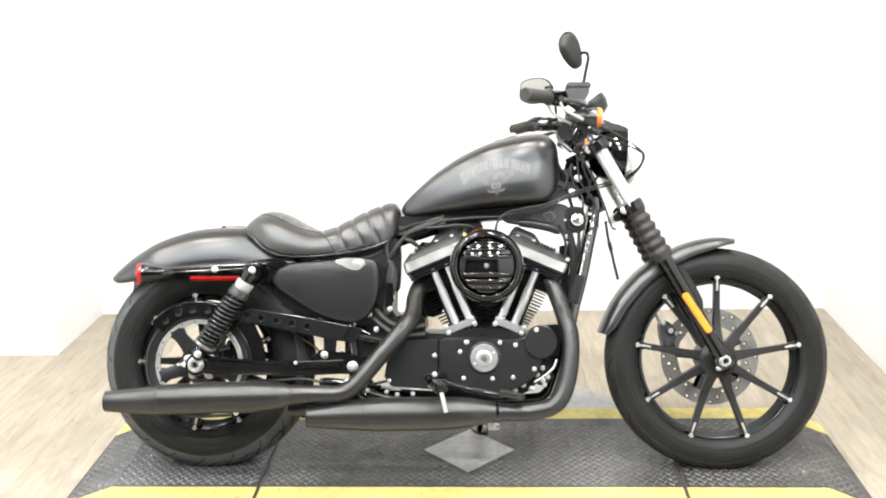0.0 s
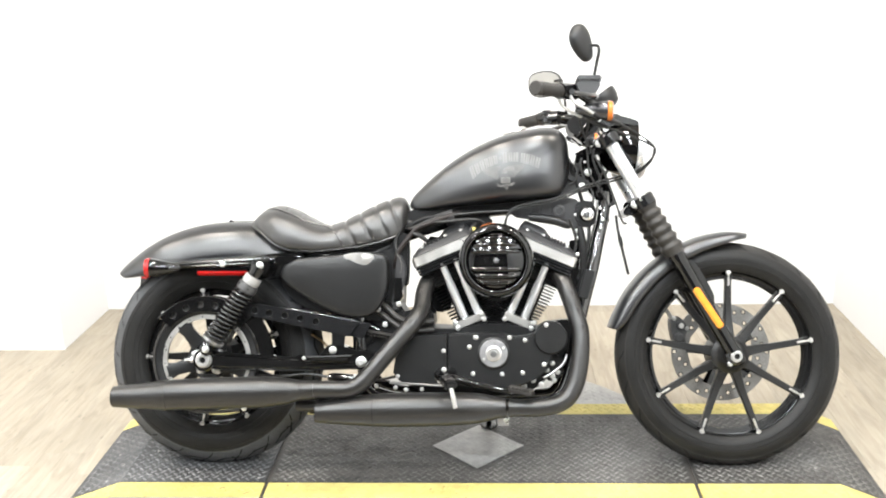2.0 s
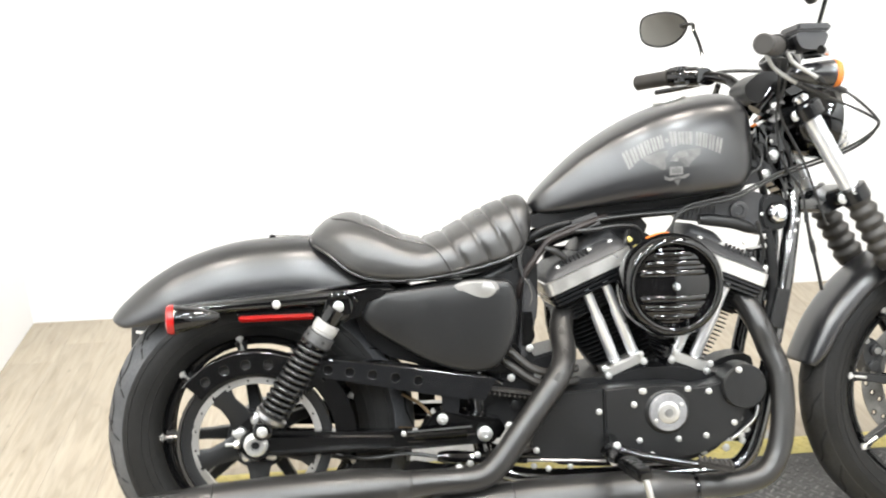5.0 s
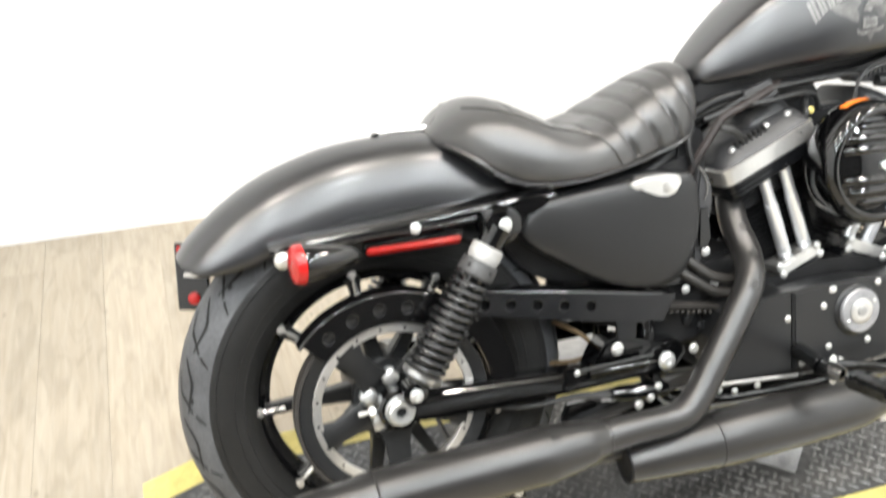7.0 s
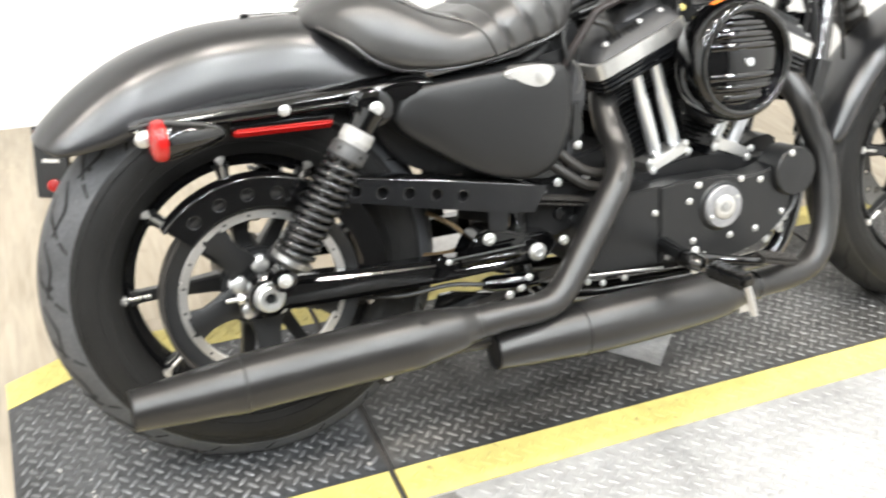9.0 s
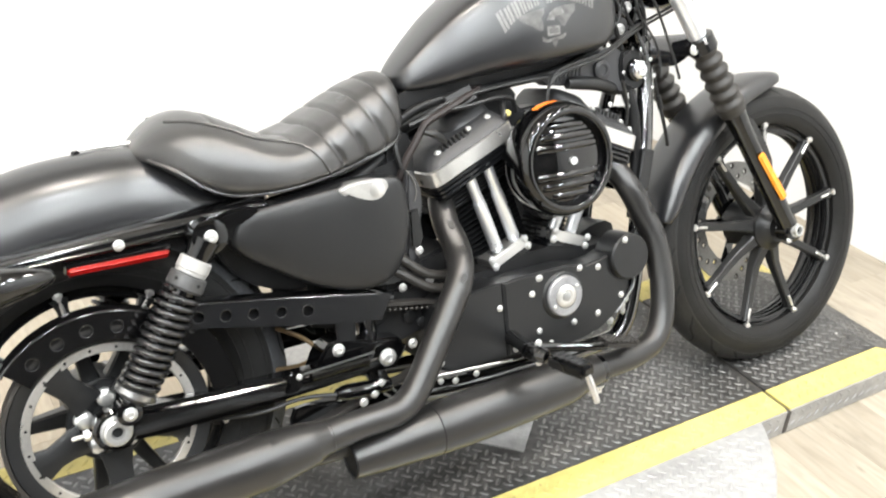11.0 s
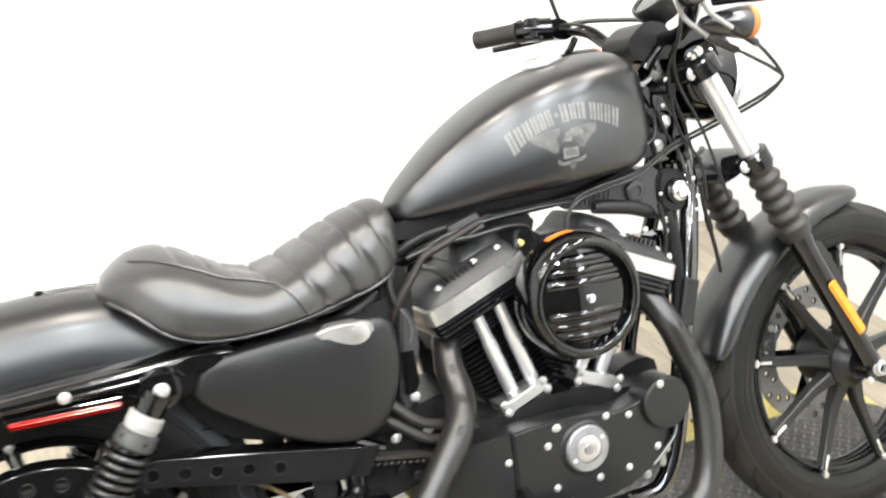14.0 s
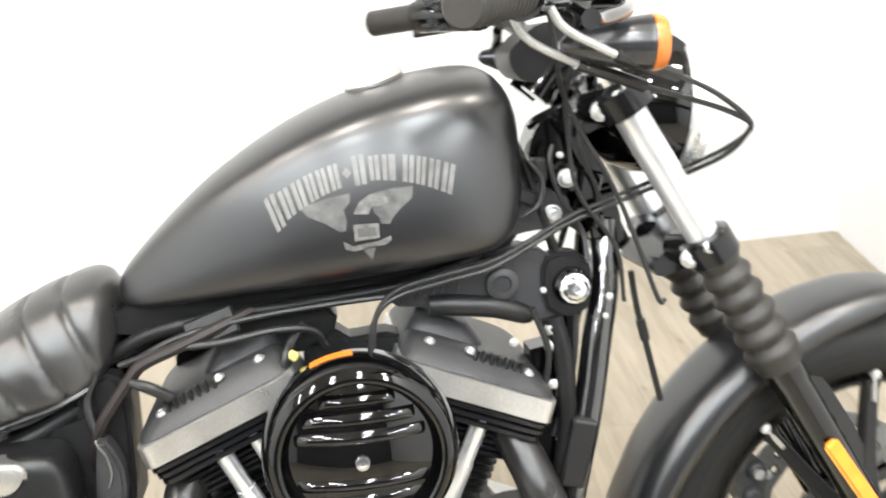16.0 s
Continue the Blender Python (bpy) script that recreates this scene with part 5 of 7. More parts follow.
# ---- frame ----
bm = B()
tube(bm, [(1.155, -0.028, 0.80), (1.152, -0.045, 0.735), (1.134, -0.062, 0.655), (1.117, -0.072, 0.575), (1.086, -0.085, 0.46), (1.055, -0.09, 0.30), (1.02, -0.09, 0.215), (0.95, -0.09, 0.195), (0.7, -0.09, 0.195), (0.52, -0.09, 0.21), (0.46, -0.09, 0.26), (0.45, -0.09, 0.40), (0.44, -0.085, 0.60)], 0.0180, 16)
frame_tube = bp("frame", bm, FRAMEGLOSS, label="gloss black tubular frame")
bp("frame_tube", tube(B(), [(1.155, 0.028, 0.80), (1.152, 0.045, 0.735), (1.134, 0.062, 0.655), (1.117, 0.072, 0.575), (1.086, 0.085, 0.46), (1.055, 0.09, 0.30), (1.02, 0.09, 0.215), (0.95, 0.09, 0.195), (0.7, 0.09, 0.195), (0.52, 0.09, 0.21), (0.46, 0.09, 0.26), (0.45, 0.09, 0.40), (0.44, 0.085, 0.60)], 0.0155, 14), GLOSS, frame_tube)
bp("backbone", tube(B(), [(1.10, 0, 0.86), (0.95, 0, 0.79), (0.75, 0, 0.74), (0.56, 0, 0.68), (0.44, 0, 0.61)], 0.025, 16), GLOSS, frame_tube)
bp("steering_neck", tube(B(), [(1.096, 0, 0.930), (1.176, 0, 0.760)], 0.025, 24), GLOSS, frame_tube)
bp("neck_casting", plate(B(), smooth_outline([(1.072, 0.868), (1.073, 0.905), (1.088, 0.926), (1.118, 0.922), (1.149, 0.884), (1.168, 0.841), (1.181, 0.778), (1.153, 0.770), (1.113, 0.800)], 2), -0.034, 0.034, bevel=0.008, seg=3), GLOSS, frame_tube, "gloss black steering head casting")
bp("tank_bracket", plate(B(), smooth_outline([(0.985, 0.872), (1.045, 0.881), (1.062, 0.882), (1.081, 0.851), (1.106, 0.840), (1.112, 0.822), (1.104, 0.803), (1.061, 0.799), (1.02, 0.792), (0.985, 0.79)], 2), -0.036, -0.052, bevel=0.003), SHELLGREY, frame_tube, "matte grey tank mount plate")
bolt(1.090, -0.052, 0.818, 1.25, frame_tube)
bp("neck_boss", lathe(B(), [(0.021, -0.03), (0.021, 0.0), (0.017, 0.004), (0.0, 0.005)], at=(1.108, -0.05, 0.859), seg=24), GLOSS, frame_tube)
bolt(1.108, -0.054, 0.859, 1.25, frame_tube)
bp("coil_bracket", plate(B(), smooth_outline([(0.885, 0.748), (0.921, 0.757), (0.965, 0.767), (1.019, 0.776), (1.050, 0.786), (1.089, 0.765), (1.092, 0.698), (1.068, 0.690), (1.045, 0.712), (1.016, 0.716), (0.963, 0.722), (0.90, 0.728)], 2), -0.030, -0.068, bevel=0.004), SHELLGREY, frame_tube, "matte dark grey coil bracket")
bp("bracket_boss", lathe(B(), [(0.019, -0.004), (0.019, 0.005), (0.014, 0.008), (0.010, 0.008), (0.009, 0.005), (0.0, 0.005)], at=(1.022, -0.070, 0.745), seg=20), SHELLGREY, frame_tube)
bp("ignition_coil", tube(B(), [(0.935, -0.072, 0.728, 0.011), (0.96, -0.072, 0.726, 0.013), (1.01, -0.070, 0.718, 0.013), (1.045, -0.068, 0.706, 0.012), (1.056, -0.067, 0.701, 0.008)], seg=14), WRINKLE, frame_tube, "black ignition coil")
for k in range(8):
    bp("coil_fin", box(B(), (0.0032, 0.0300, 0.021), Matrix.Translation((0.905 + 0.0095 * k, -0.056, 0.741 + 0.0012 * k)) @ Matrix.Rotation(0.15, 4, "Y"), 0.001, 1), SHELLGREY, frame_tube)
bp("key_bracket", plate(B(), smooth_outline([(1.076, 0.772), (1.112, 0.774), (1.128, 0.752), (1.124, 0.708), (1.10, 0.698), (1.074, 0.708), (1.068, 0.745)], 2), -0.045, -0.076, bevel=0.004), CASTING, frame_tube, "black ignition bracket")
bp("front_loom", tube(B(), [(1.078, -0.075, 0.70, 0.013), (1.089, -0.08, 0.648, 0.012), (1.090, -0.08, 0.57, 0.011), (1.078, -0.08, 0.50, 0.010), (1.07, -0.08, 0.44, 0.010)], seg=12), CASTING, frame_tube, "black taped front loom")
bp("regulator", plate(B(), [(1.048, 0.50), (1.052, 0.66), (1.082, 0.665), (1.078, 0.50)], -0.03, -0.070, bevel=0.004), GLOSS, frame_tube)
for x, z, k in ((1.076, 0.688, 1.0), (1.072, 0.668, 0.8), (1.03, 0.676, 0.6), (1.139, 0.753, 0.45), (1.146, 0.720, 0.5), (1.141, 0.697, 0.4), (1.075, 0.62, 0.7), (1.12, 0.932, 0.6)):
    bolt(x, -0.082 if z < 0.8 else -0.05, z, k, frame_tube)
bp("down_tube_clamp", box(B(), (0.030, 0.02, 0.085), Matrix.Translation((1.098, -0.092, 0.535)) @ Matrix.Rotation(radians(15), 4, "Y"), 0.003, 1), WRINKLE, frame_tube)
for k, (x, z, w, h) in enumerate(((1.058, 0.842, 0.030, 0.018), (1.132, 0.842, 0.026, 0.05), (1.075, 0.872, 0.018, 0.028), (1.14, 0.80, 0.02, 0.03))):
    bp("connector", box(B(), (w, 0.018, h), Matrix.Translation((x, -0.056, z)) @ Matrix.Rotation(radians(25 - 12 * k), 4, "Y"), 0.003, 1), GLOSS if k % 2 else WRINKLE, frame_tube)
# the frame rail right below the tank
bp("tank_rail", tube(B(), [(0.56, -0.045, 0.692), (0.62, -0.055, 0.722), (0.70, -0.06, 0.735), (0.80, -0.06, 0.742), (0.92, -0.055, 0.752), (1.0, -0.05, 0.775)], 0.0085, 12), CASTING, frame_tube)
bp("loom_plate", box(B(), (0.060, 0.006, 0.034), Matrix.Translation((0.690, -0.082, 0.730)) @ Matrix.Rotation(radians(-18), 4, "Y") @ Matrix.Rotation(radians(-25), 4, "X"), 0.003, 1), CASTING, frame_tube, "black plate over the loom")
bp("tank_tunnel", plate(B(), smooth_outline([(0.56, 0.735), (0.60, 0.720), (0.72, 0.728), (0.90, 0.742), (1.02, 0.765), (1.05, 0.82), (0.98, 0.83), (0.80, 0.79), (0.62, 0.76)], 2), -0.045, 0.045, bevel=0.004), CASTING, frame_tube, "dark tunnel under the tank")
key = bp("ignition_switch", lathe(B(), [(0.022, -0.03), (0.0235, 0.0), (0.0215, 0.009), (0.017, 0.013), (0.0, 0.014)], at=(1.103, -0.075, 0.736), seg=28), GLOSS, label="ignition switch with chrome face")
bp("key_face", lathe(B(), [(0.0180, -0.003), (0.0190, 0.002), (0.0178, 0.005), (0.0140, 0.007), (0.0115, 0.011), (0.0085, 0.012), (0.0045, 0.012), (0.004, 0.008)], at=(1.103, -0.088, 0.736), seg=12), CHROME, key, "chrome lock face")
# rear sub-frame rails and struts
for s in (-1, 1):
    strut = B()
    rings = []
    for x, zt, zb in ((-0.165, 0.592, 0.584), (-0.15, 0.597, 0.581), (-0.10, 0.602, 0.582), (0.0, 0.610, 0.584), (0.10, 0.617, 0.587), (0.20, 0.625, 0.590), (0.255, 0.628, 0.594), (0.278, 0.624, 0.600), (0.288, 0.616, 0.606)):
        h = zt - zb
        prof = [(0.096, zt - 0.001), (0.118, zt), (0.130, zt - 0.10 * h), (0.1385, zt - 0.24 * h), (0.1415, zt - 0.38 * h), (0.1415, zt - 0.52 * h), (0.1395, zt - 0.56 * h), (0.1395, zt - 0.64 * h), (0.1425, zt - 0.68 * h), (0.1440, zt - 0.78 * h), (0.1425, zt - 0.90 * h), (0.138, zb), (0.096, zb)]
        rings.append([strut.verts.new((x, s * y, z)) for y, z in prof])
    skin(strut, rings)
    st = bp("fender_strut", strut, CASTBLACK, label="gloss black mudguard strut", smooth=50)
    bp("strut_foot", plate(B(), smooth_outline([(0.145, 0.596), (0.21, 0.620), (0.268, 0.626), (0.285, 0.612), (0.262, 0.588), (0.225, 0.565), (0.19, 0.558), (0.17, 0.572)], 3), s * 0.100, s * 0.140, bevel=0.008, seg=4), CASTBLACK, st)
    bolt(0.052, s * 0.143, 0.594, 0.95, st, way=(0, s, 0))
    bp("side_marker", box(B(), (0.148, 0.007, 0.017), Matrix.Translation((0.050, s * 0.136, 0.567)) @ Matrix.Rotation(radians(-s * 48), 4, "X"), 0.003, 2), RED, st, "red side reflector")
    bp("strut_boss", plate(B(), smooth_outline([(0.205, 0.612), (0.25, 0.618), (0.268, 0.608), (0.25, 0.594), (0.215, 0.594)], 3), s * 0.142, s * 0.150, bevel=0.004), GLOSS, st)
    bp("marker_base", box(B(), (0.156, 0.012, 0.023), Matrix.Translation((0.050, s * 0.130, 0.573)) @ Matrix.Rotation(radians(-s * 48), 4, "X"), 0.003, 1), GLOSS, st)
bp("sub_frame", tube(B(), [(0.29, -0.085, 0.60), (0.38, -0.088, 0.612), (0.46, -0.08, 0.615), (0.56, -0.05, 0.66)], 0.0125, 12), CASTING, frame_tube)
bp("sub_frame", tube(B(), [(0.27, -0.095, 0.575), (0.33, -0.095, 0.50), (0.42, -0.095, 0.44), (0.5, -0.095, 0.40)], 0.0125, 12), GLOSS, frame_tube)
bp("sub_frame", tube(B(), [(0.27, 0.095, 0.575), (0.33, 0.095, 0.50), (0.42, 0.095, 0.44), (0.5, 0.095, 0.40)], 0.0125, 12), GLOSS, frame_tube)
bp("throttle_housing", plate(B(), smooth_outline([(0.69, 0.72), (0.74, 0.742), (0.80, 0.742), (0.83, 0.72), (0.81, 0.69), (0.76, 0.68), (0.71, 0.695)], 2), -0.015, -0.055, bevel=0.005), CASTING, label="black throttle housing under the tank")
bp("throttle_body", plate(B(), smooth_outline([(0.785, 0.650), (0.795, 0.702), (0.825, 0.705), (0.842, 0.692), (0.868, 0.694), (0.902, 0.688), (0.905, 0.640), (0.845, 0.600), (0.81, 0.610)], 2), -0.010, -0.050, bevel=0.005), CASTING, label="black throttle body between the cylinders")
bp("far_engine_bracket", plate(B(), smooth_outline([(0.625, 0.66), (0.66, 0.675), (0.70, 0.66), (0.71, 0.55), (0.70, 0.46), (0.65, 0.45), (0.628, 0.50)], 2), 0.052, 0.075, bevel=0.004), CASTING, frame_tube)
bp("battery_cover", plate(B(), smooth_outline([(0.53, 0.66), (0.57, 0.685), (0.586, 0.665), (0.587, 0.60), (0.583, 0.535), (0.565, 0.53), (0.53, 0.55)], 2), -0.045, -0.075, bevel=0.005), CASTING, label="black battery cover behind the rear cylinder")
bp("battery_box", plate(B(), [(0.37, 0.60), (0.45, 0.618), (0.555, 0.642), (0.562, 0.60), (0.558, 0.47), (0.50, 0.43), (0.40, 0.44)], -0.080, 0.12, bevel=0.006), CASTING, label="black battery tray")
bp("inner_fender", plate(B(), smooth_outline([(0.27, 0.60), (0.36, 0.585), (0.44, 0.50), (0.46, 0.43), (0.42, 0.395), (0.375, 0.40), (0.355, 0.45), (0.32, 0.505), (0.27, 0.555)], 2), -0.08, 0.08), CASTING, label="black inner mudguard")
bp("fender_liner", plate(B(), smooth_outline([(0.205, 0.595), (0.285, 0.600), (0.40, 0.53), (0.445, 0.46), (0.36, 0.45), (0.325, 0.452), (0.262, 0.474), (0.215, 0.525)], 2), -0.055, -0.082, bevel=0.004), CASTING, label="black liner ahead of the rear tyre")
bp("far_frame_plate", plate(B(), [(0.335, 0.345), (0.335, 0.44), (0.372, 0.44), (0.372, 0.345)], 0.05, 0.06, bevel=0.002), CASTING, frame_tube)
bp("far_frame_plate", plate(B(), [(0.402, 0.335), (0.398, 0.44), (0.52, 0.44), (0.52, 0.30)], 0.05, 0.06, bevel=0.002), CASTING, frame_tube)
bp("oil_tank_tray", plate(B(), smooth_outline([(0.33, 0.482), (0.37, 0.462), (0.44, 0.437), (0.52, 0.425), (0.545, 0.44), (0.545, 0.47), (0.50, 0.50), (0.36, 0.50)], 2), -0.06, -0.105, bevel=0.004), GLOSS, label="gloss black tray under the side cover")
# side cover
cov = [(0.220, 0.558), (0.223, 0.577), (0.236, 0.597), (0.258, 0.6075), (0.30, 0.613), (0.36, 0.6185), (0.45, 0.625), (0.505, 0.6245), (0.524, 0.615), (0.532, 0.59), (0.533, 0.55), (0.526, 0.51), (0.511, 0.474), (0.490, 0.450), (0.46, 0.440), (0.43, 0.440), (0.39, 0.449), (0.34, 0.470), (0.285, 0.504), (0.24, 0.534)]
bm = B()
cov_edge = smooth_outline(cov, 3)
skin(bm, [[bm.verts.new((0.41 + (x - 0.41) * k, y, 0.545 + (z - 0.545) * k)) for x, z in cov_edge]
          for y, k in ((-0.085, 0.985), (-0.124, 1.0), (-0.134, 0.998), (-0.1405, 0.989), (-0.1445, 0.973), (-0.147, 0.945), (-0.1495, 0.86), (-0.1525, 0.66), (-0.154, 0.4), (-0.1545, 0.15))])
side_cover = bp("side_cover", bm, WRINKLE, label="matte black oil tank side cover", smooth=60)
emb = plate(B(), smooth_outline([(0.404, 0.615), (0.422, 0.6235), (0.44, 0.6255), (0.471, 0.6255), (0.490, 0.621), (0.494, 0.607), (0.483, 0.592), (0.463, 0.587), (0.434, 0.596)], 3), -0.125, -0.1545, bevel=0.006, seg=4)
bp("oil_cap_badge", emb, ALLOY, side_cover, "bright teardrop badge")
bp("badge_recess", lathe(B(), [(0.0135, -0.002), (0.0135, 0.0006), (0.012, 0.001), (0.0, 0.001)], at=(0.472, -0.1545, 0.607), seg=24), ALLOY, side_cover)

# ---- swing arm, belt, guards, shocks ----
arm = bp("swing_arm", plate(B(), smooth_outline([(-0.03, 0.325), (0.0, 0.340), (0.05, 0.340), (0.16, 0.333), (0.28, 0.327), (0.42, 0.322), (0.475, 0.325), (0.485, 0.308), (0.47, 0.292), (0.42, 0.292), (0.28, 0.287), (0.15, 0.288), (0.05, 0.289), (0.0, 0.296), (-0.03, 0.308)], 3), -0.112, -0.150, bevel=0.012, seg=5), CASTBLACK, label="gloss black swing arm")
bp("arm_left", plate(B(), smooth_outline([(-0.03, 0.325), (0.0, 0.340), (0.16, 0.333), (0.42, 0.322), (0.475, 0.325), (0.47, 0.292), (0.28, 0.287), (0.0, 0.296)], 3), 0.112, 0.150, bevel=0.006), GLOSS, arm)
bp("axle_washer", lathe(B(), [(0.024, 0.0), (0.024, 0.003), (0.0215, 0.004)], at=(0, -0.150, 0.318), seg=28), ZINC, arm)
bp("axle_nut", lathe(B(), [(0.021, 0.0), (0.0215, 0.002), (0.0205, 0.010), (0.0175, 0.0125), (0.0105, 0.0125), (0.0085, 0.009), (0.008, 0.003), (0.0, 0.003)], at=(0, -0.153, 0.318), seg=24), ZINC, arm, "bright hollow rear axle nut")
bolt(0.457, -0.150, 0.315, 1.75, arm, label="bright pivot bolt")
bolt(0.373, -0.140, 0.347, 1.25, arm)
bp("arm_lug", plate(B(), smooth_outline([(0.33, 0.32), (0.355, 0.358), (0.39, 0.362), (0.44, 0.345), (0.49, 0.34), (0.49, 0.30), (0.33, 0.30)], 2), -0.09, -0.138, bevel=0.005), GLOSS, arm)
bolt(0.425, -0.150, 0.257, 0.9, arm)
bolt(0.403, -0.150, 0.247, 0.9, arm)
bolt(0.44, -0.150, 0.272, 0.8, arm)
bolt(0.507, -0.152, 0.328, 1.0, arm)
bp("adjuster", tube(B(), [(-0.02, -0.132, 0.317), (-0.062, -0.132, 0.316)], 0.0032, 10), ZINC, arm, "bright threaded axle adjuster")
bp("adjuster_nut", lathe(B(), [(0.007, -0.005), (0.0085, -0.004), (0.0085, 0.004), (0.007, 0.005)], at=(-0.040, -0.132, 0.3165), way=(-1, 0, 0), seg=6), ZINC, arm, "bright adjuster nut")
bp("axle_boss", lathe(B(), [(0.031, -0.03), (0.033, -0.026), (0.033, 0.0), (0.029, 0.004)], at=(0, -0.146, 0.317), seg=28), GLOSS, arm)
bp("arm_clip", plate(B(), smooth_outline([(0.268, 0.330), (0.290, 0.334), (0.296, 0.318), (0.288, 0.298), (0.268, 0.300), (0.276, 0.316)], 2), -0.148, -0.156, bevel=0.002), GLOSS, arm, "gloss black cable clip")
bp("arm_rod", tube(B(), [(0.30, -0.156, 0.328), (0.36, -0.157, 0.330), (0.43, -0.157, 0.333)], 0.0024, 8), CABLE, arm)
bp("arm_rod", tube(B(), [(0.30, -0.155, 0.309), (0.37, -0.156, 0.308), (0.42, -0.156, 0.309)], 0.0020, 8), GLOSS, arm)
bp("arm_sleeve", tube(B(), [(0.315, -0.152, 0.319), (0.42, -0.153, 0.321)], 0.0085, 14), GLOSS, arm)
bolt(0.293, -0.156, 0.325, 0.6, arm)
# dark disc that gives the rear axle's bore its shade
bp("axle_bore", lathe(B(), [(0.0082, 0.0), (0.0082, 0.0006), (0.0, 0.0006)], at=(0, -0.1565, 0.318), seg=16), HOLLOWSHADE, arm)
# pulley
pulley = bp("belt_pulley", lathe(B(), [(0.1285, -0.016), (0.1500, -0.016), (0.1515, -0.008), (0.1515, 0.006), (0.1500, 0.010), (0.1400, 0.0085), (0.1300, 0.004), (0.1285, 0.0)], at=(0, -0.118, 0.318), seg=96, loop=True), WRINKLE, label="satin black belt pulley with a bright inner ring")
bp("pulley_ring", lathe(B(), [(0.1165, -0.006), (0.1305, -0.006), (0.1305, 0.0005), (0.1295, 0.0015), (0.1175, 0.0015), (0.1165, 0.0005)], at=(0, -0.122, 0.318), seg=96, loop=True), ALLOY, pulley, "brushed bright pulley ring")
for k in range(20):
    a = radians(18 * k + 6)
    bp("ring_rivet", lathe(B(), [(0.0024, 0), (0.0022, 0.0005), (0.0, 0.0006)], at=(0.1235 * math.cos(a), -0.1236, 0.318 + 0.1235 * math.sin(a)), seg=8), CASTING, pulley)
for k in range(5):
    a = radians(72 * k + 54)
    bm, rings = B(), []
    for r, w, y, dy in ((0.045, 0.026, 0.010, 0.014), (0.070, 0.020, 0.008, 0.010), (0.095, 0.018, 0.007, 0.003), (0.121, 0.026, 0.006, 0.0)):
        c, s = math.cos(a), math.sin(a)
        rings.append([bm.verts.new((r * c - u * w * s, -0.118 + dy - y * v, 0.318 + r * s + u * w * c)) for u, v in ((-1, 0.6), (-0.6, 1), (0.6, 1), (1, 0.6), (1, -0.6), (0.6, -1), (-0.6, -1), (-1, -0.6))])
    skin(bm, rings)
    bp("pulley_spoke", bm, WRINKLE, pulley)
bp("pulley_hub", lathe(B(), [(0.058, -0.03), (0.064, -0.024), (0.062, -0.020), (0.030, -0.020), (0.026, -0.015), (0.024, 0.005)], at=(0, -0.118, 0.318), seg=36), WRINKLE, pulley)
for k in range(5):
    a = radians(72 * k + 90)
    bp("pulley_bolt", lathe(B(), [(0.0150, 0.0), (0.0150, 0.008), (0.0138, 0.0125), (0.0095, 0.0155), (0.004, 0.0165), (0.0, 0.0165)], at=(0.040 * math.cos(a), -0.094, 0.318 + 0.040 * math.sin(a)), seg=20), ZINC, pulley, "bright domed pulley bolt")
belt = B()
run = [(0.155 * math.cos(radians(a)), 0.318 + 0.155 * math.sin(radians(a))) for a in range(82, 279, 8)]
run = [(0.60, 0.375), (0.55, 0.388), (0.3, 0.43), (0.1, 0.463)] + run + [(0.1, 0.170), (0.3, 0.215), (0.55, 0.27), (0.60, 0.285)]
rings = []
for k, (x, z) in enumerate(run):
    (x0, z0), (x1, z1) = run[max(k - 1, 0)], run[min(k + 1, len(run) - 1)]
    n = Vector((-(z1 - z0), 0, x1 - x0)).normalized() * 0.003
    rings.append([belt.verts.new((x + sgn * n.x, y, z + sgn * n.z)) for sgn, y in ((1, -0.104), (1, -0.130), (-1, -0.130), (-1, -0.104))])
skin(belt, rings)
drive = bp("drive_belt", belt, SOFTRUBBER, label="black toothed drive belt")
for k in range(16):
    bp("belt_tooth", box(B(), (0.006, 0.024, 0.005), Matrix.Translation((0.44 + 0.0105 * k, -0.118, 0.4005 - 0.00172 * k - 0.0045)), 0.0015, 1), SOFTRUBBER, drive)
def hole_rim(parent, x, y, z, r=0.0088):
    """The moulded edge of a hole in a guard, with its short wall."""
    bp("hole_edge", lathe(B(), [(r + 0.0016, 0.0), (r + 0.0012, 0.0009), (r + 0.0002, 0.0006), (r - 0.0002, -0.001), (r - 0.0002, -0.007)], at=(x, y, z), seg=20, caps=False), HOLERIM, parent)


GUARD_HOLES = [(0.148, 0.4605), (0.191, 0.4530), (0.2355, 0.4455), (0.281, 0.4375), (0.3265, 0.4290)]
guard = bp("belt_guard", plate(B(), [(0.110, 0.480), (0.16, 0.4785), (0.296, 0.4565), (0.4524, 0.4285), (0.4214, 0.3862), (0.29, 0.4125), (0.16, 0.4405), (0.112, 0.448)], -0.143, -0.149, [(x, z, 0.0088) for x, z in GUARD_HOLES]), GUARDBLACK, label="satin black belt guard with round holes")
for x, z in GUARD_HOLES:
    hole_rim(guard, x, -0.149, z)
# added sheet behind the guard, so that its holes look dark
bp("guard_back", plate(B(), [(0.13, 0.474), (0.30, 0.450), (0.44, 0.426), (0.418, 0.392), (0.30, 0.416), (0.13, 0.446)], -0.1310, -0.1335), CASTING, guard)
bp("guard_end", plate(B(), [(0.4500, 0.4282), (0.4850, 0.4235), (0.4600, 0.3800), (0.4210, 0.3870)], -0.136, -0.140, bevel=0.001), GUARDBLACK, guard)
bp("guard_tab", plate(B(), [(0.372, 0.400), (0.410, 0.394), (0.406, 0.356), (0.374, 0.361)], -0.137, -0.143, bevel=0.001), GUARDBLACK, guard)
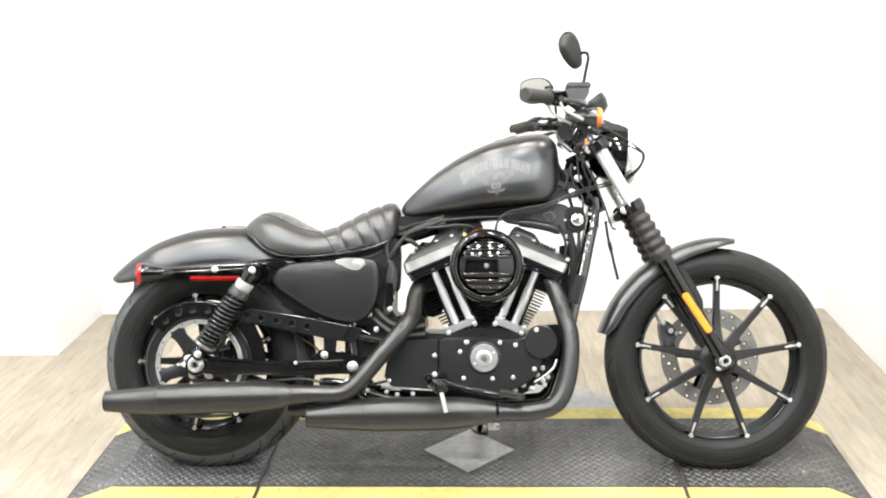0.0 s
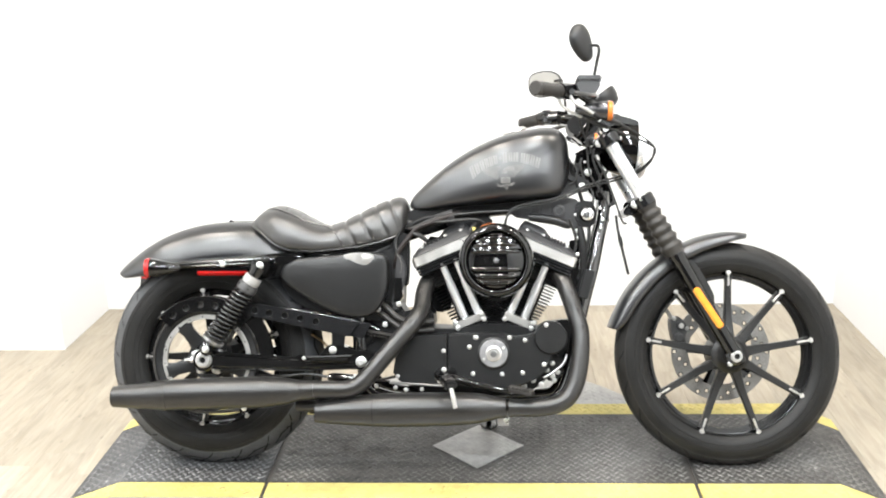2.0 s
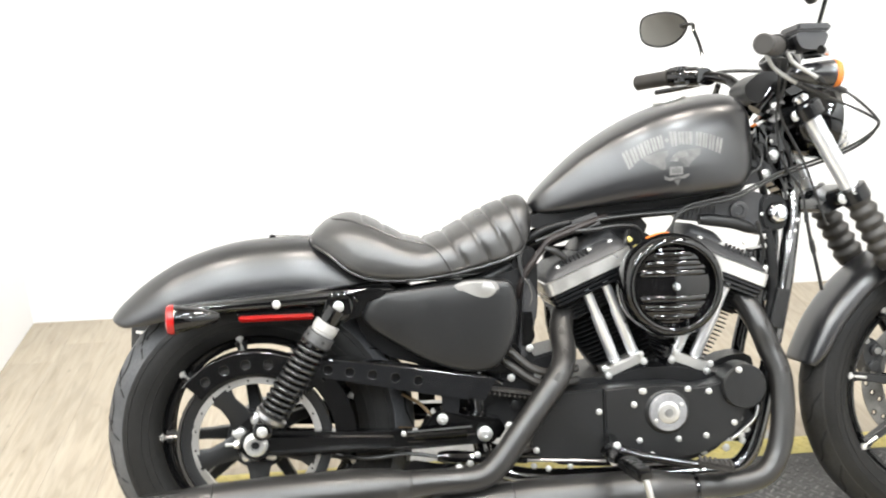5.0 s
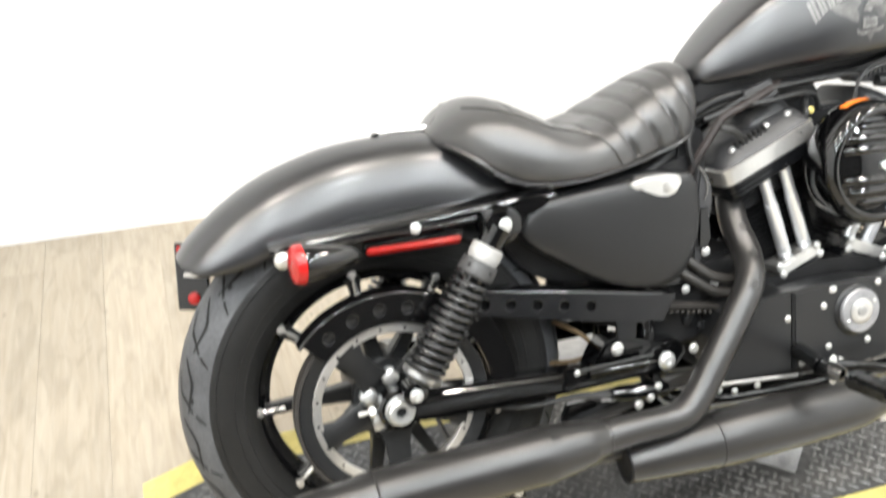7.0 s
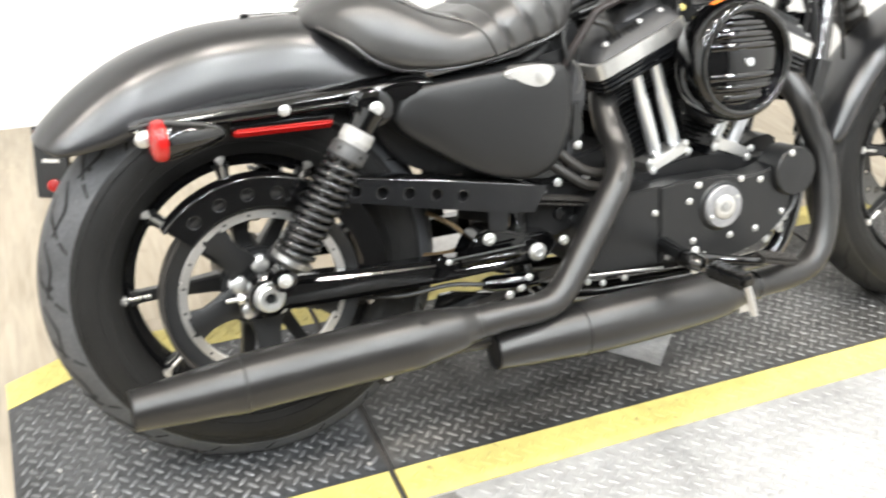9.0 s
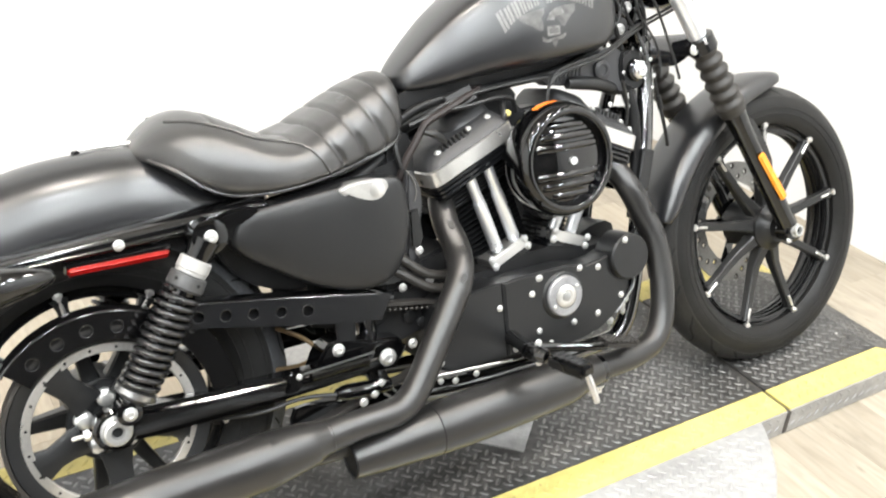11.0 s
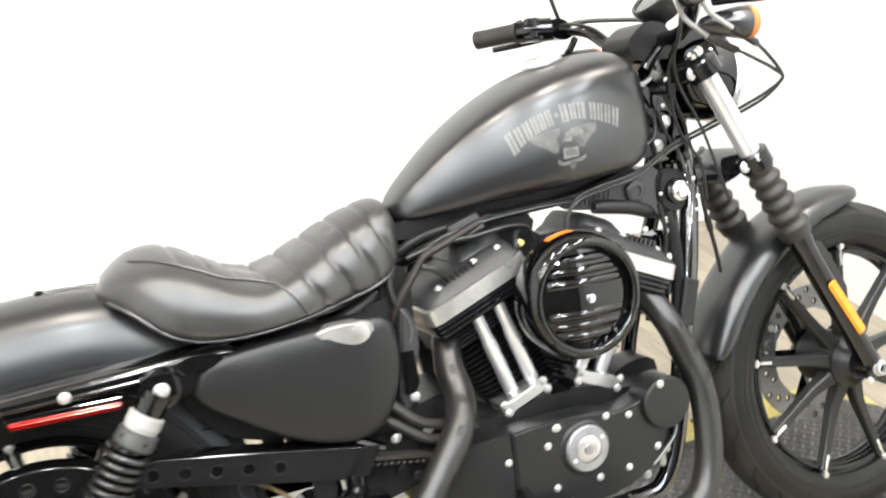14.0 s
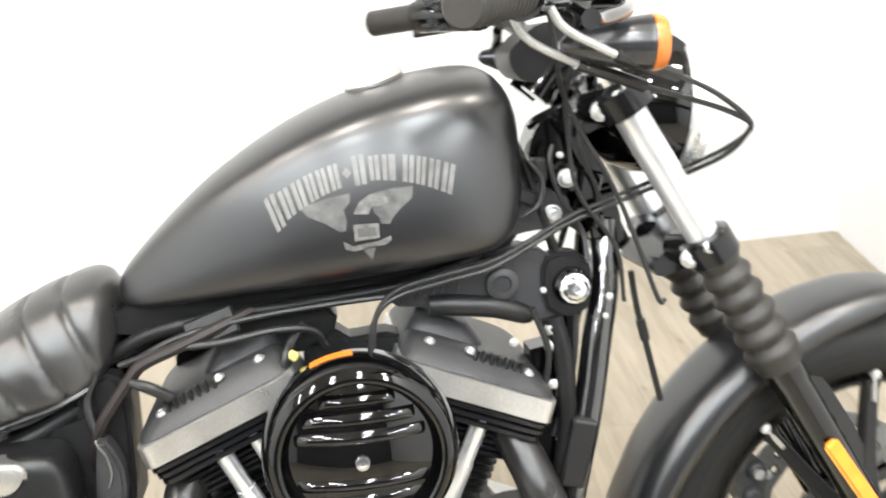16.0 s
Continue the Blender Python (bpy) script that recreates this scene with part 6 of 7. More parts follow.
for (xa, za), (xb, zb) in (((0.110, 0.480), (0.16, 0.4785)), ((0.16, 0.4785), (0.296, 0.4565)), ((0.296, 0.4565), (0.4524, 0.4285))):
    bm = B()
    n = Vector((-(zb - za), 0, xb - xa)).normalized()
    skin(bm, [[bm.verts.new((x + n.x * h, y, z + n.z * h)) for y, h in ((-0.1488, 0.0), (-0.1486, 0.0016), (-0.1470, 0.0030), (-0.1440, 0.0034), (-0.104, 0.0034), (-0.104, 0.0))] for x, z in ((xa, za), (xb, zb))])
    bp("guard_lip", bm, CASTBLACK, guard, smooth=60)


def guard_arc(r0, r1, a0, a1, step=6):
    return [(r * math.cos(radians(a)), 0.318 + r * math.sin(radians(a))) for r, seq in ((r1, range(a0, a1 + 1, step)), (r0, range(a1, a0 - 1, -step))) for a in seq]


ARC_HOLES = [(0.1585 * math.cos(radians(a)), 0.318 + 0.1585 * math.sin(radians(a))) for a in (63.5, 79.2, 95.1, 110.9, 126.6)]
debris = bp("pulley_guard", plate(B(), guard_arc(0.139, 0.181, 42, 138), -0.134, -0.139, [(x, z, 0.0088) for x, z in ARC_HOLES]), GLOSS, label="gloss black curved pulley guard with holes")
for x, z in ARC_HOLES:
    hole_rim(debris, x, -0.139, z)
# another added sheet: stops bright floor showing through the arc's holes
bp("guard_back", plate(B(), guard_arc(0.143, 0.178, 42, 138), -0.1265, -0.1285), CASTING, debris)
bm = B()
skin(bm, [[bm.verts.new((r * math.cos(radians(a)), y, 0.318 + r * math.sin(radians(a)))) for y, r in ((-0.1388, 0.1800), (-0.1394, 0.1818), (-0.1380, 0.1838), (-0.1350, 0.1848), (-0.100, 0.1848), (-0.100, 0.1800))] for a in range(40, 141, 4)])
bp("guard_lip", bm, CASTBLACK, debris, smooth=60)
low_arc = [(r * math.cos(radians(a)), 0.318 + r * math.sin(radians(a))) for r, seq in ((0.20, range(-5, 52, 6)), (0.158, range(50, -6, -6))) for a in seq]
bp("belt_shield", plate(B(), low_arc, -0.125, -0.131, bevel=0.002), GLOSS, debris)


def shock(s):
    top, low = Vector((0.175, s * 0.176, 0.590)), Vector((0.018, s * 0.172, 0.352))
    way = (low - top).normalized()
    length = (low - top).length
    body = bp("shock_absorber", tube(B(), [tuple(top + way * 0.04), tuple(top + way * (length - 0.015))], 0.019, 16), GLOSS, label="black coil-over rear shock")
    for p, r, w in ((top, 0.027, 0.018), (low, 0.019, 0.018)):
        bp("eye", lathe(B(), [(r * 0.6, -w), (r, -w + 0.003), (r, w - 0.003), (r * 0.6, w)], at=p, way=(0, s, 0), seg=24), GLOSS, body)
        bolt(p.x, p.y + s * w, p.z, 1.2, body, way=(0, s, 0))
    bp("yoke", tube(B(), [(*(top + way * 0.006), 0.0255), (*(top + way * 0.03), 0.0215), (*(top + way * 0.045), 0.0205)], None, 16), GLOSS, body)
    bp("upper_collar", lathe(B(), [(0.021, 0.038), (0.0250, 0.040), (0.0255, 0.056), (0.0240, 0.058), (0.0240, 0.062), (0.022, 0.064)], at=top, way=way, seg=28), PALEGREY, body, "bright upper spring collar")
    bp("preload_ring", lathe(B(), [(0.0235, 0.063), (0.0285, 0.065), (0.0295, 0.084), (0.0265, 0.088)], at=top, way=way, seg=28), CASTGREY, body, "grey pierced preload ring")
    for k in range(5):
        n = way.orthogonal().normalized()
        a = 2 * math.pi * k / 5
        d = Matrix.Rotation(a, 3, way) @ n
        # each hole is only a dark disc, its depth shade painted
        bp("ring_hole", lathe(B(), [(0.0028, 0.0), (0.0026, 0.0006), (0.0, 0.0006)], at=top + way * 0.074 + d * 0.0293, way=d, seg=10), HOLLOWSHADE, body)
    pts = []
    turns, a0, a1 = 12.5, 0.090, length - 0.035
    side = way.orthogonal().normalized()
    for k in range(int(turns * 14) + 1):
        f = k / (turns * 14)
        c = Matrix.Rotation(2 * math.pi * turns * f, 3, way) @ side
        pts.append(tuple(top + way * (a0 + (a1 - a0) * f) + c * 0.0275))
    bp("spring", tube(B(), pts, 0.0046, 10, per=1), SPRING, body, "dark grey coil spring")
    bp("lower_collar", lathe(B(), [(0.016, length - 0.040), (0.0320, length - 0.034), (0.0320, length - 0.026), (0.016, length - 0.016)], at=top, way=way, seg=24), STEEL, body, "grey lower spring seat")
    return body


shock(-1), shock(1)
bp("shock_mount", plate(B(), smooth_outline([(0.15, 0.60), (0.18, 0.612), (0.205, 0.60), (0.206, 0.57), (0.18, 0.552), (0.152, 0.565)], 3), -0.142, -0.152, bevel=0.003), GLOSS, frame_tube)

# ---- handlebar, controls, lights ----
bar_pts = [(0.945, -0.385, 1.046), (1.02, -0.275, 1.058), (1.062, -0.225, 1.062), (1.105, -0.165, 1.045), (1.118, -0.115, 1.012), (1.118, -0.06, 1.004), (1.118, 0.0, 1.004), (1.118, 0.06, 1.004), (1.112, 0.115, 1.012), (1.095, 0.165, 1.045), (1.045, 0.205, 1.060), (0.985, 0.24, 1.062), (0.925, 0.315, 1.058)]
handlebar = bp("handlebar", tube(B(), bar_pts, 0.0127, 16), GLOSS, label="gloss black handlebar with rubber grips")
for a, b in (((0.945, -0.388, 1.046), (1.018, -0.279, 1.0575)), ((0.922, 0.318, 1.058), (0.984, 0.243, 1.062))):
    a, b = Vector(a), Vector(b)
    w = (b - a).normalized()
    n = (b - a).length
    prof = [(0.0, 0.0), (0.0165, 0.0), (0.0192, 0.003)]
    for k in range(12):
        h = 0.006 + k * (n - 0.016) / 12
        prof += [(0.0185, h), (0.0185, h + 0.007), (0.0176, h + 0.0078), (0.0176, h + 0.0088)]
    prof += [(0.0205, n - 0.008), (0.0205, n - 0.002), (0.0165, n)]
    bp("grip", lathe(B(), prof, at=a, way=w, seg=24), SOFTRUBBER, handlebar, "black rubber grip")
# right-hand controls
swr = bp("switch_housing", tube(B(), [(1.012, -0.288, 1.056), (1.02, -0.276, 1.058), (1.05, -0.238, 1.062), (1.058, -0.228, 1.062)], 0.0225, 20), GLOSS, label="gloss black switch housing")
bp("switch", box(B(), (0.016, 0.010, 0.012), Matrix.Translation((1.022, -0.255, 1.074)), 0.003, 2), WRINKLE, swr)
bp("switch", box(B(), (0.012, 0.012, 0.012), Matrix.Translation((1.03, -0.272, 1.045)), 0.003, 2), WRINKLE, swr)
mast = bp("brake_master_cylinder", plate(B(), smooth_outline([(1.064, 1.083), (1.066, 1.062), (1.08, 1.052), (1.108, 1.052), (1.118, 1.062), (1.120, 1.083)], 3), -0.27, -0.20, bevel=0.005), SHELLGREY, label="black brake master cylinder")
bp("reservoir_cap", box(B(), (0.066, 0.084, 0.015), Matrix.Translation((1.094, -0.235, 1.0925)), 0.004, 2), SHELLGREY, mast)
for x, y in ((1.072, -0.265), (1.116, -0.265), (1.072, -0.205), (1.116, -0.205)):
    bolt(x, y, 1.0998, 0.45, mast, way=(0, 0, 1))
lever = [(1.10, -0.225, 1.046, 0.008), (1.112, -0.27, 1.043, 0.0075), (1.09, -0.33, 1.036, 0.007), (1.05, -0.395, 1.03, 0.0065), (1.038, -0.415, 1.03, 0.008)]
bp("brake_lever", tube(B(), lever, seg=12), GLOSS, mast, "black brake lever")
# left-hand controls
swl = bp("switch_housing", tube(B(), [(0.985, 0.242, 1.062), (1.0, 0.228, 1.062), (1.03, 0.212, 1.06), (1.04, 0.207, 1.06)], 0.0235, 20), GLOSS, label="gloss black switch housing")
for x, z in ((0.992, 1.078), (1.008, 1.07), (0.995, 1.052), (1.012, 1.046)):
    bp("switch", box(B(), (0.011, 0.012, 0.011), Matrix.Translation((x, 0.205, z)), 0.0025, 2), WRINKLE, swl)
bp("switch_body", box(B(), (0.040, 0.036, 0.046), Matrix.Translation((1.004, 0.222, 1.062)) @ Matrix.Rotation(radians(-38), 4, "Z"), 0.007, 3), GLOSS, swl)
bp("clutch_bracket", plate(B(), smooth_outline([(1.03, 1.075), (1.06, 1.075), (1.08, 1.05), (1.06, 1.035), (1.03, 1.045)], 3), 0.19, 0.22, bevel=0.004), GLOSS, swl)
bp("clutch_lever", tube(B(), [(1.07, 0.205, 1.052, 0.008), (1.075, 0.26, 1.05, 0.0075), (1.04, 0.33, 1.045, 0.007), (0.99, 0.385, 1.04, 0.0065)], seg=12), GLOSS, swl, "black clutch lever")
for s, root, bend, end in ((-1, (1.107, -0.262, 1.095), (1.121, -0.285, 1.172), (1.100, -0.288, 1.176)), (1, (1.062, 0.215, 1.075), (1.055, 0.27, 1.19), (1.03, 0.30, 1.195))):
    head = Vector(end)
    mir = bp("mirror", tube(B(), [root, tuple(Vector(root).lerp(Vector(bend), 0.55)), tuple(Vector(bend) - Vector((0.002, 0, 0.012))), tuple(Vector(bend) + Vector((-0.006, 0, 0.003))), tuple(head)], 0.0045, 10), GLOSS, label="black oval handlebar mirror")
    if s < 0:
        at, dome, long = (1.073, -0.292, 1.178), (0.6, -0.8, 0.0), (-0.40, -0.30, 0.90)
    else:
        at, dome, long = (0.998, 0.345, 1.193), (0.45, 0.88, 0.05), (0.88, -0.45, 0.0)
    dome = Vector(dome).normalized()
    long = (Vector(long) - dome * Vector(long).dot(dome)).normalized()
    m = Matrix.Translation(at) @ Matrix((long, dome, long.cross(dome))).transposed().to_4x4()
    outline = smooth_outline([(-0.053, 0.006), (-0.046, 0.030), (-0.02, 0.040), (0.02, 0.040), (0.050, 0.026), (0.060, 0.004), (0.044, -0.024), (0.012, -0.040), (-0.025, -0.038), (-0.048, -0.022)], 3)
    if s < 0:
        outline = [(x * 0.92, z * (1.06 + 6.5 * x)) for x, z in outline]
    outline = [(x * (1.0 if s < 0 else 1.08), z * (0.74 if s < 0 else 1.08)) for x, z in outline]
    bm = B()
    rings = []
    for y, k in ((-0.004, 0.93), (-0.007, 0.96), (-0.006, 0.99), (-0.002, 1.0), (0.006, 0.96), (0.012, 0.80), (0.0155, 0.45), (0.0165, 0.12)):
        rings.append([bm.verts.new((x * k, y, z * k)) for x, z in outline])
    skin(bm, rings)
    bm.transform(m)
    bp("mirror_shell", bm, WRINKLE, mir, "black mirror shell", smooth=60)
    bm = B()
    bm.faces.new([bm.verts.new((x * 0.92, -0.0072, z * 0.90)) for x, z in outline])
    bm.transform(m)
    bp("mirror_glass", bm, BEIGEMIRROR, mir, "mirror glass", smooth=0)
# risers and instrument
for y in (-0.035, 0.035):
    bp("riser", tube(B(), [(1.078, y, 0.955, 0.019), (1.095, y, 0.975, 0.0175), (1.118, y, 1.004, 0.019), (1.122, y, 1.012, 0.015)], seg=18, per=4), GLOSS, handlebar)
bp("bar_clamp", plate(B(), smooth_outline([(1.048, 1.002), (1.062, 1.020), (1.090, 1.037), (1.126, 1.030), (1.138, 1.000), (1.130, 0.976), (1.096, 0.968), (1.060, 0.976)], 3), -0.050, 0.050, bevel=0.010, seg=3), CASTING, handlebar)
speedo = bp("speedometer", lathe(B(), [(0.02, -0.048), (0.040, -0.040), (0.050, -0.018), (0.052, 0.0), (0.050, 0.005), (0.047, 0.005), (0.045, 0.001)], at=(1.147, 0.0, 1.086), way=(-0.62, 0, 0.78), seg=40), WRINKLE, label="round black speedometer")
bp("dial_glass", lathe(B(), [(0.0455, 0.001), (0.0, 0.0015)], at=(1.147, 0.0, 1.086), way=(-0.62, 0, 0.78), seg=32), GLOSS, speedo)
bp("speedo_bracket", tube(B(), [(1.12, 0, 1.02), (1.15, 0, 1.045)], 0.018, 12), GLOSS, speedo)
# headlight
HL = Vector((1.243, 0.0, 0.932))
HW = Vector((0.995, 0.03, -0.08)).normalized()
lamp = bp("headlight", lathe(B(), [(0.02, -0.100), (0.048, -0.092), (0.070, -0.070), (0.081, -0.038), (0.0845, -0.005), (0.0845, 0.006)], at=HL, way=HW, seg=48), GLOSS, label="gloss black round headlight with bright rim")
bp("headlight_rim", lathe(B(), [(0.0840, 0.004), (0.0865, 0.006), (0.0880, 0.014), (0.0865, 0.026), (0.078, 0.036), (0.070, 0.038), (0.069, 0.03)], at=HL, way=HW, seg=48), FORKCHROME, lamp, "chrome headlight rim")
bp("headlight_lens", lathe(B(), [(0.0700, 0.032), (0.060, 0.040), (0.035, 0.047), (0.0, 0.050)], at=HL, way=HW, seg=40), GLASS, lamp, "clear headlight lens")
bp("headlight_visor", plate(B(), smooth_outline([(1.135, 1.000), (1.16, 1.016), (1.20, 1.022), (1.235, 1.014), (1.255, 1.002), (1.245, 0.994), (1.215, 1.0), (1.18, 0.996), (1.15, 0.985)], 3), -0.055, 0.055, bevel=0.006), WRINKLE, lamp, "black visor plate over the headlight")
bp("headlight_bracket", tube(B(), [(1.15, 0, 0.97), (1.19, 0, 0.985), (1.215, 0, 0.985)], 0.02, 12), GLOSS, lamp)
bolt(1.196, -0.078, 0.955, 0.7, lamp)


def signal(at, way, lens, label, r=0.0265, length=0.088, shell=GLOSS):
    s = bp("turn_signal", lathe(B(), [(0.004, -length), (0.010, -length * 0.93), (0.0185, -length * 0.62), (0.0245, -length * 0.25), (r, -0.006), (r, 0.0)], at=at, way=way, seg=32), shell, label=label)
    bp("lens", lathe(B(), [(r * 0.99, -0.001), (r + 0.001, 0.0), (r + 0.0008, 0.007), (r * 0.93, 0.0125), (r * 0.6, 0.0155), (0.0, 0.0165)], at=at, way=way, seg=32), lens, s)
    return s


s1 = signal((1.146, -0.240, 1.008), (0.995, -0.03, -0.03), AMBER, "satin black bullet indicator with amber lens", shell=BULLET)
bp("signal_stem", tube(B(), [(1.10, -0.215, 1.022), (1.10, -0.225, 1.018), (1.098, -0.24, 1.008)], 0.0075, 10), GLOSS, s1)
s2 = signal((1.150, 0.246, 0.990), (0.99, 0.06, -0.12), AMBER, "satin black bullet indicator with amber lens", shell=BULLET)
bp("signal_stem", tube(B(), [(1.085, 0.2, 1.035), (1.088, 0.225, 1.02), (1.088, 0.24, 1.012)], 0.0075, 10), GLOSS, s2)
for s in (-1, 1):
    rs = signal((-0.132, s * 0.222, 0.583), (-0.97, s * -0.02 - 0.16, 0.0), RED, "gloss black bullet indicator with red lens", 0.0275, 0.085)
    bp("signal_stem", tube(B(), [(-0.135, s * 0.10, 0.580), (-0.13, s * 0.14, 0.579), (-0.105, s * 0.20, 0.586)], 0.0085, 10), GLOSS, rs)
    bp("stem_nut", lathe(B(), [(0.010, -0.006), (0.0118, -0.004), (0.0118, 0.005), (0.008, 0.009), (0.003, 0.0105)], at=(-0.149, s * 0.150, 0.576), way=(-0.3, s, 0), seg=18), ZINC, rs, "bright domed stem nut")
# tail bracket with small red reflectors
m = Matrix.Translation((-0.270, 0.12, 0.512)) @ Matrix.Rotation(radians(-24), 4, "Z") @ Matrix.Rotation(radians(4), 4, "Y")
tail = bp("plate_bracket", box(B(), (0.056, 0.012, 0.116), m, 0.002, 1), GLOSS, label="black side plate bracket with red reflectors")
bp("reflector", lathe(B(), [(0.0105, 0.0), (0.0105, 0.003), (0.008, 0.0045), (0.0, 0.005)], at=m @ Vector((0.002, -0.006, -0.036)), way=m.to_3x3() @ Vector((0, -1, 0)), seg=20), RED, tail, "round red reflector")
bp("reflector", box(B(), (0.030, 0.004, 0.018), m @ Matrix.Translation((-0.008, -0.0075, 0.044)), 0.002, 1), RED, tail)
bp("bracket_slot", box(B(), (0.028, 0.002, 0.007), m @ Matrix.Translation((0.0, -0.0065, 0.004)), 0.0008, 1), ALLOY, tail)
bp("bracket_arm", tube(B(), [(-0.245, 0.115, 0.53), (-0.2, 0.11, 0.56), (-0.12, 0.10, 0.58)], 0.007, 10), GLOSS, tail)

# ---- cables and hoses ----
def cable(pts, r=0.0035, mat=None, name="cable", parent=None, label="", per=7):
    return bp(name, tube(B(), pts, r, 8, per), mat or CABLE, parent, label)


ELBOW_A = [(1.008, -0.252, 1.050), (1.0135, -0.252, 1.037), (1.0215, -0.251, 1.023), (1.034, -0.248, 1.0130), (1.053, -0.242, 1.0032), (1.075, -0.232, 0.9938)]
ELBOW_B = [(1.036, -0.273, 1.060), (1.041, -0.271, 1.049), (1.050, -0.269, 1.0331), (1.0577, -0.268, 1.0252), (1.070, -0.266, 1.0175), (1.089, -0.262, 1.0078), (1.106, -0.258, 0.9995)]
LOOP_A = [(1.075, -0.232, 0.9938), (1.112, -0.216, 0.981), (1.150, -0.212, 0.966), (1.205, -0.19, 0.949), (1.258, -0.17, 0.930), (1.284, -0.160, 0.913)]
LOOP_B = [(1.106, -0.258, 0.9995), (1.142, -0.242, 0.987), (1.180, -0.222, 0.975), (1.232, -0.19, 0.953), (1.276, -0.166, 0.924), (1.283, -0.157, 0.909)]
for elbow, loop, dx, dz in ((ELBOW_A, LOOP_A, 0.0, 0.0), (ELBOW_B, LOOP_B, -0.004, -0.009)):
    cable(elbow, 0.0042, BRAID, "cable_elbow", handlebar, "bright cable elbow")
    bp("cable_ferrule", tube(B(), [elbow[-1], tuple(Vector(elbow[-1]).lerp(Vector(loop[1]), 0.3))], 0.0060, 10), BRAID, handlebar, "bright cable ferrule")
    cable(loop[:3], 0.0066, CABLE, "cable_sleeve", handlebar)
    cable(loop + [(1.281 + dx, -0.115, 0.889 + dz), (1.250 + dx, -0.068, 0.863 + dz), (1.192 + dx, -0.066, 0.844 + dz), (1.142 + dx, -0.076, 0.831 + dz), (1.10 + dx, -0.082, 0.818 + dz), (1.05 + dx, -0.092, 0.796 + dz), (1.005 + dx, -0.10, 0.779 + dz), (0.951 + dx, -0.10, 0.769 + dz), (0.899 + dx, -0.10, 0.757 + dz), (0.875 + dx, -0.10, 0.735 + dz), (0.867 + dx, -0.10, 0.70 + dz), (0.866, -0.10, 0.68)], 0.0030, label="black throttle cable")
cable([(1.062, -0.19, 1.04), (1.075, -0.16, 1.0), (1.09, -0.12, 0.963), (1.1145, -0.097, 0.917), (1.151, -0.095, 0.8507), (1.177, -0.095, 0.784), (1.2005, -0.095, 0.7155), (1.214, -0.08, 0.708)], 0.0029, label="black brake hose")
cable([(1.10, -0.15, 1.05), (1.105, -0.12, 1.0), (1.10, -0.092, 0.955), (1.103, -0.085, 0.9196), (1.112, -0.085, 0.8478), (1.155, -0.085, 0.7785), (1.163, -0.085, 0.713)], 0.0027, label="black clutch wire")
cable([(1.06, 0.2, 1.06), (1.10, 0.2, 1.068), (1.16, 0.17, 1.064), (1.22, 0.13, 1.05), (1.25, 0.11, 1.0), (1.22, 0.08, 0.93), (1.16, 0.06, 0.85), (1.12, 0.05, 0.75)], 0.0045, label="black clutch cable")
cable([(1.19, -0.03, 0.735), (1.196, -0.03, 0.691), (1.206, -0.03, 0.646), (1.216, -0.03, 0.601), (1.226, -0.025, 0.562)], 0.004, label="loose black wire end")
bp("wire_tape", tube(B(), [(1.2005, -0.03, 0.672), (1.2065, -0.03, 0.645)], 0.0062, 8), CABLE, label="taped wire joint")
for k, (dy, dz) in enumerate(((0, 0), (0.012, 0.01), (-0.008, 0.016))):
    cable([(1.02, -0.06 + dy, 0.96 + dz), (1.045, -0.055 + dy, 0.91), (1.06, -0.05 + dy, 0.86 + dz), (1.09, -0.045 + dy, 0.78), (1.11, -0.05 + dy, 0.70), (1.10, -0.06 + dy, 0.62), (1.075, -0.07, 0.55)], 0.0045, label="black wiring under the tank")
cable([(1.05, -0.10, 0.72), (1.07, -0.085, 0.66), (1.06, -0.08, 0.60), (1.045, -0.08, 0.53)], 0.004, label="black wire by the engine")
cable([(0.735, -0.07, 0.742), (0.700, -0.085, 0.731), (0.650, -0.092, 0.713), (0.612, -0.092, 0.698), (0.596, -0.092, 0.681), (0.577, -0.092, 0.657), (0.562, -0.090, 0.636), (0.551, -0.085, 0.610), (0.545, -0.075, 0.58)], 0.0072, BROWN, label="taped brown wire loom")
cable([(0.60, -0.08, 0.70), (0.66, -0.085, 0.725), (0.74, -0.085, 0.738), (0.82, -0.085, 0.744), (0.90, -0.08, 0.746)], 0.0036, label="black loom under the tank")
cable([(0.585, -0.075, 0.695), (0.64, -0.09, 0.712), (0.70, -0.095, 0.716), (0.76, -0.09, 0.722), (0.80, -0.08, 0.715), (0.815, -0.07, 0.69)], 0.0042, label="black loom under the tank")
cable([(0.56, -0.08, 0.69), (0.548, -0.085, 0.66), (0.555, -0.09, 0.62), (0.57, -0.09, 0.585), (0.565, -0.09, 0.54)], 0.005, label="black loom behind the cylinder")
bp("spark_lead", tube(B(), [(0.79, -0.07, 0.72), (0.776, -0.085, 0.705), (0.768, -0.10, 0.69), (0.765, -0.095, 0.665)], 0.0055, 8), CABLE, label="black spark lead")
bp("yellow_plug", box(B(), (0.012, 0.01, 0.010), Matrix.Translation((0.777, -0.098, 0.693)) @ Matrix.Rotation(0.6, 4, "Y"), 0.002, 1), YELLOW, label="small yellow connector")
bp("spark_plug", tube(B(), [(0.64, -0.10, 0.66, 0.006), (0.62, -0.105, 0.675, 0.007), (0.60, -0.10, 0.682, 0.005)], seg=10), CABLE, label="black plug cap")
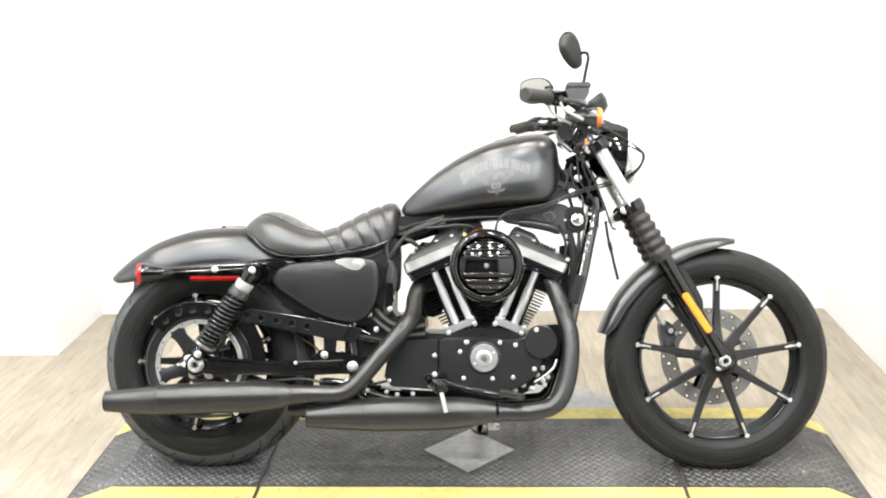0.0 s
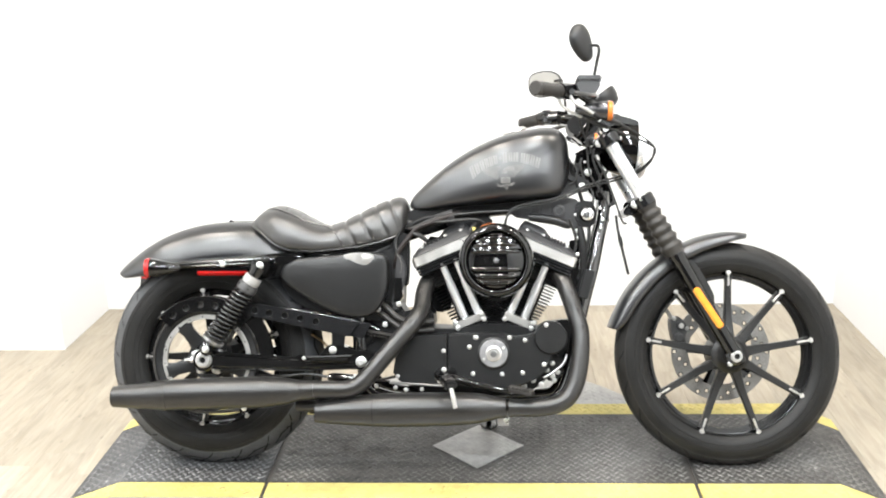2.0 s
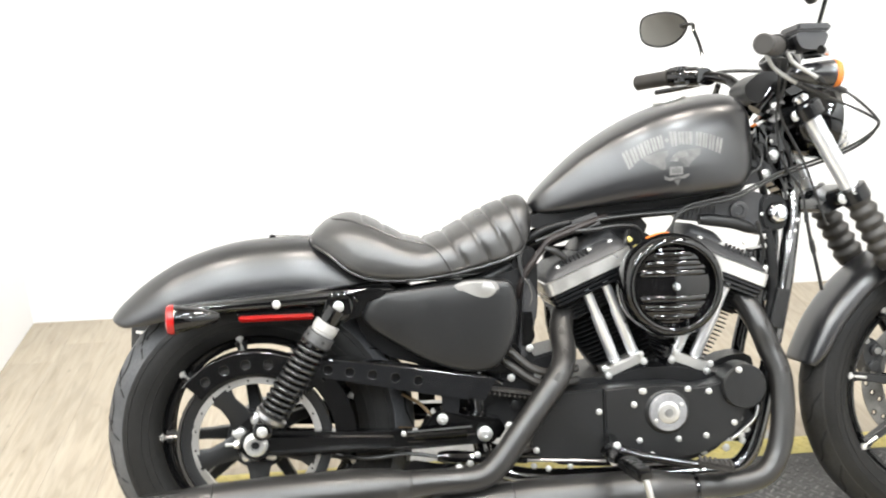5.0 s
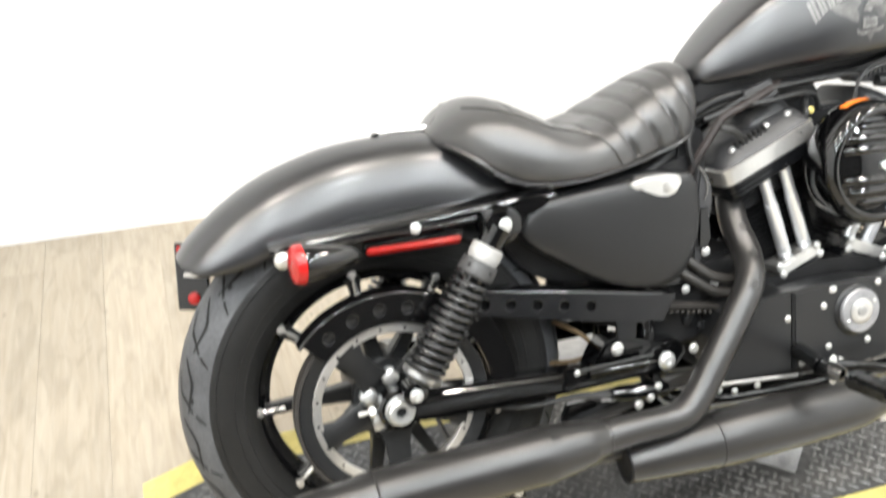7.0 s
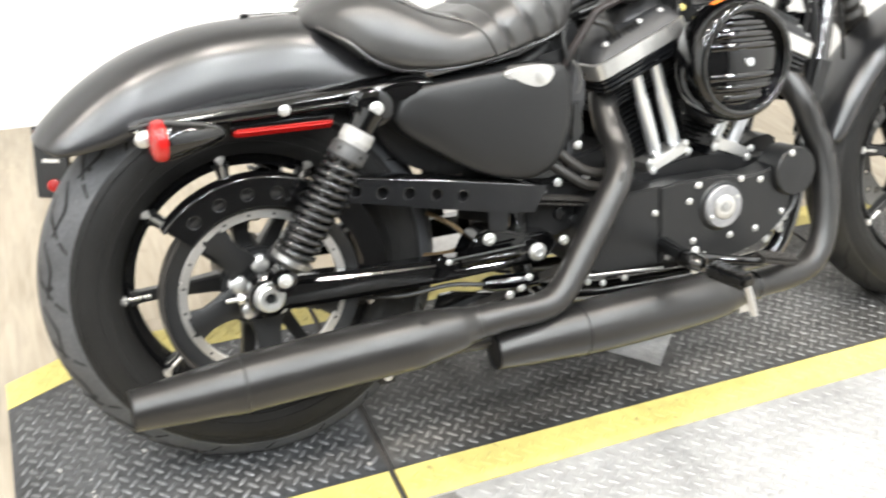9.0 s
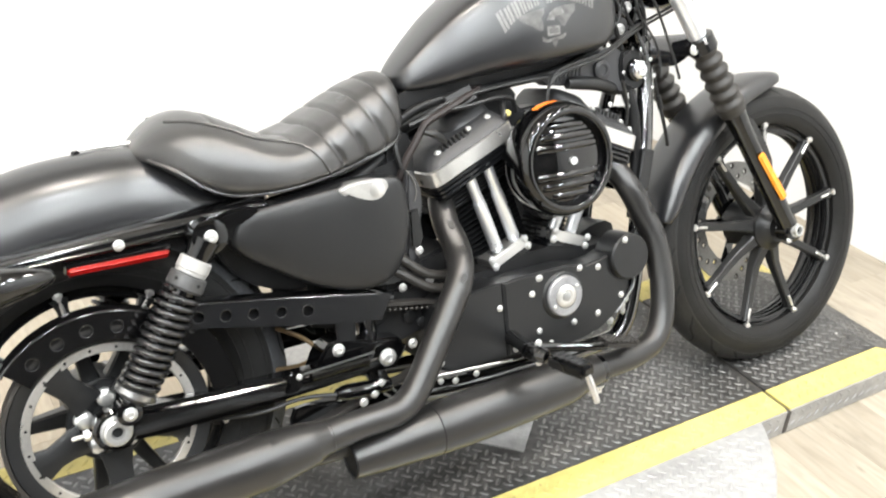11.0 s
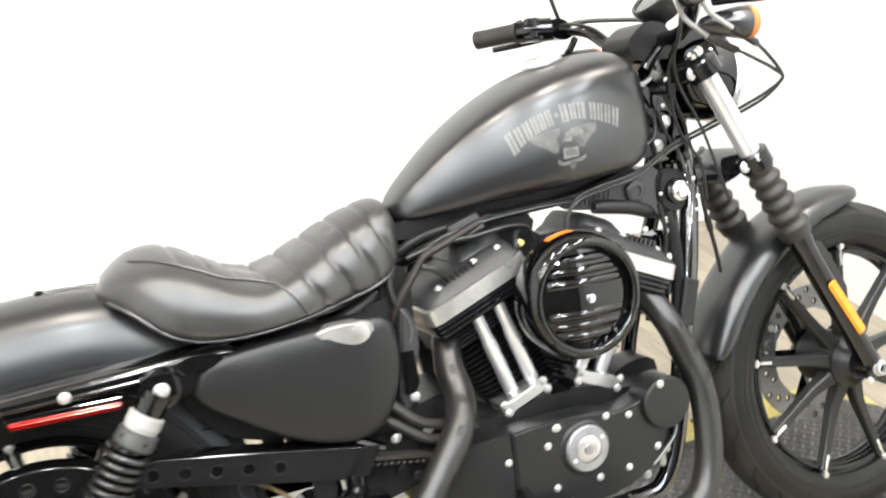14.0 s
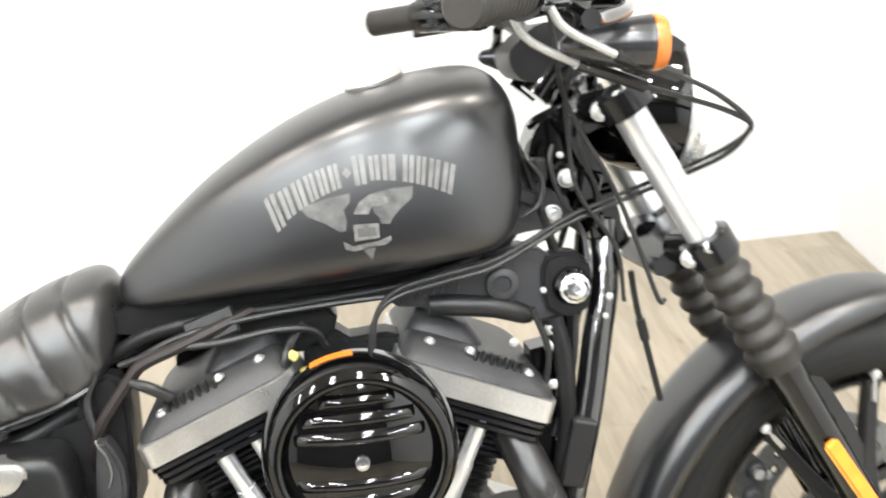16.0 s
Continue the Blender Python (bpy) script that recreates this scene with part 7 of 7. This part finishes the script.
for pts in ([(0.505, -0.095, 0.478), (0.523, -0.11, 0.470), (0.562, -0.12, 0.438), (0.61, -0.115, 0.425), (0.66, -0.10, 0.43)], [(0.50, -0.095, 0.455), (0.519, -0.11, 0.444), (0.569, -0.12, 0.41), (0.615, -0.115, 0.402), (0.66, -0.10, 0.405)]):
    cable(pts, 0.0085, SOFTRUBBER, "oil_hose", label="black rubber oil hose")
ob = bp("voltage_regulator", plate(B(), [(0.548, 0.553), (0.567, 0.553), (0.572, 0.50), (0.560, 0.478), (0.545, 0.485)], -0.085, -0.112, bevel=0.004), GLOSS, label="black box behind the rear cylinder")
for k, (x, z) in enumerate(((0.50, 0.462), (0.56, 0.478), (0.575, 0.42), (0.52, 0.418))):
    bolt(x, -0.11, z, 0.9, ob)
bp("engine_mount", plate(B(), smooth_outline([(0.50, 0.43), (0.55, 0.445), (0.60, 0.425), (0.60, 0.395), (0.55, 0.385), (0.50, 0.395)], 3), -0.06, -0.09, bevel=0.004), CASTING, frame_tube)
bp("lower_belt_shield", plate(B(), smooth_outline([(0.285, 0.205), (0.296, 0.252), (0.352, 0.246), (0.455, 0.228), (0.475, 0.200), (0.470, 0.160), (0.300, 0.160)], 2), -0.095, -0.108, bevel=0.003), CASTBLACK, frame_tube, "gloss black lower belt shield")
bp("plate_over_belt", plate(B(), [(0.465, 0.415), (0.56, 0.41), (0.56, 0.33), (0.50, 0.315), (0.44, 0.33), (0.43, 0.385)], -0.075, -0.098, bevel=0.003), CASTING, frame_tube, "black casting behind the belt")
for x, z, k in ((0.53, 0.36, 1.0), (0.555, 0.345, 0.8), (0.47, 0.375, 1.2)):
    bp("boss", lathe(B(), [(0.012 * k, 0), (0.012 * k, 0.006), (0.008 * k, 0.008), (0.0, 0.008)], at=(x, -0.098, z), seg=16), CASTING, frame_tube)

# ---- foot peg, brake pedal and rod ----
peg_mount = bp("footpeg", tube(B(), [(0.715, -0.14, 0.285, 0.016), (0.705, -0.19, 0.288, 0.014), (0.69, -0.235, 0.292, 0.015), (0.684, -0.25, 0.292, 0.015)], seg=16), GLOSS, label="folding foot peg with black rubber pad")
bp("peg_clevis", tube(B(), [(0.684, -0.248, 0.292, 0.014), (0.690, -0.268, 0.290, 0.0155), (0.696, -0.285, 0.288, 0.012)], seg=14), CASTBLACK, peg_mount, "gloss black clevis")
m = Matrix.Translation((0.715, -0.326, 0.279)) @ Matrix.Rotation(radians(15), 4, "Z") @ Matrix.Rotation(radians(6), 4, "X")
m_peg = m.copy()
bp("peg_pad", box(B(), (0.036, 0.080, 0.026), m, 0.007, 4), RIMBLACK, peg_mount, "black rubber pad")
bp("peg_feeler", tube(B(), [(0.724, -0.357, 0.272, 0.0055), (0.730, -0.361, 0.248, 0.0062), (0.737, -0.364, 0.217, 0.0056)], seg=10), ALLOY, peg_mount, "bright peg feeler")
bolt(0.69, -0.268, 0.277, 0.9, peg_mount)
bolt(0.70, -0.255, 0.305, 0.8, peg_mount)
pedal = bp("brake_pedal", tube(B(), [(0.72, -0.165, 0.274, 0.012), (0.745, -0.175, 0.266, 0.0105), (0.79, -0.185, 0.256, 0.0095), (0.845, -0.20, 0.247, 0.009), (0.885, -0.208, 0.242, 0.0095)], seg=12), GLOSS, label="gloss black brake pedal")
m = Matrix.Translation((0.910, -0.214, 0.243)) @ Matrix.Rotation(radians(-14), 4, "Z") @ Matrix.Rotation(radians(10), 4, "Y")
pad = bp("pedal_pad", box(B(), (0.070, 0.040, 0.012), m, 0.004, 2), SOFTRUBBER, pedal, "black ribbed pedal pad")
for i in range(7):
    for j in range(4):
        bp("pad_stud", box(B(), (0.0065, 0.0065, 0.006), m @ Matrix.Translation((-0.03 + 0.01 * i, -0.0165 + 0.011 * j, 0.007)), 0.0015, 1), SOFTRUBBER, pedal)
rod = bp("brake_rod", tube(B(), [(0.50, -0.155, 0.259), (0.60, -0.16, 0.2545), (0.70, -0.165, 0.249)], 0.0030, 10), STEEL, label="steel brake linkage rod")
bp("rod_end", tube(B(), [(0.50, -0.155, 0.259), (0.54, -0.157, 0.2575)], 0.0055, 10), GLOSS, rod)
for x, z in ((0.555, 0.243), (0.585, 0.236), (0.63, 0.238), (0.50, 0.247)):
    bolt(x, -0.15, z, 0.7, rod)
bp("rear_master_cylinder", tube(B(), [(0.46, -0.14, 0.262, 0.012), (0.43, -0.14, 0.264, 0.014), (0.38, -0.138, 0.268, 0.014), (0.36, -0.138, 0.27, 0.009)], seg=16), GLOSS, label="black rear brake cylinder")
cable([(0.36, -0.138, 0.27), (0.30, -0.13, 0.277), (0.22, -0.12, 0.27), (0.12, -0.05, 0.262)], 0.004, CABLE, "brake_line", label="black rear brake line")
bp("toe_linkage", tube(B(), [(0.975, -0.13, 0.27), (1.0, -0.125, 0.285), (1.03, -0.12, 0.31), (1.04, -0.115, 0.335)], 0.0038, 8), STEEL, label="small steel linkage by the front pipe")
bp("horn_bracket", plate(B(), smooth_outline([(0.99, 0.335), (1.02, 0.33), (1.03, 0.29), (1.01, 0.26), (0.98, 0.27)], 3), -0.095, -0.115, bevel=0.003), CASTING, label="black bracket ahead of the crankcase")
for x, z in ((1.0, 0.31), (1.015, 0.285), (1.005, 0.262), (0.985, 0.29)):
    bolt(x, -0.115, z, 0.8, frame_tube)

# ---- the side stand, on the far side ----
foot = STAND.inverted() @ Vector((0.815, 0.205, 0.006))
stand = bp("side_stand", tube(B(), [(0.80, 0.10, 0.20, 0.014), tuple((Vector((0.80, 0.10, 0.20)) + foot) / 2) + (0.012,), tuple(foot + UP * 0.012) + (0.010,)], seg=14), GLOSS, label="gloss black side stand leg")
bm = lathe(B(), [(0.024, 0.0), (0.026, 0.003), (0.024, 0.008), (0.012, 0.012)], at=STAND.inverted() @ Vector((0.815, 0.205, 0.0025)), way=UP, seg=24)
bp("stand_foot", bm, GLOSS, stand)

# brass-coloured line inside the swing arm, and cover fasteners
cable([(0.295, -0.06, 0.386), (0.331, -0.075, 0.366), (0.352, -0.085, 0.343), (0.347, -0.08, 0.323), (0.321, -0.07, 0.313), (0.28, -0.06, 0.314)], 0.004, BRASS, "brake_pipe", label="brass rear brake pipe")
bp("harness_box", plate(B(), smooth_outline([(0.556, 0.62), (0.575, 0.60), (0.580, 0.56), (0.566, 0.50), (0.556, 0.462), (0.538, 0.462), (0.545, 0.53)], 2), -0.08, -0.105, bevel=0.004), SHELLGREY, frame_tube, "dark grey harness box")
bp("rear_engine_casting", plate(B(), smooth_outline([(0.50, 0.478), (0.55, 0.492), (0.575, 0.455), (0.64, 0.47), (0.66, 0.42), (0.60, 0.37), (0.50, 0.38), (0.47, 0.43)], 2), 0.05, -0.085, bevel=0.006), CASTING, frame_tube, "black gearbox casting")
for k in range(5):
    bp("pad_rib", box(B(), (0.030, 0.005, 0.002), m_peg @ Matrix.Translation((0, -0.026 + 0.013 * k, 0.0130)), 0.0008, 1), RIMBLACK, peg_mount)
cable([(0.5555, -0.104, 0.622), (0.5569, -0.107, 0.6168), (0.5643, -0.108, 0.6052), (0.5681, -0.108, 0.5877), (0.5673, -0.108, 0.5778), (0.5627, -0.106, 0.5654)], 0.0011, PALEWIRE, "wire", label="thin pale wire beside the side cover")
for pts in ([(1.06, -0.066, 0.885), (1.075, -0.07, 0.862), (1.07, -0.072, 0.835), (1.05, -0.07, 0.82)], [(1.125, -0.066, 0.925), (1.12, -0.07, 0.90), (1.128, -0.072, 0.872), (1.14, -0.07, 0.84), (1.136, -0.07, 0.80)], [(1.09, -0.066, 0.90), (1.085, -0.07, 0.88), (1.095, -0.072, 0.84), (1.118, -0.075, 0.80), (1.12, -0.09, 0.765)]):
    cable(pts, 0.0032, CABLE, "wire", label="thin black wire at the steering head")
for x, y, z, k in ((1.098, -0.066, 0.888, 0.45), (1.122, -0.082, 0.776, 0.5), (1.068, -0.082, 0.735, 0.4)):
    bolt(x, y, z, k, frame_tube)

# ---- the floor, plank by plank ----
floor = tagged(part("floor", box(B(), (ROOM_X1 - ROOM_X0 + 0.24, BACK_Y - ROOM_Y0 + 0.24, 0.1), Matrix.Translation(((ROOM_X0 + ROOM_X1) / 2, (BACK_Y + ROOM_Y0) / 2, FLOOR_Z - 0.0535))), SEAM, label="pale oak vinyl plank floor", smooth=0), category="floor", kind="structure")
PLANK_W, PLANK_L = 0.152, 1.22
rng = random.Random(4)
plank_mesh = {}
x = ROOM_X0
while x < ROOM_X1 - 0.001:
    w = min(PLANK_W, ROOM_X1 - x)
    y = ROOM_Y0 - rng.random() * PLANK_L
    while y < BACK_Y - 0.001:
        a, b = max(y, ROOM_Y0), min(y + PLANK_L, BACK_Y)
        if b - a > 0.02:
            key = (round(w, 3), round(b - a, 3))
            if key not in plank_mesh:
                bm = box(B(), (w - 0.0006, b - a - 0.0006, 0.0034))
                plank_mesh[key] = finish("plank", bm, OAK, 0)
            o = new("plank", plank_mesh[key])
            o.location = (x + w / 2, (a + b) / 2, FLOOR_Z - 0.0017)
            o.parent = floor
        y += PLANK_L
    x += PLANK_W
